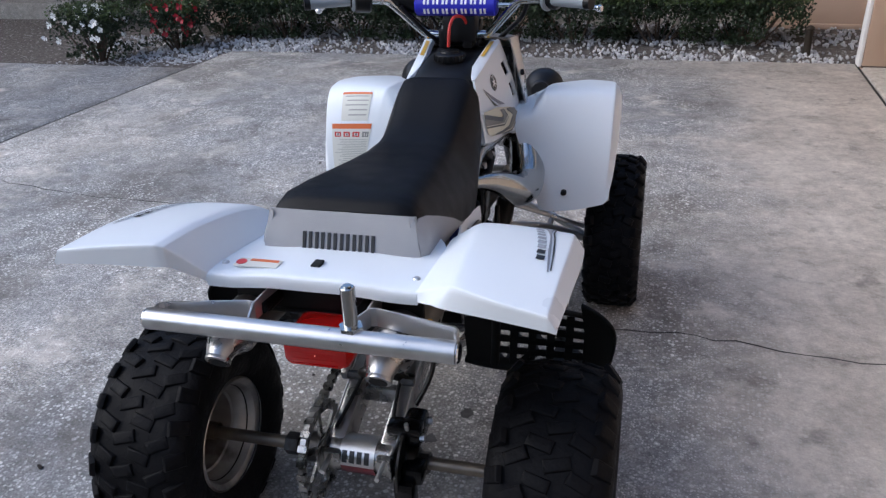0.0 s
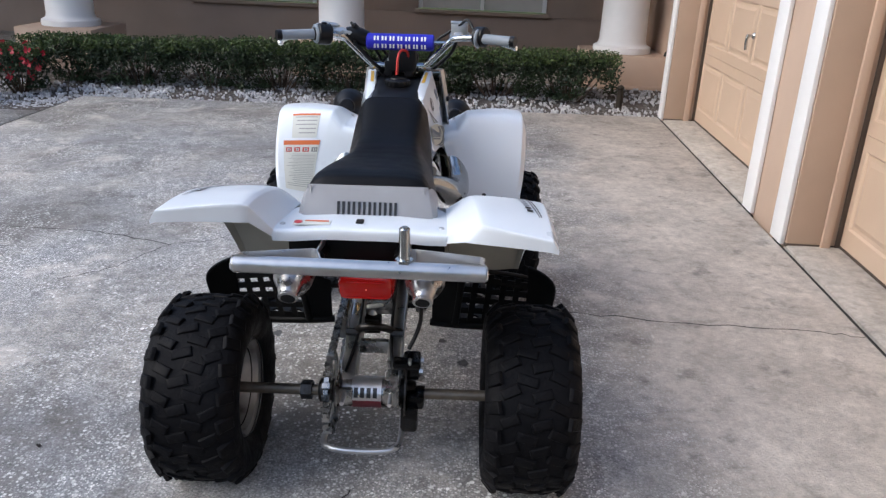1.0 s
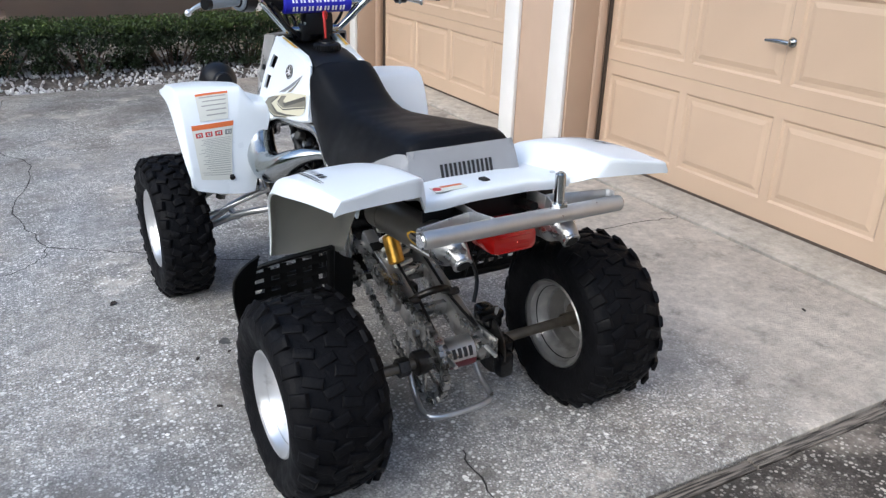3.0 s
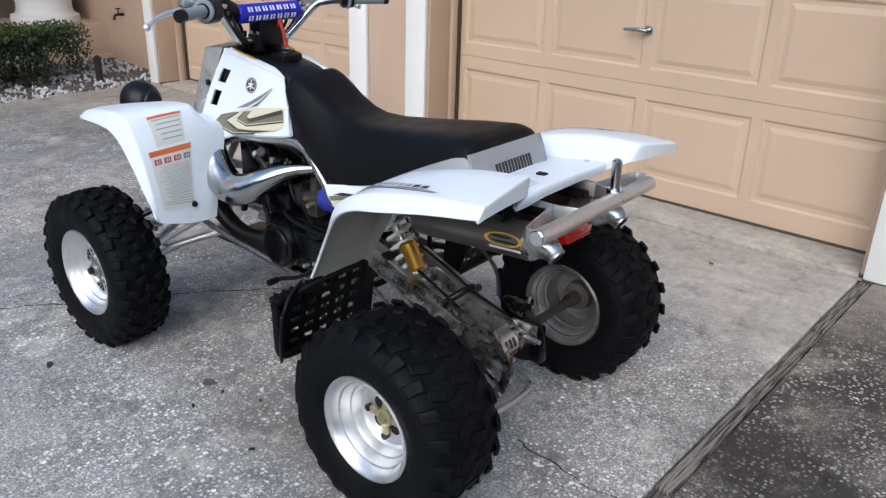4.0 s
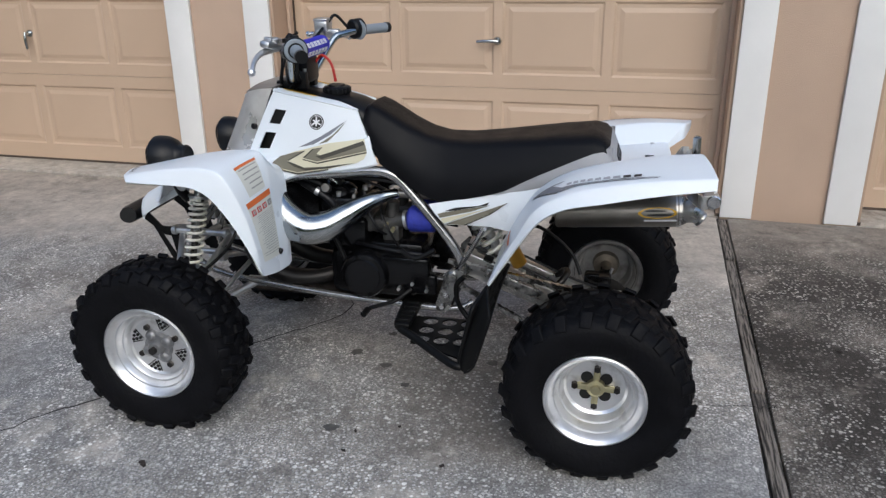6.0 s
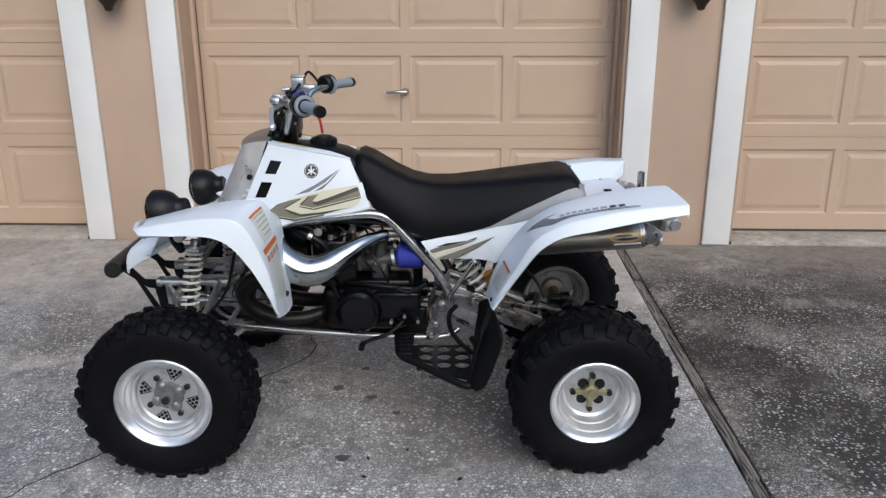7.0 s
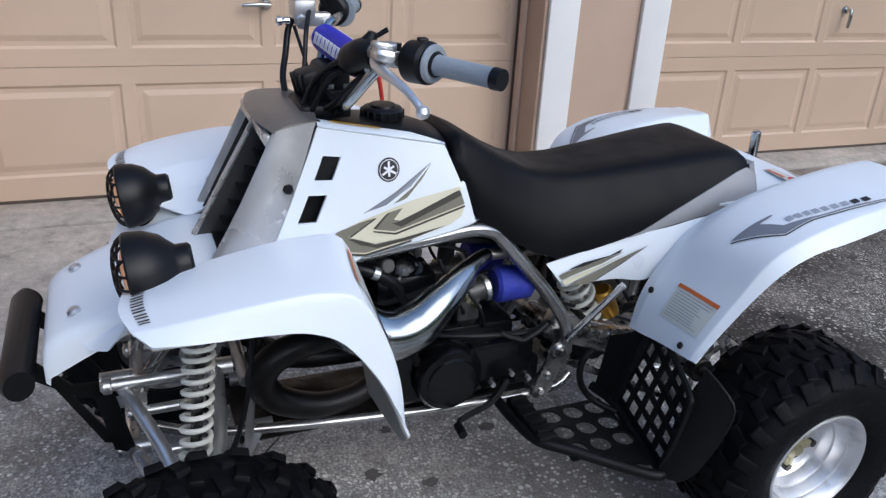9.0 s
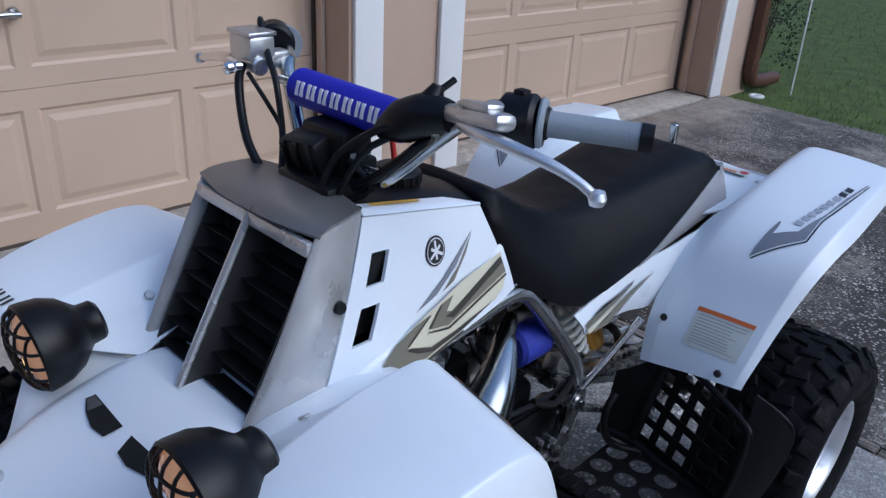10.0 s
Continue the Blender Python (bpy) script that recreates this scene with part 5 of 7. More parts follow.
def tyre_geo(R, W, rim_r, n, lug):
    """The carcass and its tread, about z."""
    g = Geo()
    w = W / 2
    prof = [(rim_r + 0.002, -w * 0.66), (rim_r + 0.014, -w * 0.80), (rim_r + 0.030, -w * 0.92), (R * 0.72, -w * 0.985), (R * 0.80, -w), (R * 0.88, -w * 0.965), (R * 0.935, -w * 0.87), (R * 0.968, -w * 0.72), (R * 0.985, -w * 0.45), (R * 0.99, 0)]
    prof = prof + [(r, -h) for r, h in reversed(prof[:-1])]
    prof += [(rim_r - 0.010, w * 0.62), (rim_r - 0.010, -w * 0.62)]
    body = Geo().lathe(prof, Matrix.Identity(4), 64, True).mesh("tyre", True, 35)
    pitch = 2 * math.pi * R / n
    for k in range(n):
        for h, rad, tilt, turn, ln, wd, ph in ((-0.83, 0.950, -50, 10, 0.40, 0.21, 0.0), (-0.50, 0.980, -14, 24, 0.33, 0.22, 0.42), (-0.15, 0.988, -3, -15, 0.33, 0.24, 0.02),
                                               (0.15, 0.988, 3, 15, 0.33, 0.24, 0.52), (0.50, 0.980, 14, -24, 0.33, 0.22, 0.92), (0.83, 0.950, 50, -10, 0.40, 0.21, 0.5)):
            a = 360 * (k + ph) / n
            m = pose(0, 0, 0, 0, 0, a) @ pose(R * rad, 0, h * w) @ pose(0, 0, 0, 0, 90 - tilt, 0) @ pose(0, 0, 0, 0, 0, 90 + turn)
            lug_box(g, m, pitch * ln * 1.14, W * wd * 0.94, lug)
    return body, g.mesh("tread", True, 48)


def rim_mesh(r, W, dish, name):
    """A stepped rim with a rolled lip and a dished centre; z points out."""
    w = W / 2
    g = Geo()
    d = dish
    g.lathe([(r + 0.011, w - 0.010), (r + 0.016, w - 0.006), (r + 0.0155, w), (r + 0.011, w + 0.002), (r + 0.004, w - 0.002), (r - 0.001, w - 0.008), (r - 0.008, w - 0.30 * d), (r - 0.0125, w - 0.32 * d), (r - 0.0145, w - 0.36 * d), (r - 0.021, w - 0.62 * d),
             (r - 0.0255, w - 0.64 * d), (r - 0.0275, w - 0.68 * d), (r - 0.034, w - 0.93 * d), (r - 0.041, w - d), (0.030, w - d)], Matrix.Identity(4), 64, caps=False)
    return g.mesh(name, True, 30)


def rim_back(r, W, dish):
    """The inner half of a rim, seen from under the bike."""
    w = W / 2
    return Geo().lathe([(r + 0.010, -w), (r + 0.015, -w + 0.006), (r - 0.002, -w + 0.012), (r - 0.010, -w + 0.030), (r - 0.014, -w + 0.033), (r - 0.022, -w + 0.060), (r - 0.027, -w + 0.063), (r - 0.036, w - dish - 0.008), (0.030, w - dish - 0.006)], Matrix.Identity(4), 64, caps=False)


def add_wheel(cx, cy, cz, R, W, rim_r, rim_w, dish, tyre_me, rim_me, front, side):
    m = Matrix.Translation((cx, cy, cz)) @ pose(0, 0, 0, 0, 90 * side, 0)       # local z points out
    wheel = part("wheel", rim_me, M_RIM, quad, "polished alloy wheel")
    wheel.matrix_local = m
    part("rim_back", rim_back(rim_r, rim_w, dish), M_RIMBACK, wheel, "inner half of the rim, shade put into its grey")
    part("tyre", tyre_me[0], M_RUBBER, wheel, "black off-road tyre")
    tagged(part("tread", tyre_me[1], M_RUBBER, wheel, "chunky black tread lugs"), kind="stuff")
    w = rim_w / 2
    f = w - dish
    if front:
        part("hub", Geo().lathe([(0.0, f + 0.030), (0.020, f + 0.030), (0.024, f + 0.024), (0.026, f + 0.014), (0.040, f + 0.012), (0.046, f + 0.001)], Matrix.Identity(4), 24), M_CAST, wheel, "grey cast hub")
        part("axle_nut", Geo().cyl((0, 0, f + 0.030), (0, 0, f + 0.042), 0.012, segs=6), M_GREASE, wheel)
        for k in range(4):
            a = math.pi / 4 + k * math.pi / 2 - 0.31
            part("lug_nut", Geo().cyl((0.066 * math.cos(a), 0.066 * math.sin(a), f), (0.066 * math.cos(a), 0.066 * math.sin(a), f + 0.009), 0.0095, segs=6), M_GREASE, wheel)
            b = a + math.pi / 4
            for p, q in ((0.0635, 0.0), (0.0735, -0.095), (0.0735, 0.095), (0.084, -0.165), (0.084, 0.0), (0.084, 0.165)):
                x, y = p * math.cos(b + q), p * math.sin(b + q)
                part("vent_hole", Geo().cyl((x, y, f - 0.001), (x, y, f + 0.0015), 0.0052, segs=10), M_DARK, wheel)
            for sg in (-1, 1):
                part("vent_slot", Geo().box((0, 0, 0), (0.036, 0.0026, 0.002), 0, pose(0, 0, 0, 0, 0, math.degrees(b + sg * 0.20)) @ pose(0.070, 0, f + 0.0006, 0, 0, sg * 22)), M_DARK, wheel)
            part("hub_lobe", Geo().lathe([(0.0, 0.019), (0.010, 0.018), (0.017, 0.013), (0.021, 0.003), (0.021, 0.0)], pose(0.036 * math.cos(a), 0.036 * math.sin(a), f), 16), M_CAST, wheel, "rounded lobe of the hub")
    else:
        for k in range(4):
            a = math.pi / 4 + k * math.pi / 2 + 0.75
            part("hub_arm", Geo().box((0, 0, 0), (0.040, 0.018, 0.012), 0.003, pose(0, 0, 0, 0, 0, math.degrees(a)) @ pose(0.030, 0, f + 0.007)), M_BRASS, wheel, "pale gold hub arm")
            part("lug_nut", Geo().cyl((0.056 * math.cos(a), 0.056 * math.sin(a), f), (0.056 * math.cos(a), 0.056 * math.sin(a), f + 0.014), 0.0095, segs=6), M_GREASE, wheel)
            b = a + math.pi / 4
            part("hub_window", Geo().cyl((0.036 * math.cos(b), 0.036 * math.sin(b), f - 0.001), (0.036 * math.cos(b), 0.036 * math.sin(b), f + 0.002), 0.0165, segs=16), M_DARK, wheel)
        part("hub", Geo().lathe([(0.0, f + 0.026), (0.012, f + 0.026), (0.014, f + 0.018), (0.024, f + 0.015), (0.026, f + 0.001)], Matrix.Identity(4), 20), M_BRASS, wheel, "pale gold hub")
        part("inner_hub", Geo().lathe([(0.05, f - 0.004), (0.045, f - 0.03), (0.022, f - 0.035), (0.020, f - 0.08)], Matrix.Identity(4), 20, caps=False), M_AXLE, wheel, "tan axle hub")
    part("valve", Geo().cyl(((rim_r - 0.030) * 0.9, -0.055, f + 0.006), ((rim_r - 0.024) * 0.9, -0.055, f + 0.034), 0.004, segs=8), M_BLACK, wheel)
    return wheel


FR, FW, RR, RW = 0.258, 0.180, 0.248, 0.240
t_f, t_r = tyre_geo(FR, FW, 0.130, 24, 0.009), tyre_geo(RR, RW, 0.119, 22, 0.0058)
r_f, r_r = rim_mesh(0.130, 0.150, 0.058, "front_rim"), rim_mesh(0.119, 0.204, 0.082, "rear_rim")
for me, material in ((t_f[0], M_RUBBER), (t_f[1], M_RUBBER), (t_r[0], M_RUBBER), (t_r[1], M_RUBBER), (r_f, M_RIM), (r_r, M_RIM)):
    me.materials.append(material)
for s in (-1, 1):
    add_wheel(s * 0.462, 0.645, FR - 0.012, FR, FW, 0.130, 0.150, 0.058, t_f, r_f, True, s)
    add_wheel(s * 0.425, -0.638, RR - 0.008, RR, RW, 0.119, 0.204, 0.082, t_r, r_r, False, s)

# frame
for s in (-1, 1):
    P("frame_tube", Geo().tube(side_of(s, [(0.09, 0.50, 0.60), (0.115, 0.42, 0.645), (0.125, 0.37, 0.668), (0.130, 0.31, 0.690), (0.125, 0.165, 0.705), (0.119, 0.060, 0.714), (0.118, 0.006, 0.703), (0.118, -0.032, 0.670), (0.122, -0.148, 0.533), (0.125, -0.200, 0.453), (0.126, -0.206, 0.400), (0.125, -0.182, 0.35), (0.122, -0.138, 0.287)]), 0.0155, 14, 5), M_FRAME, "silver painted frame tube")
    P("lower_rail", Geo().tube(side_of(s, [(0.085, 0.72, 0.36), (0.10, 0.62, 0.325), (0.115, 0.479, 0.312), (0.125, 0.17, 0.288), (0.125, -0.16, 0.276), (0.11, -0.24, 0.30)]), 0.0108, 12, 4), M_FRAME, "silver lower frame rail")
    # both rear rails are coloured black to darken the view below the deck
    P("seat_rail", Geo().tube(side_of(s, [(0.098, -0.24, 0.655), (0.098, -0.42, 0.655), (0.09, -0.60, 0.685), (0.09, -0.80, 0.70)]), 0.012, 12, 4), M_MATTE, "rear frame rail blackened to darken the space below the deck")
    P("subframe_rail", Geo().tube(side_of(s, [(0.10, -0.03, 0.69), (0.09, -0.3, 0.675), (0.09, -0.6, 0.69), (0.09, -0.82, 0.705)]), 0.011, 10, 3), M_MATTE)
    P("front_upright", Geo().tube(side_of(s, [(0.085, 0.72, 0.36), (0.08, 0.71, 0.45), (0.075, 0.60, 0.60), (0.05, 0.46, 0.72), (0.02, 0.37, 0.86)]), 0.013, 12, 4), M_FRAME)
    P("pivot_bolt", Geo().cyl((s * 0.130, -0.180, 0.396), (s * 0.154, -0.180, 0.396), 0.018, segs=20, bevel=0.004).cyl((s * 0.154, -0.180, 0.396), (s * 0.162, -0.180, 0.396), 0.010, segs=6), M_SWING)
    P("fender_stay", Geo().tube(side_of(s, [(0.142, -0.200, 0.420), (0.200, -0.288, 0.578)]), 0.008, 10), M_ALLOY)
for s in (-1, 1):
    brk = P("footrest_bracket", Geo().plate([(-0.214, 0.412), (-0.180, 0.424), (-0.152, 0.398), (-0.150, 0.370), (-0.126, 0.300), (-0.128, 0.276), (-0.152, 0.268), (-0.172, 0.290), (-0.192, 0.350), (-0.216, 0.385)], Matrix(((0, 0, s, s * 0.139), (1, 0, 0, 0), (0, 1, 0, 0), (0, 0, 0, 1))), 0.006), M_SWING, "grey cast footrest bracket")
    for y, z in ((-0.146, 0.290), (-0.160, 0.330)):
        P("bracket_bolt", Geo().cyl((s * 0.142, y, z), (s * 0.150, y, z), 0.008, segs=6), M_ALLOY, "", brk)
P("cross_tube", Geo().tube([(-0.125, -0.14, 0.277), (0.125, -0.14, 0.277)], 0.012), M_FRAME)
P("head_tube", Geo().cyl((0, 0.42, 0.80), (0, 0.385, 0.91), 0.026), M_FRAME)
P("skid_plate", Geo().box((0, 0.28, 0.275), (0.20, 0.52, 0.006), 0.002), M_GREASE)

# engine
eng = P("engine_case", Geo().box((0, 0.08, 0.375), (0.26, 0.30, 0.16), 0.035).box((0, 0.02, 0.44), (0.22, 0.20, 0.08), 0.02), M_ENGINE, "black engine crankcase")
for s in (-1, 1):
    P("engine_cover", Geo().lathe([(0.078, 0.0), (0.078, 0.03), (0.070, 0.044), (0.058, 0.048), (0.055, 0.053), (0.040, 0.055), (0.0, 0.055)], Matrix.Translation((s * 0.128, 0.10, 0.386)) @ pose(0, 0, 0, 0, 90 * s, 0), 32), M_ENGINE, "round black engine cover", eng)
    P("side_case", Geo().box((s * 0.135, -0.03, 0.40), (0.04, 0.16, 0.10), 0.015).box((s * 0.135, -0.08, 0.36), (0.03, 0.10, 0.07), 0.012), M_ENGINE, "", eng)
    for k in range(5):
        P("case_bolt", Geo().cyl((s * 0.14, -0.10 + 0.045 * k, 0.345 + 0.02 * (k % 2)), (s * 0.162, -0.10 + 0.045 * k, 0.345 + 0.02 * (k % 2)), 0.006, segs=6), M_BRUSH, "", eng)
cyls = P("cylinder_block", Geo().box((0, 0.17, 0.50), (0.22, 0.13, 0.10), 0.015).box((0, 0.185, 0.585), (0.22, 0.14, 0.07), 0.02), M_ENGINE, "black twin cylinder block")
for s in (-1, 1):
    P("head_dome", Geo().cyl((s * 0.055, 0.19, 0.61), (s * 0.055, 0.20, 0.645), 0.05, 0.04, 24, 0.01), M_ENGINE, "", cyls)
    P("spark_plug_cap", Geo().tube([(s * 0.055, 0.20, 0.645), (s * 0.06, 0.21, 0.67), (s * 0.05, 0.26, 0.675)], 0.009, 8, 4), M_BLACK, "", cyls)
    for k in range(5):
        P("head_nut", Geo().cyl((s * (0.02 + 0.04 * (k % 3)), 0.13 + 0.03 * k, 0.62), (s * (0.02 + 0.04 * (k % 3)), 0.13 + 0.03 * k, 0.636), 0.008, segs=6), M_BRUSH, "", cyls)
    carb = P("carburettor", Geo().cyl((s * 0.062, 0.09, 0.52), (s * 0.062, -0.03, 0.545), 0.026, segs=20, bevel=0.004).box((s * 0.062, 0.03, 0.50), (0.052, 0.055, 0.07), 0.008).cyl((s * 0.062, 0.03, 0.55), (s * 0.062, 0.025, 0.605), 0.02, segs=16, bevel=0.004), M_CASE, "cast alloy carburettor")
    P("clamp", Geo().cyl((s * 0.062, -0.012, 0.541), (s * 0.062, -0.022, 0.543), 0.031, segs=20), M_BRUSH, "", carb)
    P("idle_screw", Geo().cyl((s * 0.088, 0.02, 0.52), (s * 0.112, 0.018, 0.52), 0.007, segs=10), M_BRASS, "", carb)
    P("float_bowl", Geo().lathe([(0.0, -0.03), (0.018, -0.028), (0.024, -0.012), (0.024, 0.0)], pose(s * 0.062, 0.03, 0.475), 18), M_CASE, "", carb)
    P("air_filter", Geo().cyl((s * 0.075, -0.030, 0.553), (s * 0.080, -0.120, 0.553), 0.042, 0.038, 28, 0.008), M_BLUEF, "blue foam air filter")
    P("radiator_hose", Geo().tube(side_of(s, [(0.07, 0.22, 0.62), (0.075, 0.28, 0.66), (0.08, 0.36, 0.67), (0.085, 0.42, 0.70)]), 0.016, 12, 4), M_BLACK)
    P("coolant_fitting", Geo().cyl((s * 0.085, 0.235, 0.640), (s * 0.112, 0.23, 0.650), 0.016, segs=16, bevel=0.003), M_CASE)
    P("engine_stay", Geo().tube(side_of(s, [(0.135, 0.20, 0.50), (0.14, 0.165, 0.42), (0.135, 0.14, 0.34), (0.125, 0.13, 0.29)]), 0.008, 10, 2), M_MATTE)
    P("control_cable", Geo().tube(side_of(s, [(0.10, 0.15, 0.47), (0.145, 0.05, 0.475), (0.15, -0.06, 0.465), (0.14, -0.14, 0.46)]), 0.006, 8, 3), M_BLACK)
    P("clutch_arm", Geo().tube(side_of(s, [(0.15, -0.02, 0.475), (0.165, -0.07, 0.455), (0.16, -0.13, 0.485)]), 0.008, 8, 2), M_MATTE)
    P("oil_line", Geo().tube(side_of(s, [(0.11, 0.0, 0.47), (0.125, 0.02, 0.52), (0.11, 0.05, 0.57), (0.07, 0.06, 0.60)]), 0.004, 8, 3), M_BLACK)
P("gear_pedal", Geo().tube([(-0.15, -0.05, 0.345), (-0.175, 0.0, 0.31), (-0.18, 0.075, 0.283), (-0.215, 0.085, 0.280)], 0.007, 8, 3).cyl((-0.19, 0.085, 0.280), (-0.225, 0.087, 0.279), 0.010, segs=12), M_MATTE, "black gear pedal")
P("brake_pedal", Geo().tube([(0.15, -0.10, 0.34), (0.18, -0.03, 0.31), (0.19, 0.06, 0.30), (0.22, 0.07, 0.30)], 0.007, 8, 3), M_MATTE)
P("wire_loom", Geo().tube([(0.0, 0.30, 0.70), (-0.06, 0.26, 0.69), (-0.085, 0.17, 0.68), (-0.08, 0.05, 0.675), (-0.06, -0.1, 0.64)], 0.008, 8, 4), M_BLACK)
# made-up block that keeps bright ground from showing through the engine bay
P("coolant_tank", Geo().box((0, 0.345, 0.60), (0.13, 0.15, 0.20), 0.03).cyl((0.0, 0.345, 0.69), (0.0, 0.345, 0.72), 0.03, segs=20, bevel=0.004), M_ENGINE, "black filler block added behind the radiator to darken the bay")
for s in (-1, 1):
    P("head_bolt", Geo().cyl((s * 0.075, 0.150, 0.615), (s * 0.080, 0.148, 0.640), 0.009, segs=6), M_ALLOY)
    P("head_bolt", Geo().cyl((s * 0.095, 0.205, 0.600), (s * 0.102, 0.205, 0.622), 0.009, segs=6), M_ALLOY)
    P("coolant_hose", Geo().tube(side_of(s, [(0.085, 0.315, 0.655), (0.105, 0.27, 0.640), (0.108, 0.22, 0.610), (0.10, 0.19, 0.560)]), 0.012, 12, 4), M_BLACK)
    P("hose_clip", Geo().cyl((s * 0.1065, 0.262, 0.638), (s * 0.1075, 0.250, 0.632), 0.0138, segs=18), M_BRUSH)
    P("throttle_cable", Geo().tube(side_of(s, [(0.062, 0.028, 0.605), (0.075, 0.05, 0.645), (0.070, 0.12, 0.668), (0.050, 0.22, 0.690)]), 0.0045, 8, 4), M_BLACK)
    P("fuel_line", Geo().tube(side_of(s, [(0.090, 0.045, 0.500), (0.118, 0.06, 0.525), (0.115, 0.09, 0.580), (0.09, 0.11, 0.640)]), 0.0042, 8, 4), M_BLACK)
    P("brass_fitting", Geo().cyl((s * 0.088, 0.040, 0.535), (s * 0.104, 0.040, 0.537), 0.006, segs=6), M_BRASS)
P("reed_box", Geo().box((0, 0.11, 0.53), (0.17, 0.05, 0.06), 0.01), M_CASE)

# chrome expansion pipes and silencers, one a side
for s in (-1, 1):
    P("expansion_pipe", Geo().tube(side_of(s, [(0.125, 0.462, 0.61), (0.142, 0.452, 0.640), (0.162, 0.43, 0.655), (0.190, 0.375, 0.632), (0.205, 0.325, 0.580), (0.208, 0.265, 0.548), (0.196, 0.20, 0.555), (0.176, 0.14, 0.588), (0.146, 0.085, 0.618), (0.116, 0.042, 0.632), (0.092, 0.0, 0.638)]),
                                   [0.030, 0.035, 0.040, 0.047, 0.052, 0.052, 0.048, 0.038, 0.027, 0.019, 0.015], 24, 6), M_CHROME, "chrome expansion pipe")
    P("header_pipe", Geo().tube(side_of(s, [(0.06, 0.23, 0.345), (0.085, 0.29, 0.332), (0.10, 0.376, 0.335), (0.106, 0.460, 0.373), (0.108, 0.492, 0.428), (0.106, 0.460, 0.474), (0.10, 0.374, 0.497), (0.08, 0.26, 0.478), (0.06, 0.22, 0.47)]), [0.022, 0.025, 0.028, 0.031, 0.032, 0.031, 0.028, 0.024, 0.022], 18, 5), M_SOOT, "dark sooty header pipe")
    P("stinger", Geo().tube(side_of(s, [(0.092, 0.0, 0.638), (0.090, -0.12, 0.635), (0.105, -0.28, 0.625), (0.138, -0.42, 0.622), (0.157, -0.50, 0.632)]), 0.0135, 12, 4), M_CAN)
    a, b = Vector((s * 0.158, -0.49, 0.631)), Vector((s * 0.152, -0.833, 0.652))
    can = P("silencer", Geo().cyl(a, b, 0.045, segs=36, bevel=0.005), M_CAN, "dull titanium silencer")
    d = (b - a).normalized()
    down = Vector((0, 0, -1))
    tip, out_dir = b + d * 0.056 + down * 0.022, (d * 0.80 + down * 0.60).normalized()
    P("end_cone", Geo().tube([b - d * 0.012, b + d * 0.004, b + d * 0.024 + down * 0.003, b + d * 0.042 + down * 0.011, tip], [0.0458, 0.0435, 0.0335, 0.0265, 0.0215], 32, 4).lathe([(0.0215, -0.006), (0.0235, 0.0), (0.023, 0.005), (0.017, 0.006)], Matrix.Translation(tip) @ out_dir.to_track_quat("Z", "Y").to_matrix().to_4x4(), 28), M_CONE, "brushed alloy end cone turned down", can)
    P("end_hole", Geo().cyl(tip + out_dir * 0.0058, tip + out_dir * 0.0075, 0.0165, segs=20), M_DARK, "", can)
    for k, (t, h, w, material) in enumerate(((0.282, 0.008, 0.104, M_YELLOW), (0.276, 0.014, 0.060, M_BLACKINK), (0.288, 0.003, 0.072, M_BLACKINK), (0.290, -0.013, 0.088, M_WHITEINK))):
        vs = []
        for i in range(9):
            for j in (-1, 1):
                hh = h + j * (0.016, 0.0028, 0.003, 0.003)[k] * (math.sqrt(max(0.04, 1 - (i / 4 - 1) ** 2)) if k < 3 else 1)
                ang = hh / 0.045
                r = 0.0457 + 0.0005 * k
                p = a + d * (t + w * (i / 8 - 0.5)) + Vector((s * r * math.cos(ang), 0, r * math.sin(ang)))
                vs.append(p)
        P("sticker", Geo().add(vs, [(2 * i, 2 * i + 2, 2 * i + 3, 2 * i + 1) for i in range(8)]), material, "yellow sticker with dark marks" if k == 0 else "", can)
    P("silencer_strap", Geo().cyl(a + d * 0.05, a + d * 0.062, 0.0465, segs=32), M_CAN, "", can)

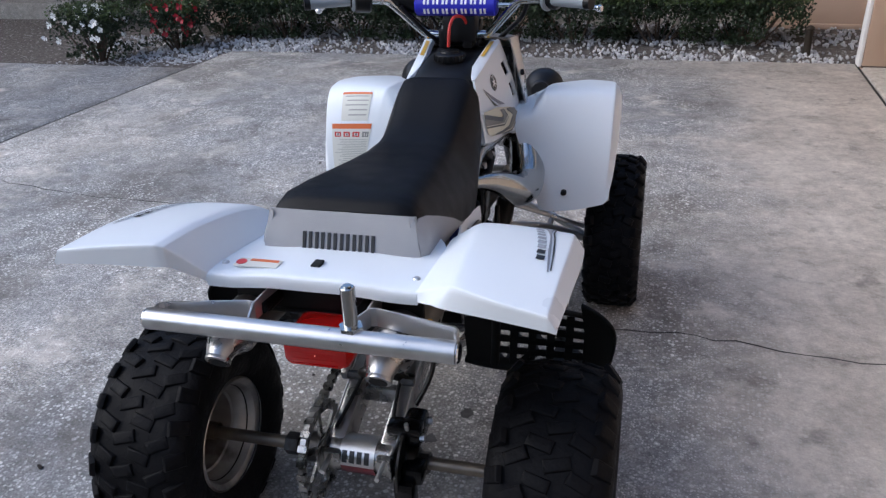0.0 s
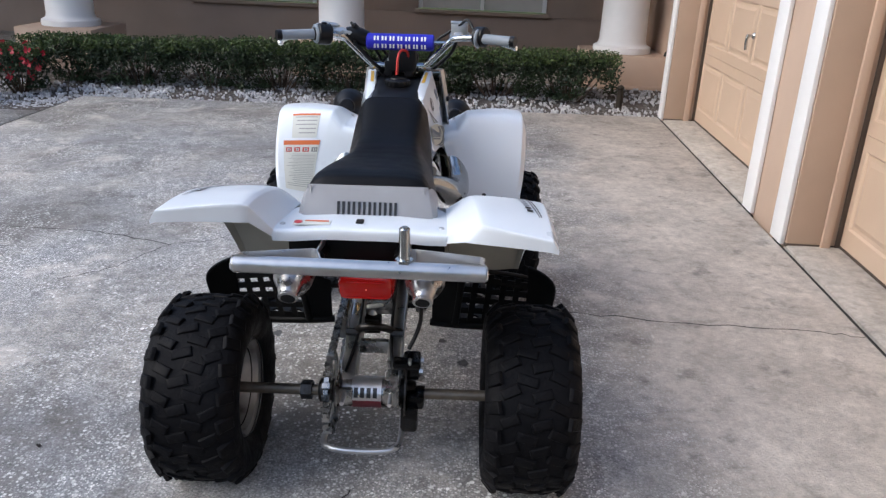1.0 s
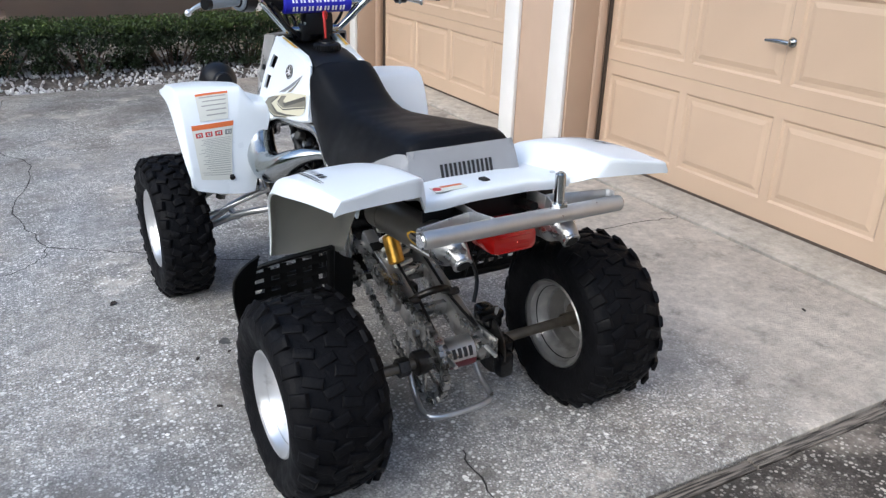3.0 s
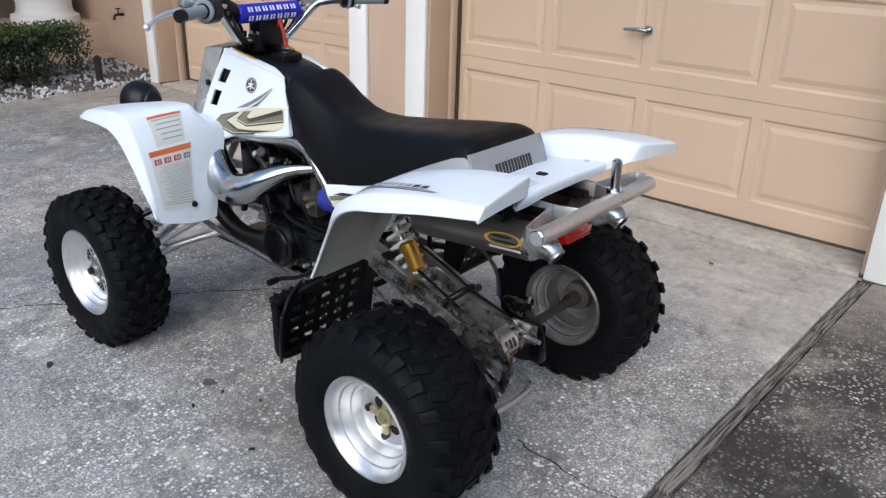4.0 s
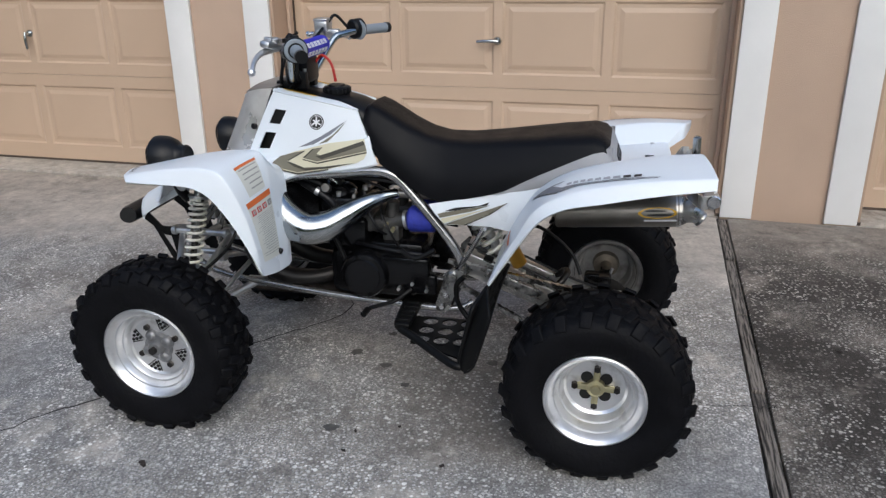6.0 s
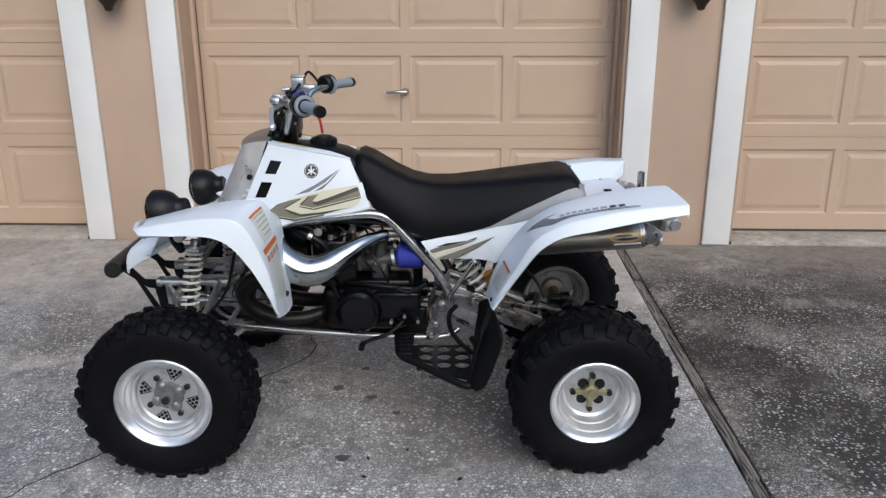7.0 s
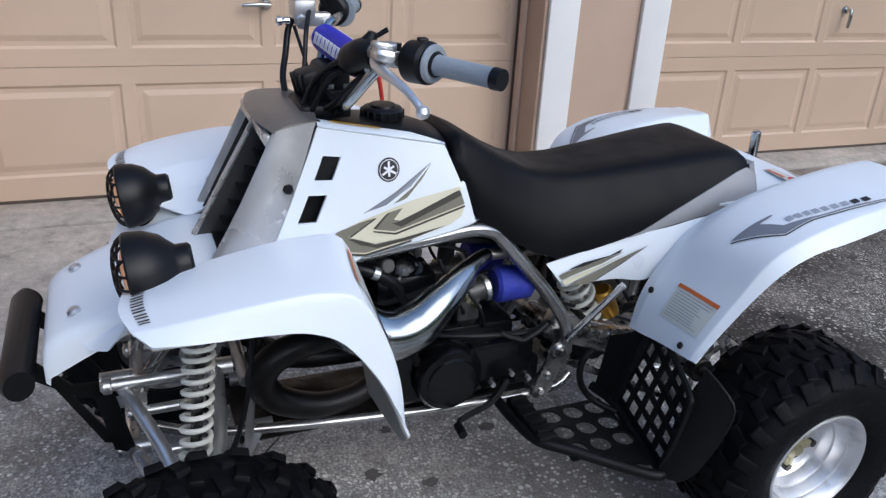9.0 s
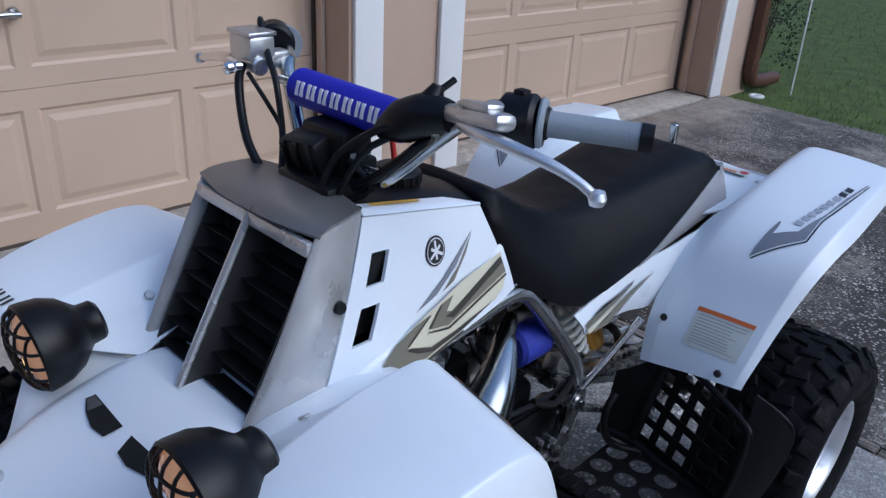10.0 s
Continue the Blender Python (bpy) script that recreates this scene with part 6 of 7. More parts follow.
# front suspension, steering and bumper
for s in (-1, 1):
    for name, z_in, z_out, y1, y2 in (("lower_arm", 0.305, 0.205, 0.74, 0.50), ("upper_arm", 0.468, 0.330, 0.755, 0.575)):
        P(name, Geo().tube(side_of(s, [(0.09, y1, z_in), (0.24, 0.69, (z_in + z_out) / 2 + 0.01), (0.375, 0.65, z_out)]), 0.0125, 12, 3).tube(side_of(s, [(0.10, y2, z_in), (0.24, 0.59, (z_in + z_out) / 2 + 0.01), (0.375, 0.64, z_out)]), 0.0125, 12, 3)
          .cyl((s * 0.085, y1 - 0.03, z_in), (s * 0.085, y1 + 0.03, z_in), 0.017).cyl((s * 0.095, y2 - 0.03, z_in), (s * 0.095, y2 + 0.03, z_in), 0.017).tube(side_of(s, [(0.235, 0.69, (z_in + z_out) / 2), (0.235, 0.59, (z_in + z_out) / 2)]), 0.010), M_BRUSH, "silver suspension arm")
    for x, z, y1, y2, r in ((0.112, 0.474, 0.575, 0.785, 0.011), (0.115, 0.408, 0.60, 0.745, 0.010)):
        P("arm_pivot", Geo().cyl((s * x, y1, z), (s * x, y2, z), r, segs=16, bevel=0.003), M_BRUSH, "bright steel pivot tube")
        for y in (y1 + 0.012, y2 - 0.012):
            P("pivot_collar", Geo().cyl((s * x, y - 0.008, z), (s * x, y + 0.008, z), r + 0.005, segs=16, bevel=0.002), M_BRUSH)
    P("knuckle", Geo().box((s * 0.385, 0.645, 0.26), (0.04, 0.05, 0.15), 0.012).cyl((s * 0.36, 0.645, 0.246), (s * 0.43, 0.645, 0.246), 0.028), M_CASE)
    P("brake_disc", Geo().cyl((s * 0.402, 0.645, 0.246), (s * 0.407, 0.645, 0.246), 0.082, segs=36), M_BRUSH)
    P("brake_caliper", Geo().box((s * 0.39, 0.71, 0.29), (0.05, 0.045, 0.08), 0.01), M_CASE)
    P("tie_rod", Geo().tube(side_of(s, [(0.06, 0.50, 0.40), (0.37, 0.58, 0.28)]), 0.008), M_BRUSH)
    top, bot = Vector((s * 0.205, 0.606, 0.655)), Vector((s * 0.280, 0.646, 0.325))
    shock = P("front_shock", Geo().tube([top, bot], 0.0105, 14).cyl(top, top + (bot - top) * 0.40, 0.0165).cyl(bot + (top - bot) * 0.0, bot + (top - bot) * 0.12, 0.018), M_SWING, "shock absorber with a white spring")
    ax = (bot - top).normalized()
    e1 = ax.orthogonal().normalized()
    e2 = ax.cross(e1)
    pts = []
    for k in range(13 * 12 + 1):
        t = k / (13 * 12)
        a = 2 * math.pi * 13 * t
        pts.append(top + (bot - top) * (0.10 + 0.80 * t ** 1.25) + 0.0255 * (math.cos(a) * e1 + math.sin(a) * e2))
    P("spring", Geo().tube(pts, 0.0048, 8), M_SPRING, "white coil spring", shock)
    for q in (0.065, 0.905):
        P("spring_seat", Geo().cyl(top + (bot - top) * q, top + (bot - top) * (q + 0.022), 0.034, segs=24), M_BRUSH, "", shock)
    P("brake_hose", Geo().tube(side_of(s, [(0.39, 0.70, 0.33), (0.33, 0.60, 0.40), (0.20, 0.53, 0.47), (0.12, 0.505, 0.60), (0.06, 0.48, 0.72)]), 0.005, 8, 5), M_BLACK)
for pts in ([(-0.11, 0.72, 0.425), (0.11, 0.72, 0.425)], [(-0.11, 0.74, 0.305), (0.11, 0.74, 0.305)], [(-0.10, 0.52, 0.425), (0.10, 0.52, 0.425)]):
    P("front_cross_tube", Geo().tube(pts, 0.0135), M_BRUSH, "silver front cross tube")
P("steering_stem", Geo().tube([(0, 0.50, 0.36), (0, 0.42, 0.76), (0, 0.345, 0.965)], 0.013, 12), M_GREASE)
for s in (-1, 1):
    P("bumper_bracket", Geo().plate([(0.745, 0.475), (0.745, 0.44), (0.82, 0.45), (0.895, 0.505), (0.905, 0.535), (0.89, 0.545), (0.83, 0.48)], Matrix(((0, 0, s, s * 0.095), (1, 0, 0, 0), (0, 1, 0, 0), (0, 0, 0, 1))), 0.006)
      .plate([(0.765, 0.46), (0.80, 0.46), (0.775, 0.32), (0.735, 0.30)], Matrix(((0, 0, s, s * 0.095), (1, 0, 0, 0), (0, 1, 0, 0), (0, 0, 0, 1))), 0.006)
      .plate([(0.84, 0.47), (0.87, 0.50), (0.79, 0.34), (0.765, 0.335)], Matrix(((0, 0, s, s * 0.095), (1, 0, 0, 0), (0, 1, 0, 0), (0, 0, 0, 1))), 0.006), M_MATTE, "black steel bumper bracket")
P("bumper_bar", Geo().tube([(-0.165, 0.905, 0.535), (-0.15, 0.912, 0.532), (0.15, 0.912, 0.532), (0.165, 0.905, 0.535)], [0.026, 0.029, 0.029, 0.026], 18), M_BLACK, "black padded bumper bar")

# handlebar
bar_pts = [(-0.385, 0.160, 1.086), (-0.28, 0.218, 1.087), (-0.205, 0.260, 1.080), (-0.178, 0.281, 1.066), (-0.10, 0.314, 0.985), (-0.075, 0.316, 0.977), (0, 0.314, 0.975)]
bar_pts += [(-x, y, z) for x, y, z in reversed(bar_pts[:-1])]
PAD_Y, PAD_Z = 0.299, 1.059
bar = P("handlebar", Geo().tube(bar_pts, 0.0115, 14, 3).tube([(-0.172, PAD_Y, PAD_Z), (0.172, PAD_Y, PAD_Z)], 0.0075), M_CHROME, "chrome handlebar with a crossbar")
P("bar_pad", Geo().cyl((-0.112, PAD_Y, PAD_Z), (0.122, PAD_Y, PAD_Z), 0.028, segs=28, bevel=0.005), M_BLUE, "blue foam crossbar pad", bar)
for row in (0, 1):
    for k in range(7):
        x = -0.076 + 0.027 * k
        ang = radians(150 if row else 205)
        for dx in (-0.0055, 0.0055):
            P("pad_mark", Geo().box((dx, 0, 0), (0.0058, 0.003, 0.015), 0, Matrix.Translation((x, PAD_Y + 0.0275 * math.cos(ang), PAD_Z + 0.0275 * math.sin(ang))) @ pose(0, 0, 0, 150 - 180 if row else 25, 0, 0)), M_WHITEINK, "white printed bar" if k == 0 else "", bar)
        if row == 0:
            ang2 = radians(15)
            for dx in (-0.0055, 0.0055):
                P("pad_mark", Geo().box((dx, 0, 0), (0.0058, 0.003, 0.021), 0, Matrix.Translation((x, PAD_Y + 0.0275 * math.cos(ang2), PAD_Z + 0.0275 * math.sin(ang2))) @ pose(0, 0, 0, 15, 0, 0)), M_WHITEINK, "", bar)
for s in (-1, 1):
    a, b = Vector((s * 0.275, 0.221, 1.087)), Vector((s * 0.378, 0.164, 1.086))
    P("grip", Geo().tube([a, a + (b - a) * 0.1, b], [0.019, 0.0165, 0.0165], 18), M_GRIP, "grey rubber grip", bar)
    P("grip_end", Geo().tube([b, b + (b - a).normalized() * 0.016], [0.0180, 0.0170], 18), M_BLACK, "black grip end", bar)
    P("grip_flange", Geo().tube([a - (b - a).normalized() * 0.005, a - (b - a).normalized() * 0.002, a + (b - a).normalized() * 0.003], [0.031, 0.032, 0.029], 24), M_GRIP, "", bar)
    P("flange_ring", Geo().tube([a + (b - a).normalized() * 0.0032, a + (b - a).normalized() * 0.0075], [0.0215, 0.0195], 22), M_BLACK, "", bar)
    P("clamp", Geo().box((s * 0.035, 0.314, 0.968), (0.03, 0.045, 0.055), 0.006), M_BLACK, "", bar)
    for k in range(2):
        P("clamp_bolt", Geo().cyl((s * 0.035, 0.30 + 0.028 * k, 0.995), (s * 0.035, 0.30 + 0.028 * k, 1.003), 0.006, segs=8), M_BRUSH, "", bar)
P("switch_housing", Geo().cyl((-0.225, 0.243, 1.083), (-0.270, 0.224, 1.087), 0.035, segs=24, bevel=0.006).box((-0.246, 0.232, 1.118), (0.018, 0.016, 0.014), 0.003), M_BLACK, "black switch housing", bar)
P("kill_switch", Geo().box((-0.247, 0.206, 1.088), (0.018, 0.008, 0.014), 0.003), M_RED, "red switch", bar)
P("throttle_housing", Geo().cyl((0.262, 0.246, 1.090), (0.300, 0.222, 1.092), 0.033, segs=24, bevel=0.006), M_BLACK, "black throttle housing", bar)
perch_m = pose(-0.222, 0.296, 1.095, 8, 8, -10)
perch = P("clutch_perch", Geo().box((0, 0, 0), (0.138, 0.034, 0.022), 0.009, perch_m).box((-0.020, 0.004, 0.014), (0.060, 0.026, 0.012), 0.005, perch_m).box((0.022, -0.022, -0.004), (0.030, 0.040, 0.030), 0.007, perch_m), M_BRUSH, "alloy clutch perch", bar)
P("pivot_bolt", Geo().cyl((-0.212, 0.300, 1.086), (-0.212, 0.300, 1.112), 0.009, segs=14, bevel=0.002), M_RIM, "", perch)
P("adjuster", Geo().cyl((-0.250, 0.290, 1.104), (-0.252, 0.290, 1.118), 0.012, segs=16, bevel=0.002), M_BRUSH, "", perch)
P("perch_bolt", Geo().cyl((-0.235, 0.270, 1.102), (-0.235, 0.270, 1.114), 0.006, segs=6), M_BLACK, "", perch)
for pts in ([(-0.16, 0.282, 1.066), (-0.11, 0.320, 1.005), (-0.06, 0.337, 0.968), (0.0, 0.36, 0.952)], [(-0.19, 0.268, 1.080), (-0.135, 0.312, 1.028), (-0.085, 0.334, 0.978), (-0.03, 0.352, 0.952)], [(-0.15, 0.270, 1.060), (-0.105, 0.296, 1.002), (-0.07, 0.305, 0.97), (-0.04, 0.33, 0.95)]):
    P("bar_cable", Geo().tube(pts, 0.006, 8, 4), M_BLACK, "", bar)
P("clutch_lever", Geo().tube([(-0.212, 0.302, 1.084), (-0.255, 0.312, 1.083), (-0.305, 0.312, 1.080), (-0.355, 0.304, 1.072), (-0.388, 0.296, 1.060), (-0.404, 0.292, 1.050)], [0.008, 0.0095, 0.0085, 0.007, 0.006, 0.006], 12, 5).lathe([(0.0, -0.011), (0.008, -0.008), (0.011, 0), (0.008, 0.008), (0.0, 0.011)], pose(-0.410, 0.291, 1.0475), 14), M_RIM, "ball-end clutch lever", bar)
boot = P("dust_boot", Geo().tube([(-0.182, 0.290, 1.084), (-0.150, 0.298, 1.080), (-0.115, 0.310, 1.064), (-0.085, 0.322, 1.046)], [0.020, 0.029, 0.029, 0.012], 14, 3), M_BLACK, "black rubber lever boot", bar)
P("boot_ear", Geo().tube([(-0.150, 0.292, 1.100), (-0.154, 0.286, 1.117)], [0.016, 0.008], 10), M_BLACK, "", boot)
P("lever_stop", Geo().tube([(-0.152, 0.284, 1.108), (-0.160, 0.262, 1.123)], 0.0045, 8), M_BLACK, "", boot)
master = P("master_cylinder", Geo().box((0.208, 0.324, 1.106), (0.058, 0.045, 0.036), 0.005).cyl((0.172, 0.332, 1.081), (0.245, 0.326, 1.081), 0.014, segs=16, bevel=0.003).box((0.205, 0.290, 1.083), (0.03, 0.05, 0.028), 0.006), M_BRUSH, "alloy brake master cylinder", bar)
P("reservoir_lid", Geo().box((0.208, 0.324, 1.127), (0.062, 0.049, 0.007), 0.002), M_BRUSH, "", master)
P("banjo_bolt", Geo().cyl((0.196, 0.352, 1.081), (0.196, 0.366, 1.081), 0.008, segs=12, bevel=0.002).cyl((0.196, 0.366, 1.081), (0.196, 0.382, 1.080), 0.0095, segs=14, bevel=0.004), M_ALLOY, "", master)
P("brake_lever", Geo().tube([(0.225, 0.334, 1.080), (0.27, 0.332, 1.078), (0.33, 0.318, 1.066), (0.395, 0.306, 1.050)], [0.008, 0.009, 0.0075, 0.006], 10, 4).lathe([(0.0, -0.010), (0.008, -0.007), (0.010, 0), (0.008, 0.007), (0.0, 0.010)], pose(0.402, 0.305, 1.049), 14), M_ALLOY, "ball-end brake lever", bar)
P("brake_line", Geo().tube([(0.198, 0.346, 1.085), (0.198, 0.356, 1.062), (0.18, 0.366, 1.019), (0.14, 0.381, 0.979), (0.10, 0.382, 0.945), (0.07, 0.376, 0.923)], 0.0068, 10, 5), M_BLACK, "", bar)
P("brake_switch_wire", Geo().tube([(0.190, 0.345, 1.071), (0.15, 0.340, 1.034), (0.12, 0.336, 1.001), (0.08, 0.345, 0.96)], 0.0035, 8, 4), M_BLACK, "", bar)
P("throttle_cable", Geo().tube([(0.262, 0.262, 1.100), (0.235, 0.290, 1.138), (0.205, 0.306, 1.118), (0.165, 0.322, 1.090), (0.13, 0.335, 1.062), (0.10, 0.348, 0.997), (0.06, 0.38, 0.95)], 0.005, 8, 5), M_BLACK, "", bar)
P("clutch_cable", Geo().tube([(-0.17, 0.305, 1.075), (-0.11, 0.335, 1.06), (-0.05, 0.365, 1.01), (-0.035, 0.385, 0.95)], 0.0055, 8, 5).tube([(-0.16, 0.27, 1.07), (-0.09, 0.34, 1.03), (-0.06, 0.37, 0.96)], 0.005, 8, 4), M_BLACK, "", bar)
pod = P("stem_shroud", Geo().box((0.012, 0.318, 0.995), (0.10, 0.06, 0.080), 0.014), M_BLACK, "black stem shroud and wiring", bar)
P("stem_plate", Geo().box((0.0, 0.355, 0.955), (0.12, 0.07, 0.03), 0.01), M_BLACK, "", pod)
P("control_box", Geo().box((0, 0, 0), (0.078, 0.046, 0.070), 0.010, pose(0.026, 0.350, 0.985, -14, 6, 4)), M_BLACK, "ribbed black control box", pod)
for k in range(3):
    P("box_rib", Geo().box((-0.026 + 0.026 * k, 0.024, 0), (0.006, 0.008, 0.066), 0.002, pose(0.026, 0.350, 0.985, -14, 6, 4)), M_BLACK, "", pod)
for k in range(4):
    P("loom_wire", Geo().tube([(-0.05 + 0.03 * k, 0.345, 1.0), (-0.07 + 0.035 * k, 0.325, 0.96 + 0.01 * (k % 2)), (-0.045 + 0.03 * k, 0.36, 0.935)], 0.005, 8, 4), M_BLACK, "", pod)

# swing arm, axle and drive
for s in (-1, 1):
    m = Matrix.Translation((s * 0.060, -0.415, 0.335)) @ pose(0, 0, 0, 21.5, 0, 0)
    P("swing_arm", Geo().box((0, 0, 0), (0.040, 0.48, 0.074), 0.008, m), M_ARM, "worn alloy swing arm")
    P("chain_adjuster", Geo().box((s * 0.060, -0.64, 0.245), (0.04, 0.09, 0.05), 0.006), M_SWING)
P("swing_brace", Geo().box((0, -0.36, 0.365), (0.10, 0.03, 0.045), 0.006), M_SWING)
P("swing_brace", Geo().box((0, -0.50, 0.305), (0.10, 0.025, 0.04), 0.006), M_SWING)
P("swing_pivot", Geo().cyl((-0.10, -0.205, 0.405), (0.10, -0.205, 0.405), 0.022), M_SWING)
P("axle", Geo().cyl((-0.40, -0.64, 0.24), (0.40, -0.64, 0.24), 0.0145, segs=18), M_AXLE, "tan stained steel axle")
P("axle_carrier", Geo().cyl((-0.075, -0.64, 0.24), (0.075, -0.64, 0.24), 0.042, segs=28, bevel=0.006), M_SWING, "alloy axle carrier")
P("carrier_band", Geo().cyl((-0.045, -0.64, 0.24), (0.035, -0.64, 0.24), 0.0428, segs=28), M_BRUSH, "printed alloy band")
def arc_patch(x1, x2, a1, a2, r):
    """A patch on the axle carrier; angles in degrees, 0 facing the rear and growing upwards."""
    vs = []
    for k in range(7):
        a = radians(a1 + (a2 - a1) * k / 6)
        vs += [(x, -0.64 - q * math.cos(a), 0.24 + q * math.sin(a)) for q in (r, r - 0.003) for x in (x1, x2)]
    fs = []
    for k in range(6):
        b = 4 * k
        fs += [(b, b + 1, b + 5, b + 4), (b, b + 4, b + 6, b + 2), (b + 1, b + 3, b + 7, b + 5)]
    return Geo().add(vs, fs + [(0, 2, 3, 1), (24, 25, 27, 26)])


for k in range(4):
    P("carrier_mark", arc_patch(-0.038 + 0.017 * k, -0.027 + 0.017 * k, 8, 44, 0.0440), M_BLACKINK, "dark printed bar")
P("carrier_stripe", arc_patch(-0.045, 0.035, -42, -4, 0.0438), M_MAROON, "maroon stripe")
P("axle_nut", Geo().cyl((-0.185, -0.64, 0.24), (-0.155, -0.64, 0.24), 0.026, segs=6), M_GREASE)
P("axle_nut", Geo().cyl((0.125, -0.64, 0.24), (0.15, -0.64, 0.24), 0.024, segs=8), M_GREASE)
spr = Geo()
n = 40
out = []
for k in range(n * 4):
    a = 2 * math.pi * k / (n * 4)
    out.append(((0.110 if k % 4 < 2 else 0.103) * math.cos(a), (0.110 if k % 4 < 2 else 0.103) * math.sin(a)))
m = Matrix.Translation((-0.105, -0.64, 0.24)) @ pose(0, 0, 0, 0, 90, 0)
inner = [(0.086 * math.cos(2 * math.pi * k / (n * 4)), 0.086 * math.sin(2 * math.pi * k / (n * 4))) for k in range(n * 4)]
nn = n * 4
vs = [m @ Vector((x, y, z)) for z in (0, 0.006) for ring_ in (out, inner) for x, y in ring_]
fs = []
for k in range(nn):
    j = (k + 1) % nn
    fs += [(k, j, nn + j, nn + k), (2 * nn + k, 3 * nn + k, 3 * nn + j, 2 * nn + j), (k, 2 * nn + k, 2 * nn + j, j), (nn + k, nn + j, 3 * nn + j, 3 * nn + k)]
spr.add(vs, fs)
sprocket = P("sprocket", spr, M_SWING, "toothed steel sprocket")
for k in range(6):
    P("spoke", Geo().box((0.048, 0, 0.003), (0.082, 0.014, 0.006), 0, m @ pose(0, 0, 0, 0, 0, 60 * k)), M_SWING, "", sprocket)
P("sprocket_hub", Geo().cyl((-0.135, -0.64, 0.24), (-0.095, -0.64, 0.24), 0.034, segs=24, bevel=0.004), M_GREASE, "", sprocket)
loop = []
for k in range(15):
    a = radians(-110 + 220 * k / 14) + math.pi
    loop.append((0.0, -0.64 + 0.111 * math.cos(a + 0.25), 0.24 + 0.111 * math.sin(a + 0.25)))
loop = [(0, -0.16, 0.43)] + ([p for p in loop] if loop[0][2] > loop[-1][2] else list(reversed(loop))) + [(0, -0.16, 0.37)]
loop = [Vector((-0.102, y, z)) for _, y, z in loop]
ch = Geo()
for a, b in zip(loop, loop[1:]):
    length = (b - a).length
    k = max(1, round(length / 0.0125))
    for i in range(k):
        c = a + (b - a) * ((i + 0.5) / k)
        mm = Matrix.Translation(c) @ (b - a).to_track_quat("Y", "Z").to_matrix().to_4x4()
        ch.box((0, 0, 0), (0.020 if i % 2 else 0.012, 0.0135, 0.013), 0, mm)
P("chain", ch, M_SWING, "greasy drive chain")
P("chain_guide", Geo().box((0, 0, 0), (0.024, 0.22, 0.03), 0.005, Matrix.Translation((-0.10, -0.38, 0.365)) @ pose(0, 0, 0, 21, 0, 0)), M_SWING)
P("rear_disc", Geo().cyl((0.098, -0.64, 0.24), (0.103, -0.64, 0.24), 0.085, segs=40), M_GREASE, "worn brake disc")
rear_cal = P("rear_caliper", Geo().box((0.112, -0.615, 0.312), (0.050, 0.085, 0.052), 0.012).box((0.100, -0.640, 0.330), (0.075, 0.040, 0.024), 0.006), M_ENGINE, "greasy brake caliper")
for y in (-0.585, -0.645):
    P("caliper_bolt", Geo().cyl((0.134, y, 0.312), (0.144, y, 0.312), 0.009, segs=6), M_BRUSH, "", rear_cal)
P("bleed_nipple", Geo().cyl((0.110, -0.655, 0.335), (0.110, -0.662, 0.356), 0.005, segs=8), M_BRUSH, "", rear_cal)
P("caliper_bracket", Geo().box((0.112, -0.700, 0.205), (0.045, 0.045, 0.075), 0.010).box((0.125, -0.675, 0.245), (0.050, 0.050, 0.040), 0.008), M_ENGINE)
P("disc_carrier", Geo().cyl((0.082, -0.64, 0.24), (0.126, -0.64, 0.24), 0.040, 0.034, 24, 0.004), M_GREASE)
for s in (-1, 1):
    m = Matrix.Translation((s * 0.060, -0.415, 0.335)) @ pose(0, 0, 0, 21.5, 0, 0)
    P("arm_weld", Geo().tube([m @ Vector((s * 0.0185, y, 0.0345)) for y in (-0.23, 0.0, 0.23)], 0.0028, 8), M_BRUSH)
    P("arm_cable", Geo().tube([m @ Vector((-s * 0.014, 0.24, 0.050)), m @ Vector((-s * 0.014, 0.05, 0.052)), m @ Vector((-s * 0.012, -0.10, 0.046)), m @ Vector((s * 0.004, -0.22, 0.048))], 0.0045, 8, 3), M_BLACK)
    P("chain_slider" if s < 0 else "hose_clip", Geo().box((s * 0.002, 0.16, 0.0385), (0.044, 0.03, 0.008), 0.002, m), M_MATTE)
P("rear_hose", Geo().tube([(0.10, -0.56, 0.33), (0.13, -0.52, 0.40), (0.12, -0.42, 0.48), (0.10, -0.3, 0.5)], 0.006, 8, 4), M_BLACK)
P("skid_guard", Geo().tube([(-0.11, -0.56, 0.20), (-0.118, -0.62, 0.12), (-0.115, -0.70, 0.102), (0, -0.712, 0.097), (0.076, -0.70, 0.104), (0.088, -0.63, 0.122), (0.088, -0.56, 0.20)], 0.0085, 10, 4), M_BRUSH, "bent alloy skid guard")
top, bot = Vector((-0.028, -0.235, 0.575)), Vector((-0.02, -0.375, 0.325))
rs = P("rear_shock", Geo().tube([top, bot], 0.016, 14), M_BRUSH, "rear shock with white spring and gold reservoir")
ax = (bot - top).normalized()
e1 = ax.orthogonal().normalized()
e2 = ax.cross(e1)
P("spring", Geo().tube([top + (bot - top) * (0.12 + 0.76 * k / 84) + 0.036 * (math.cos(2 * math.pi * k / 12) * e1 + math.sin(2 * math.pi * k / 12) * e2) for k in range(85)], 0.0065, 8), M_SPRING, "white coil spring", rs)
P("reservoir", Geo().cyl((-0.054, -0.340, 0.487), (-0.05, -0.380, 0.410), 0.024, segs=24, bevel=0.005), M_GOLD, "gold anodised reservoir", rs)
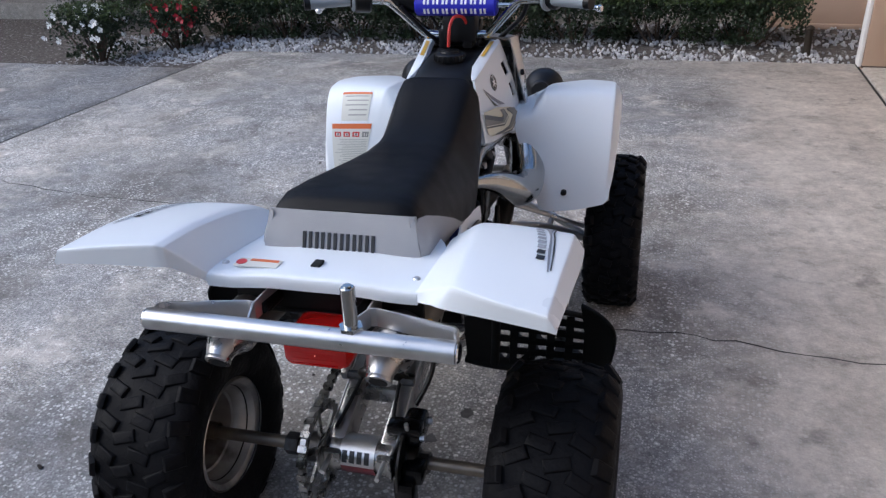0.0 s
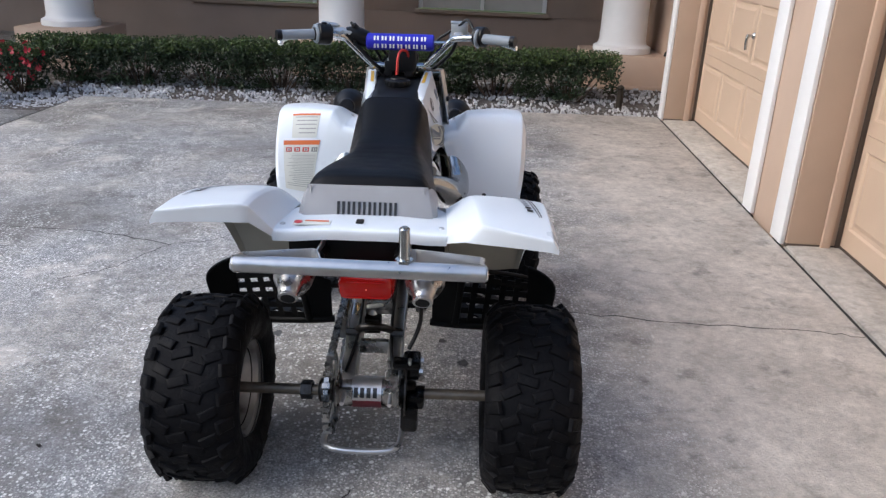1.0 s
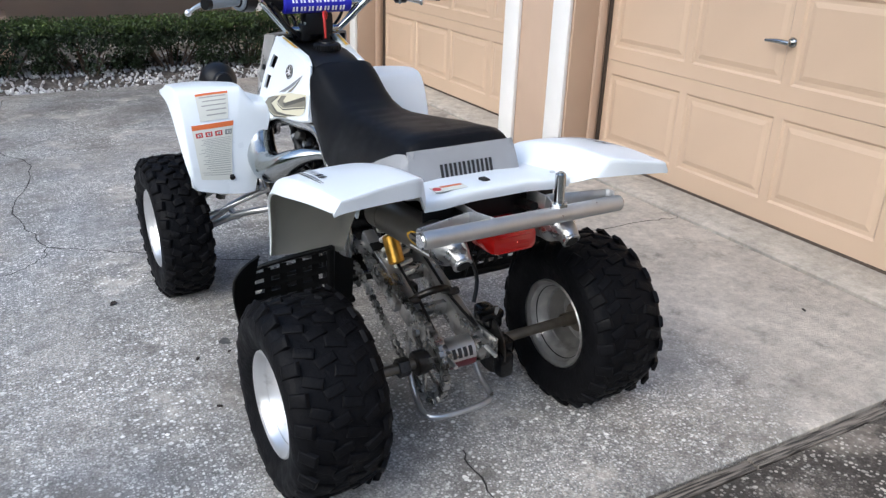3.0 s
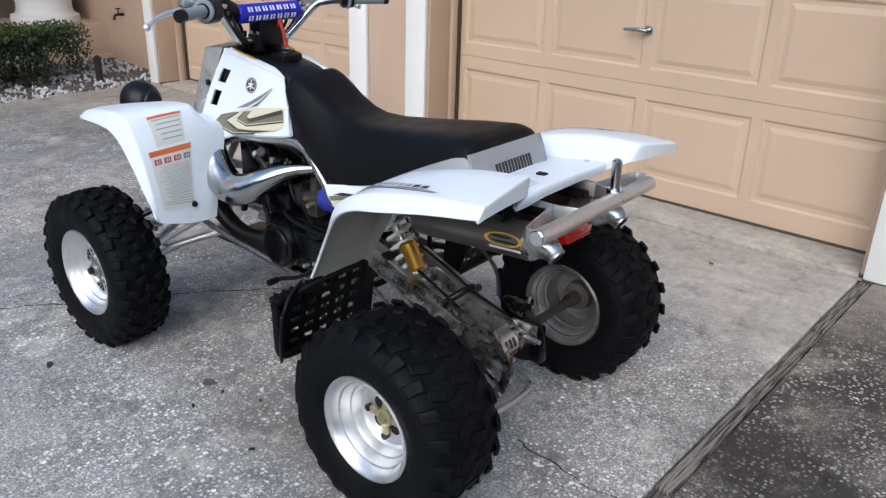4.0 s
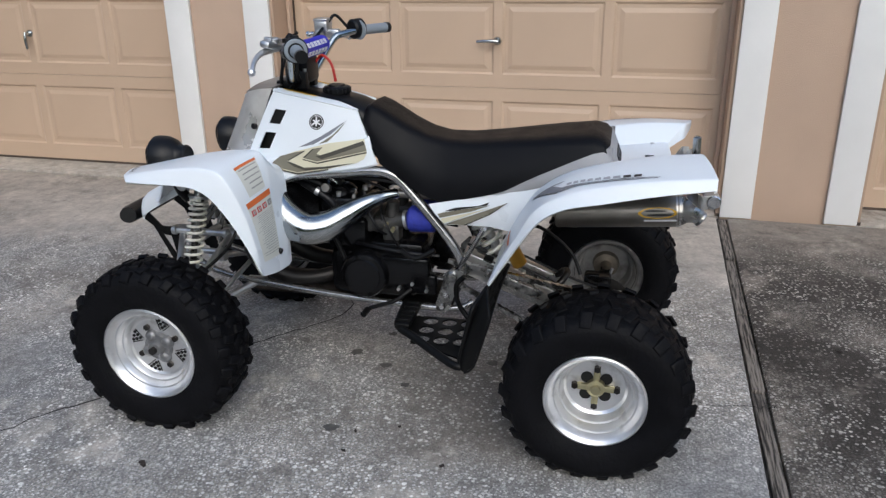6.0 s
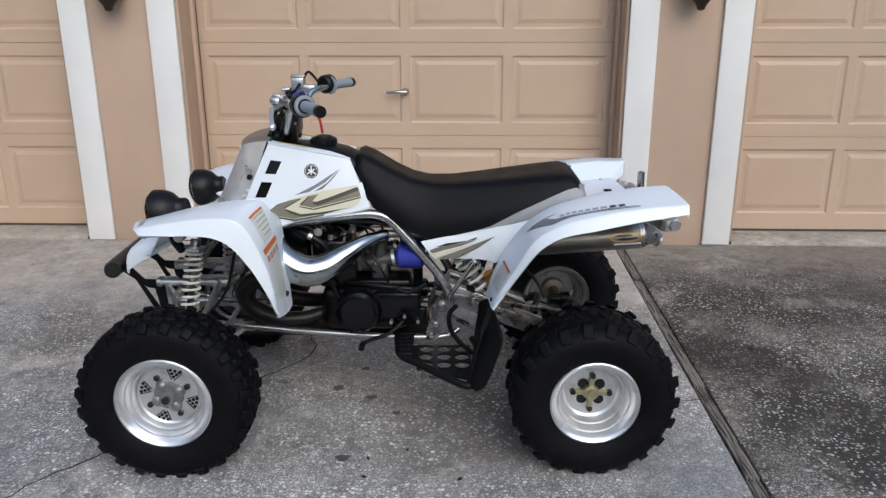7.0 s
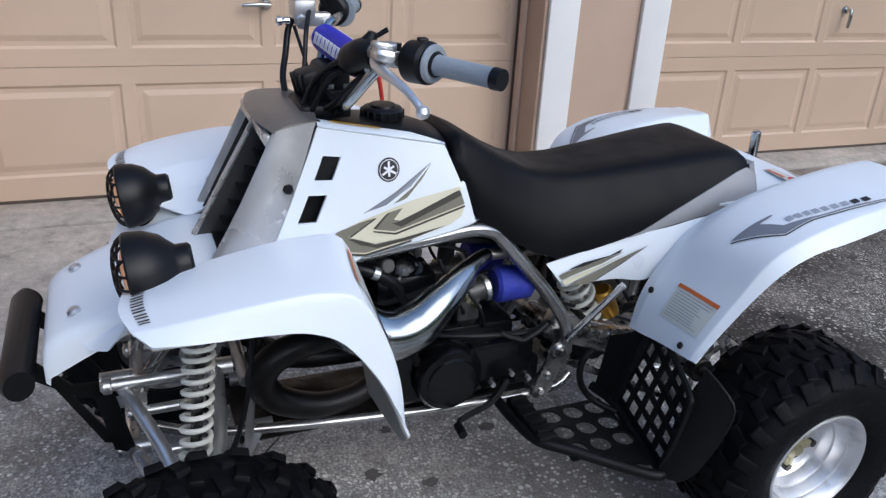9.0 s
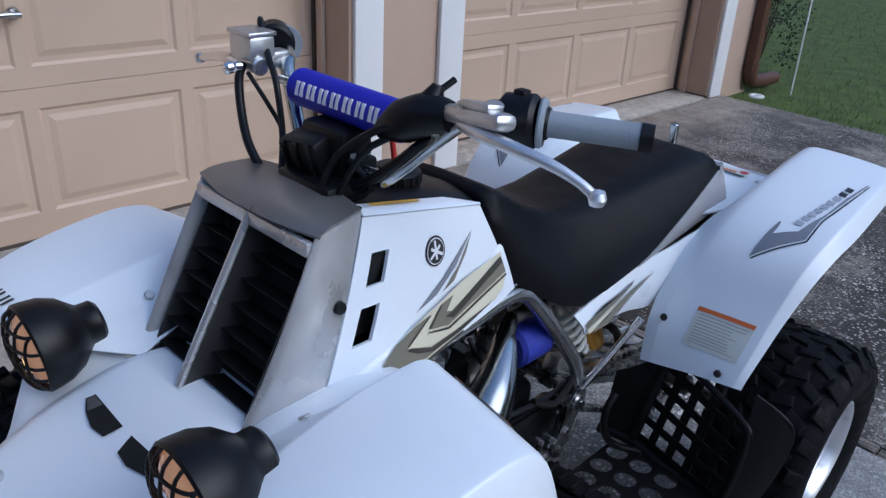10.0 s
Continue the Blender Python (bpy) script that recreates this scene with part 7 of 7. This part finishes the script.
P("linkage_arm", Geo().tube([(-0.052, -0.46, 0.315), (-0.048, -0.50, 0.355), (-0.02, -0.52, 0.375), (0.02, -0.52, 0.375), (0.048, -0.50, 0.355), (0.052, -0.46, 0.315)], 0.011, 12, 4), M_GREASE, "arched black shock linkage")
for s in (-1, 1):
    P("linkage_bolt", Geo().cyl((s * 0.045, -0.505, 0.350), (s * 0.080, -0.505, 0.350), 0.011, segs=6), M_GREASE)
    P("adjuster_plate", Geo().box((s * 0.082, -0.66, 0.262), (0.006, 0.10, 0.060), 0.002), M_SWING)
    P("adjuster_bolt", Geo().cyl((s * 0.062, -0.685, 0.262), (s * 0.062, -0.735, 0.258), 0.006, segs=8), M_BRUSH)
    P("arm_bolt", Geo().cyl((s * 0.077, -0.56, 0.283), (s * 0.090, -0.56, 0.283), 0.012, segs=6), M_BRUSH)
P("shock_clevis", Geo().box((-0.02, -0.385, 0.318), (0.055, 0.045, 0.05), 0.008), M_GREASE)
P("airbox_plate", Geo().box((0.0, -0.36, 0.62), (0.15, 0.34, 0.05), 0.015), M_MATTE)
P("skid_plate", Geo().box((0, 0.06, 0.272), (0.19, 0.46, 0.008), 0.002), M_MATTE, "black plate under the engine")
# added sheet, stands in for the dark below the deck
P("under_tray", Geo().box((0.01, -0.63, 0.668), (0.36, 0.26, 0.010), 0.004).box((0.01, -0.752, 0.694), (0.37, 0.008, 0.055), 0.003), M_MATTE, "black sheet added to darken the space below the seat tail")
P("battery_box", Geo().box((0.03, -0.58, 0.665), (0.13, 0.22, 0.06), 0.012), M_MATTE, "black tray under the deck")

# tail lamp and grab bar
tail = P("tail_lamp", Geo().box((0.018, -0.722, 0.645), (0.132, 0.036, 0.070), 0.010), M_BLACK, "red tail lamp in a black shell")
P("lens", Geo().box((0.018, -0.797, 0.640), (0.128, 0.116, 0.062), 0.019), M_REDLENS, "red ribbed lens", tail)
for k in range(4):
    P("lens_rib", Geo().box((0.018, -0.8525, 0.620 + 0.012 * k), (0.088, 0.006, 0.003), 0.001), M_REDLENS, "", tail)
P("lamp_bulb", Geo().lathe([(0.0, 0.003), (0.003, 0.002), (0.0045, 0.0)], pose(0.02, -0.8525, 0.640, 90), 12), M_TAILBULB, "small lit bulb", tail)
P("tail_stay", Geo().box((0.018, -0.70, 0.684), (0.08, 0.10, 0.006), 0.001), M_BRUSH)
grab = P("grab_bar", Geo().tube([(-0.262, -0.906, 0.716), (0.288, -0.890, 0.704)], 0.0195, 22), M_BRUSH, "brushed alloy grab bar")
for s, x in ((-1, -0.262), (1, 0.288)):
    y = -0.906 if s < 0 else -0.89
    o = 0.013
    for pts in ([(x - s * 0.004, y + 0.012), (x - s * 0.003, y + 0.028), (x - s * 0.010, y + 0.036), (o + s * 0.118, y + 0.069), (o + s * 0.106, y + 0.067), (o + s * 0.088, y + 0.014)], [(o + s * 0.104, y + 0.064), (o + s * 0.100, y + 0.20)]):
        for a, b in zip(pts, pts[1:]):
            a, b = Vector((*a, 0.712)), Vector((*b, 0.712))
            mm = Matrix.Translation((a + b) / 2) @ (b - a).to_track_quat("Y", "Z").to_matrix().to_4x4()
            P("grab_plate", Geo().box((0, 0, 0), (0.004, (b - a).length, 0.036), 0.001, mm), M_BRUSH, "", grab)
    P("bar_plug", Geo().cyl((x, y, 0.716 if s < 0 else 0.704), (x + s * 0.006, y, 0.716 if s < 0 else 0.704), 0.018, segs=20, bevel=0.003), M_ALLOY, "", grab)
P("flag_mount", Geo().cyl((0.109, -0.886, 0.722), (0.109, -0.884, 0.803), 0.0125, segs=18, bevel=0.002).cyl((0.109, -0.886, 0.718), (0.109, -0.886, 0.732), 0.021, segs=6).cyl((0.109, -0.884, 0.803), (0.109, -0.884, 0.806), 0.007, segs=12), M_CHROME, "upright chrome flag mount", grab)


# foot wells: perforated pegs with netted heel guards
def holed(cells_x, cells_y, size, r, m, thick):
    """A sheet of square cells, each with a round hole."""
    g = Geo()
    n = 16
    for i in range(cells_x):
        for j in range(cells_y):
            cx, cy = (i + 0.5) * size, (j + 0.5 + (0.0 if i % 2 else 0.0)) * size
            outer, innr = [], []
            for k in range(n):
                a = 2 * math.pi * k / n + math.pi / n * 0
                c, d = math.cos(a), math.sin(a)
                q = 0.5 * size / max(abs(c), abs(d))
                outer.append((cx + q * c, cy + q * d))
                innr.append((cx + r * c, cy + r * d))
            vs = [m @ Vector((x, y, z)) for z in (0, thick) for rr in (outer, innr) for x, y in rr]
            fs = []
            for k in range(n):
                l = (k + 1) % n
                fs += [(k, l, n + l, n + k), (2 * n + k, 3 * n + k, 3 * n + l, 2 * n + l), (n + k, n + l, 3 * n + l, 3 * n + k)]
            g.add(vs, fs)
    me = g.mesh("foot_plate")
    bm = bmesh.new()
    bm.from_mesh(me)
    bmesh.ops.remove_doubles(bm, verts=bm.verts, dist=0.0004)
    bm.to_mesh(me)
    bm.free()
    return me


for s in (-1, 1):
    well = P("foot_well", Geo().tube(side_of(s, [(0.135, -0.03, 0.292), (0.22, -0.035, 0.290), (0.305, -0.05, 0.292), (0.352, -0.11, 0.285), (0.412, -0.190, 0.272), (0.452, -0.250, 0.264), (0.440, -0.272, 0.264), (0.33, -0.284, 0.270), (0.225, -0.298, 0.280), (0.15, -0.285, 0.280)]), 0.012, 12, 4)
             .tube(side_of(s, [(0.445, -0.262, 0.266), (0.456, -0.278, 0.34), (0.455, -0.298, 0.425), (0.440, -0.306, 0.448), (0.34, -0.335, 0.475), (0.245, -0.362, 0.492)]), 0.007, 10, 4)
             .tube(side_of(s, [(0.205, -0.231, 0.425), (0.203, -0.206, 0.394), (0.205, -0.211, 0.338), (0.215, -0.245, 0.292), (0.255, -0.285, 0.276)]), 0.008, 10, 4).tube(side_of(s, [(0.225, -0.299, 0.278), (0.235, -0.325, 0.38), (0.245, -0.362, 0.492)]), 0.012, 10, 3), M_MATTE, "black tubular foot well")
    m = Matrix(((s, 0, 0, s * 0.195), (0, 1, 0, -0.275), (0, 0, 1, 0.272), (0, 0, 0, 1)))
    P("foot_plate", holed(3, 3, 0.058, 0.0235, m, 0.006), M_MATTE, "perforated black foot plate", well)
    for outline in ([(0.195, -0.101), (0.340, -0.101), (0.300, -0.055), (0.195, -0.050)], [(0.369, -0.275), (0.436, -0.270), (0.402, -0.195), (0.369, -0.140)]):
        P("plate_edge", Geo().plate(outline, Matrix(((s, 0, 0, 0), (0, 1, 0, 0), (0, 0, 1, 0.270), (0, 0, 0, 1))), 0.006), M_MATTE, "", well)
    P("toe_tread", Geo().box((s * 0.245, -0.065, 0.302), (0.16, 0.045, 0.018), 0.004), M_MATTE, "", well)
    for k in range(5):
        P("tread_tooth", Geo().box((s * (0.185 + 0.03 * k), -0.065, 0.314), (0.008, 0.04, 0.010), 0.001), M_MATTE, "", well)
    in_low, in_top = Vector((s * 0.225, -0.300, 0.282)), Vector((s * 0.245, -0.362, 0.488))
    out_low, out_top = Vector((s * 0.447, -0.264, 0.268)), Vector((s * 0.454, -0.302, 0.438))
    for k in range(6):
        a, b = in_low.lerp(out_low, k / 5), in_top.lerp(out_top, k / 5)
        P("net_strap", Geo().box((0, 0, 0), (0.019, 0.003, (b - a).length), 0, Matrix.Translation((a + b) / 2) @ (b - a).to_track_quat("Z", "Y").to_matrix().to_4x4()), M_MATTE, "", well)
    for k in range(5):
        a, b = in_low.lerp(in_top, (k + 0.4) / 5), out_low.lerp(out_top, (k + 0.4) / 5)
        P("net_strap", Geo().box((0, 0, 0), ((b - a).length, 0.003, 0.019), 0, Matrix.Translation((a + b) / 2) @ (b - a).to_track_quat("X", "Z").to_matrix().to_4x4()), M_MATTE, "", well)
    g = Geo().shell(dense([[(s * 0.438, -0.338, 0.496), (s * 0.447, -0.290, 0.37), (s * 0.446, -0.262, 0.260)], [(s * 0.484, -0.348, 0.476), (s * 0.488, -0.312, 0.37), (s * 0.478, -0.285, 0.262)], [(s * 0.514, -0.357, 0.444), (s * 0.514, -0.340, 0.38), (s * 0.496, -0.312, 0.292)]], 3, 3), 0.004)
    P("guard_rim", Geo().tube(side_of(s, [(0.438, -0.338, 0.497), (0.484, -0.348, 0.477), (0.514, -0.357, 0.445), (0.514, -0.340, 0.38), (0.496, -0.312, 0.291), (0.478, -0.285, 0.259)]), 0.004, 8, 3), M_MATTE, "", well)
    # made-up plate that hides bright ground between frame and net
    P("inner_guard", Geo().shell(dense([side_of(s, [(0.155, -0.310, 0.420), (0.155, -0.303, 0.36), (0.155, -0.292, 0.282)]), side_of(s, [(0.200, -0.338, 0.450), (0.195, -0.316, 0.37), (0.190, -0.297, 0.282)]), side_of(s, [(0.240, -0.360, 0.488), (0.235, -0.330, 0.38), (0.226, -0.300, 0.282)])], 3, 3), 0.004), M_MATTE, "black plate added to darken the gap inside the net", well)
    P("heel_guard", g, M_MATTE, "black moulded heel guard", well)


# ---- planting ----
thing("planting_bed", SITE, "mulched bed strewn with white stones", "bed", kind="structure",
            geo=Geo().add([(-9.5, V_BED, gz(-9.5) - 0.02), (-0.002, V_BED, gz(0) - 0.02), (0.25, V_BED + 0.03, gz(0) - 0.02), (0.25, 7.72, gz(0) + 0.04), (-9.5, 7.72, gz(-9.5) + 0.04), (-9.5, V_NEAR, gz(-9.5) - 0.02), (U_JOINT - 0.02, V_NEAR, gz(U_JOINT) - 0.02), (U_JOINT - 0.02, V_BED, gz(U_JOINT) - 0.02)],
                          [(7, 1, 2, 3, 4, 0), (0, 5, 6, 7)]), material=M_SOIL, smooth=False)
rng = random.Random(3)
g = Geo()
ICO = bmesh.new()
bmesh.ops.create_icosphere(ICO, subdivisions=1, radius=1.0)
ICO.verts.index_update()
IV, IF = [v.co.copy() for v in ICO.verts], [[v.index for v in f.verts] for f in ICO.faces]
ICO.free()
for k in range(6400):
    u = rng.uniform(-6.75, 0.2)
    edge = V_BED + 0.02 if u > U_JOINT else V_NEAR + 0.03 + 0.55 * max(0, u - U_JOINT + 0.5)
    v = edge + (0.95 if u < -4.2 else 0.62) * rng.random() ** 1.6
    if rng.random() < 0.25 and u < -4.2:
        v = edge + rng.uniform(0, 0.5)
    elif rng.random() < 0.36:
        v = edge + rng.uniform(0.55, 1.30)      # stones lie under and behind the hedge too
    bare = math.sin(2.3 * u + 0.8) * math.sin(5.1 * u + 3.0 * v) + 0.6 * math.sin(13.0 * u + 7.0 * v)
    if u > -4.6 and rng.random() < (0.80 if bare > -0.1 else 0.38) and v < edge + 0.55:
        continue
    r = rng.uniform(0.009, 0.022)
    m = Matrix.Translation((u, v, gz(u) - 0.012 + 0.25 * r + 0.04 * (v - V_BED))) @ Euler((rng.random() * 6, rng.random() * 6, rng.random() * 6)).to_matrix().to_4x4() @ Matrix.Diagonal((r, r * rng.uniform(0.6, 0.95), r * rng.uniform(0.45, 0.8), 1))
    g.add([m @ p for p in IV], IF)
thing("gravel", SITE, "loose white landscaping stones along the bed", "gravel", kind="stuff", geo=g, material=M_STONE, smooth=False)


def leaf_cloud(rng, n, inside, size):
    """Many small folded leaves at places that inside() draws."""
    vs, fs = [], []
    for _ in range(n):
        p = Vector(inside())
        a = Vector((rng.gauss(0, 1), rng.gauss(0, 1), rng.gauss(0.6, 0.8))).normalized()
        b = a.orthogonal().normalized()
        b.rotate(Matrix.Rotation(rng.random() * 6.28, 3, a))
        c = a.cross(b)
        l, w = size * rng.uniform(0.6, 1.3), size * rng.uniform(0.28, 0.5)
        k = len(vs)
        vs += [p - l * 0.5 * b, p + w * c + 0.15 * l * a, p + l * 0.5 * b, p - w * c + 0.15 * l * a]
        fs += [(k, k + 1, k + 2), (k, k + 2, k + 3)]
    return vs, fs


def shrub(u, v, w, d, h, seed, name="hedge_shrub", label="clipped green hedge shrub in the stone bed", flowers=None, leaves=4200, bottom=0.10):
    r = random.Random(seed)
    ob = thing(name, SITE @ pose(u, v, gz(u)), label, "shrub", "hedge" if flowers is None else "flower bushes")
    clumps = []
    for k in range(16):
        x, y = r.uniform(-0.40, 0.40) * w, r.uniform(-0.40, 0.40) * d
        z = h * r.uniform(0.55, 0.90)
        part("stem", Geo().tube([(0.25 * x, 0.25 * y, -0.02), (0.6 * x, 0.6 * y, 0.4 * z), (x, y, z)], [0.010, 0.007, 0.003], 5), M_TWIG, ob)
        clumps.append((x, y, z, r.uniform(0.09, 0.16)))
    for k in range(12):
        clumps.append((r.uniform(-0.45, 0.45) * w, r.uniform(-0.42, 0.42) * d, h * r.uniform(bottom, 0.6), r.uniform(0.06, 0.12)))

    def inside():
        if r.random() < 0.55:
            x, y, z, q = r.choice(clumps)
            e = Vector((r.gauss(0, 1), r.gauss(0, 1), r.gauss(0, 1))).normalized() * q * r.random() ** 0.4
            return (x + e.x, y + e.y, min(h * r.uniform(0.97, 1.03), max(0.05, z + e.z)))
        x, y = r.uniform(-0.5, 0.5) * w, r.uniform(-0.5, 0.5) * d
        q = 1 - 0.25 * (2 * abs(x) / w) ** 4 - 0.2 * (2 * abs(y) / d) ** 4
        return (x, y, h * q * r.uniform(0.55, 1.02))

    vs, fs = leaf_cloud(r, leaves, inside, 0.030)
    tagged(part("foliage", mesh_of("foliage", vs, fs, False), M_LEAF, ob, "small dark green leaves"), kind="stuff")
    # the lit top of the shrub is made with these lighter leaves
    vs, fs = leaf_cloud(r, leaves // 2, lambda: (r.uniform(-0.5, 0.5) * w, r.uniform(-0.45, 0.45) * d, h * r.uniform(0.82, 1.06)), 0.026)
    tagged(part("new_growth", mesh_of("new_growth", vs, fs, False), M_LEAF2, ob, "top leaves with sunlight put into their lighter green"), kind="stuff")
    if flowers:
        for k in range(34):
            c = Vector((r.uniform(-0.5, 0.5) * w, r.uniform(-0.6, 0.3) * d, h * r.uniform(0.35, 1.08)))
            pg = Geo()
            for q in range(5):
                a = q * 1.2566 + r.random()
                e = Vector((math.cos(a), -0.35, math.sin(a)))
                o = Vector((-math.sin(a), 0, math.cos(a)))
                s_ = r.uniform(0.022, 0.038)
                pg.add([c, c + s_ * 0.7 * (e + 0.6 * o), c + s_ * 1.1 * e, c + s_ * 0.7 * (e - 0.6 * o)], [(0, 1, 2, 3)])
            part("flower", pg, flowers, ob, "open flower", False)
    return ob


for k in range(12):
    u = -0.78 - 0.70 * k
    if u < -5.9:
        break
    shrub(u, 7.05 + 0.04 * math.sin(3 * k), 0.92, 0.55, 0.445 + 0.012 * math.sin(5 * k), 10 + k)
shrub(-6.36, 5.95, 0.62, 0.50, 0.46, 41, "flower_bush", "low bush covered in white flowers", M_WFLOWER, 2600, 0.06)
shrub(-5.90, 6.50, 0.58, 0.45, 0.42, 42, "flower_bush", "bush with red flowers", M_RFLOWER, 2400, 0.08)
shrub(-7.4, 7.6, 0.9, 0.8, 0.6, 43)

post = thing("bed_marker_post", at(-0.33, 6.70), "short dark post standing in the white stones", "post")
part("post_body", Geo().cyl((0, 0, -0.03), (0, 0, 0.19), 0.030, segs=16, bevel=0.006), M_BRONZE, post)
part("post_cap", Geo().lathe([(0.0, 0.225), (0.02, 0.218), (0.036, 0.20), (0.036, 0.192), (0.0, 0.190)], pose(0, 0, 0), 16), M_BRONZE, post)
tap = thing("garden_tap", SITE @ pose(0.25, 7.30, 0.50), "small brass garden tap on the stucco wall", "tap")
part("tap_body", Geo().tube([(0.004, 0, 0), (-0.06, 0, 0), (-0.085, 0, -0.01), (-0.095, 0, -0.045)], [0.014, 0.013, 0.013, 0.014], 12, 3), M_GREASE, tap)
part("tap_handle", Geo().cyl((-0.05, 0, 0.012), (-0.05, 0, 0.05), 0.006, segs=10).box((-0.05, 0, 0.054), (0.055, 0.016, 0.010), 0.004), M_GREASE, tap)

# lawn end of the garage
spout = thing("downspout", SITE @ pose(0.0, 0, 0), "brown metal downspout with a turned-out foot", "downspout")
part("pipe", Geo().box((-0.045, -3.05, 1.45), (0.075, 0.10, 2.55), 0.012), M_GUTTER, spout)
part("elbow", Geo().tube([(-0.045, -3.05, 0.24), (-0.045, -3.07, 0.13), (-0.045, -3.16, 0.085), (-0.045, -3.5, 0.075)], [0.055, 0.055, 0.052, 0.05], 10, 4), M_GUTTER, spout)
for z in (0.8, 1.9):
    part("strap", Geo().box((-0.048, -3.05, z), (0.09, 0.115, 0.03), 0.004), M_GUTTER, spout)
ring_m = at(-0.22, -2.86)
thing("hose_ring", ring_m @ pose(0, 0, 0.012), "pale plastic ring lying at the drive's edge", "ring", geo=Geo().lathe([(0.045 + 0.012 * math.cos(a), 0.012 * math.sin(a)) for a in (k * 0.7854 for k in range(8))], Matrix.Identity(4), 24, True), material=M_TRIM)
thing("garden_stake", at(-0.28, -3.32), "thin white stake in the lawn", "stake", geo=Geo().tube([(0, 0, -0.05), (0.005, 0.01, 1.0)], 0.007, 8), material=M_TRIM)
shrub(0.35, -3.9, 0.7, 0.6, 0.75, 51, "garden_shrub", "leafy green shrub beside the garage", None, 1500, 0.1)
g = Geo()
rng = random.Random(8)
for k in range(15000):
    u, v = rng.uniform(-6, 3), -2.72 - 7.5 * rng.random() ** 1.7
    if u > -0.05 and v > -3.2:
        continue
    h, a = rng.uniform(0.025, 0.06), rng.random() * 6.28
    b = Vector((u, v, gz(u) - 0.036))
    side, lean = Vector((math.cos(a), math.sin(a), 0)) * 0.0035, Vector((rng.gauss(0, 0.02), rng.gauss(0, 0.02), h))
    g.add([b - side, b + side, b + lean], [(0, 1, 2)])
thing("grass", SITE, "green lawn grass at the drive's edge", "grass", kind="stuff", geo=g, material=M_BLADE, smooth=False)

# dry leaves and grit on the drive
rng = random.Random(5)
for x, y, r in ((-1.285, 2.485, 0.016), (-1.11, 2.227 * 0.9046 - 0.06, 0.010), (-1.01, 1.95, 0.008), (-1.12, 1.66, 0.012), (-1.515, 1.28, 0.011), (-0.96, 1.83, 0.007), (-1.75, 3.7, 0.009), (0.95, 1.25, 0.011), (-0.2, 0.45, 0.009)):
    u, v = site_uv(x, y)
    n = 7
    ring_ = [(r * rng.uniform(0.6, 1.3) * math.cos(6.28 * k / n), 0.6 * r * rng.uniform(0.6, 1.3) * math.sin(6.28 * k / n), 0.003 + 0.006 * rng.random()) for k in range(n)]
    thing("dry_leaf", at(u, v) @ pose(0, 0, 0, 0, 0, rng.uniform(0, 360)), "small dark dry leaf lying on the concrete", "leaf", "dry leaves",
          geo=Geo().add(ring_ + [(x_, y_, z_ - 0.002) for x_, y_, z_ in ring_], [tuple(range(n)), tuple(range(n, 2 * n))] + [(k, (k + 1) % n, n + (k + 1) % n, n + k) for k in range(n)]), material=M_DEAD, smooth=False)
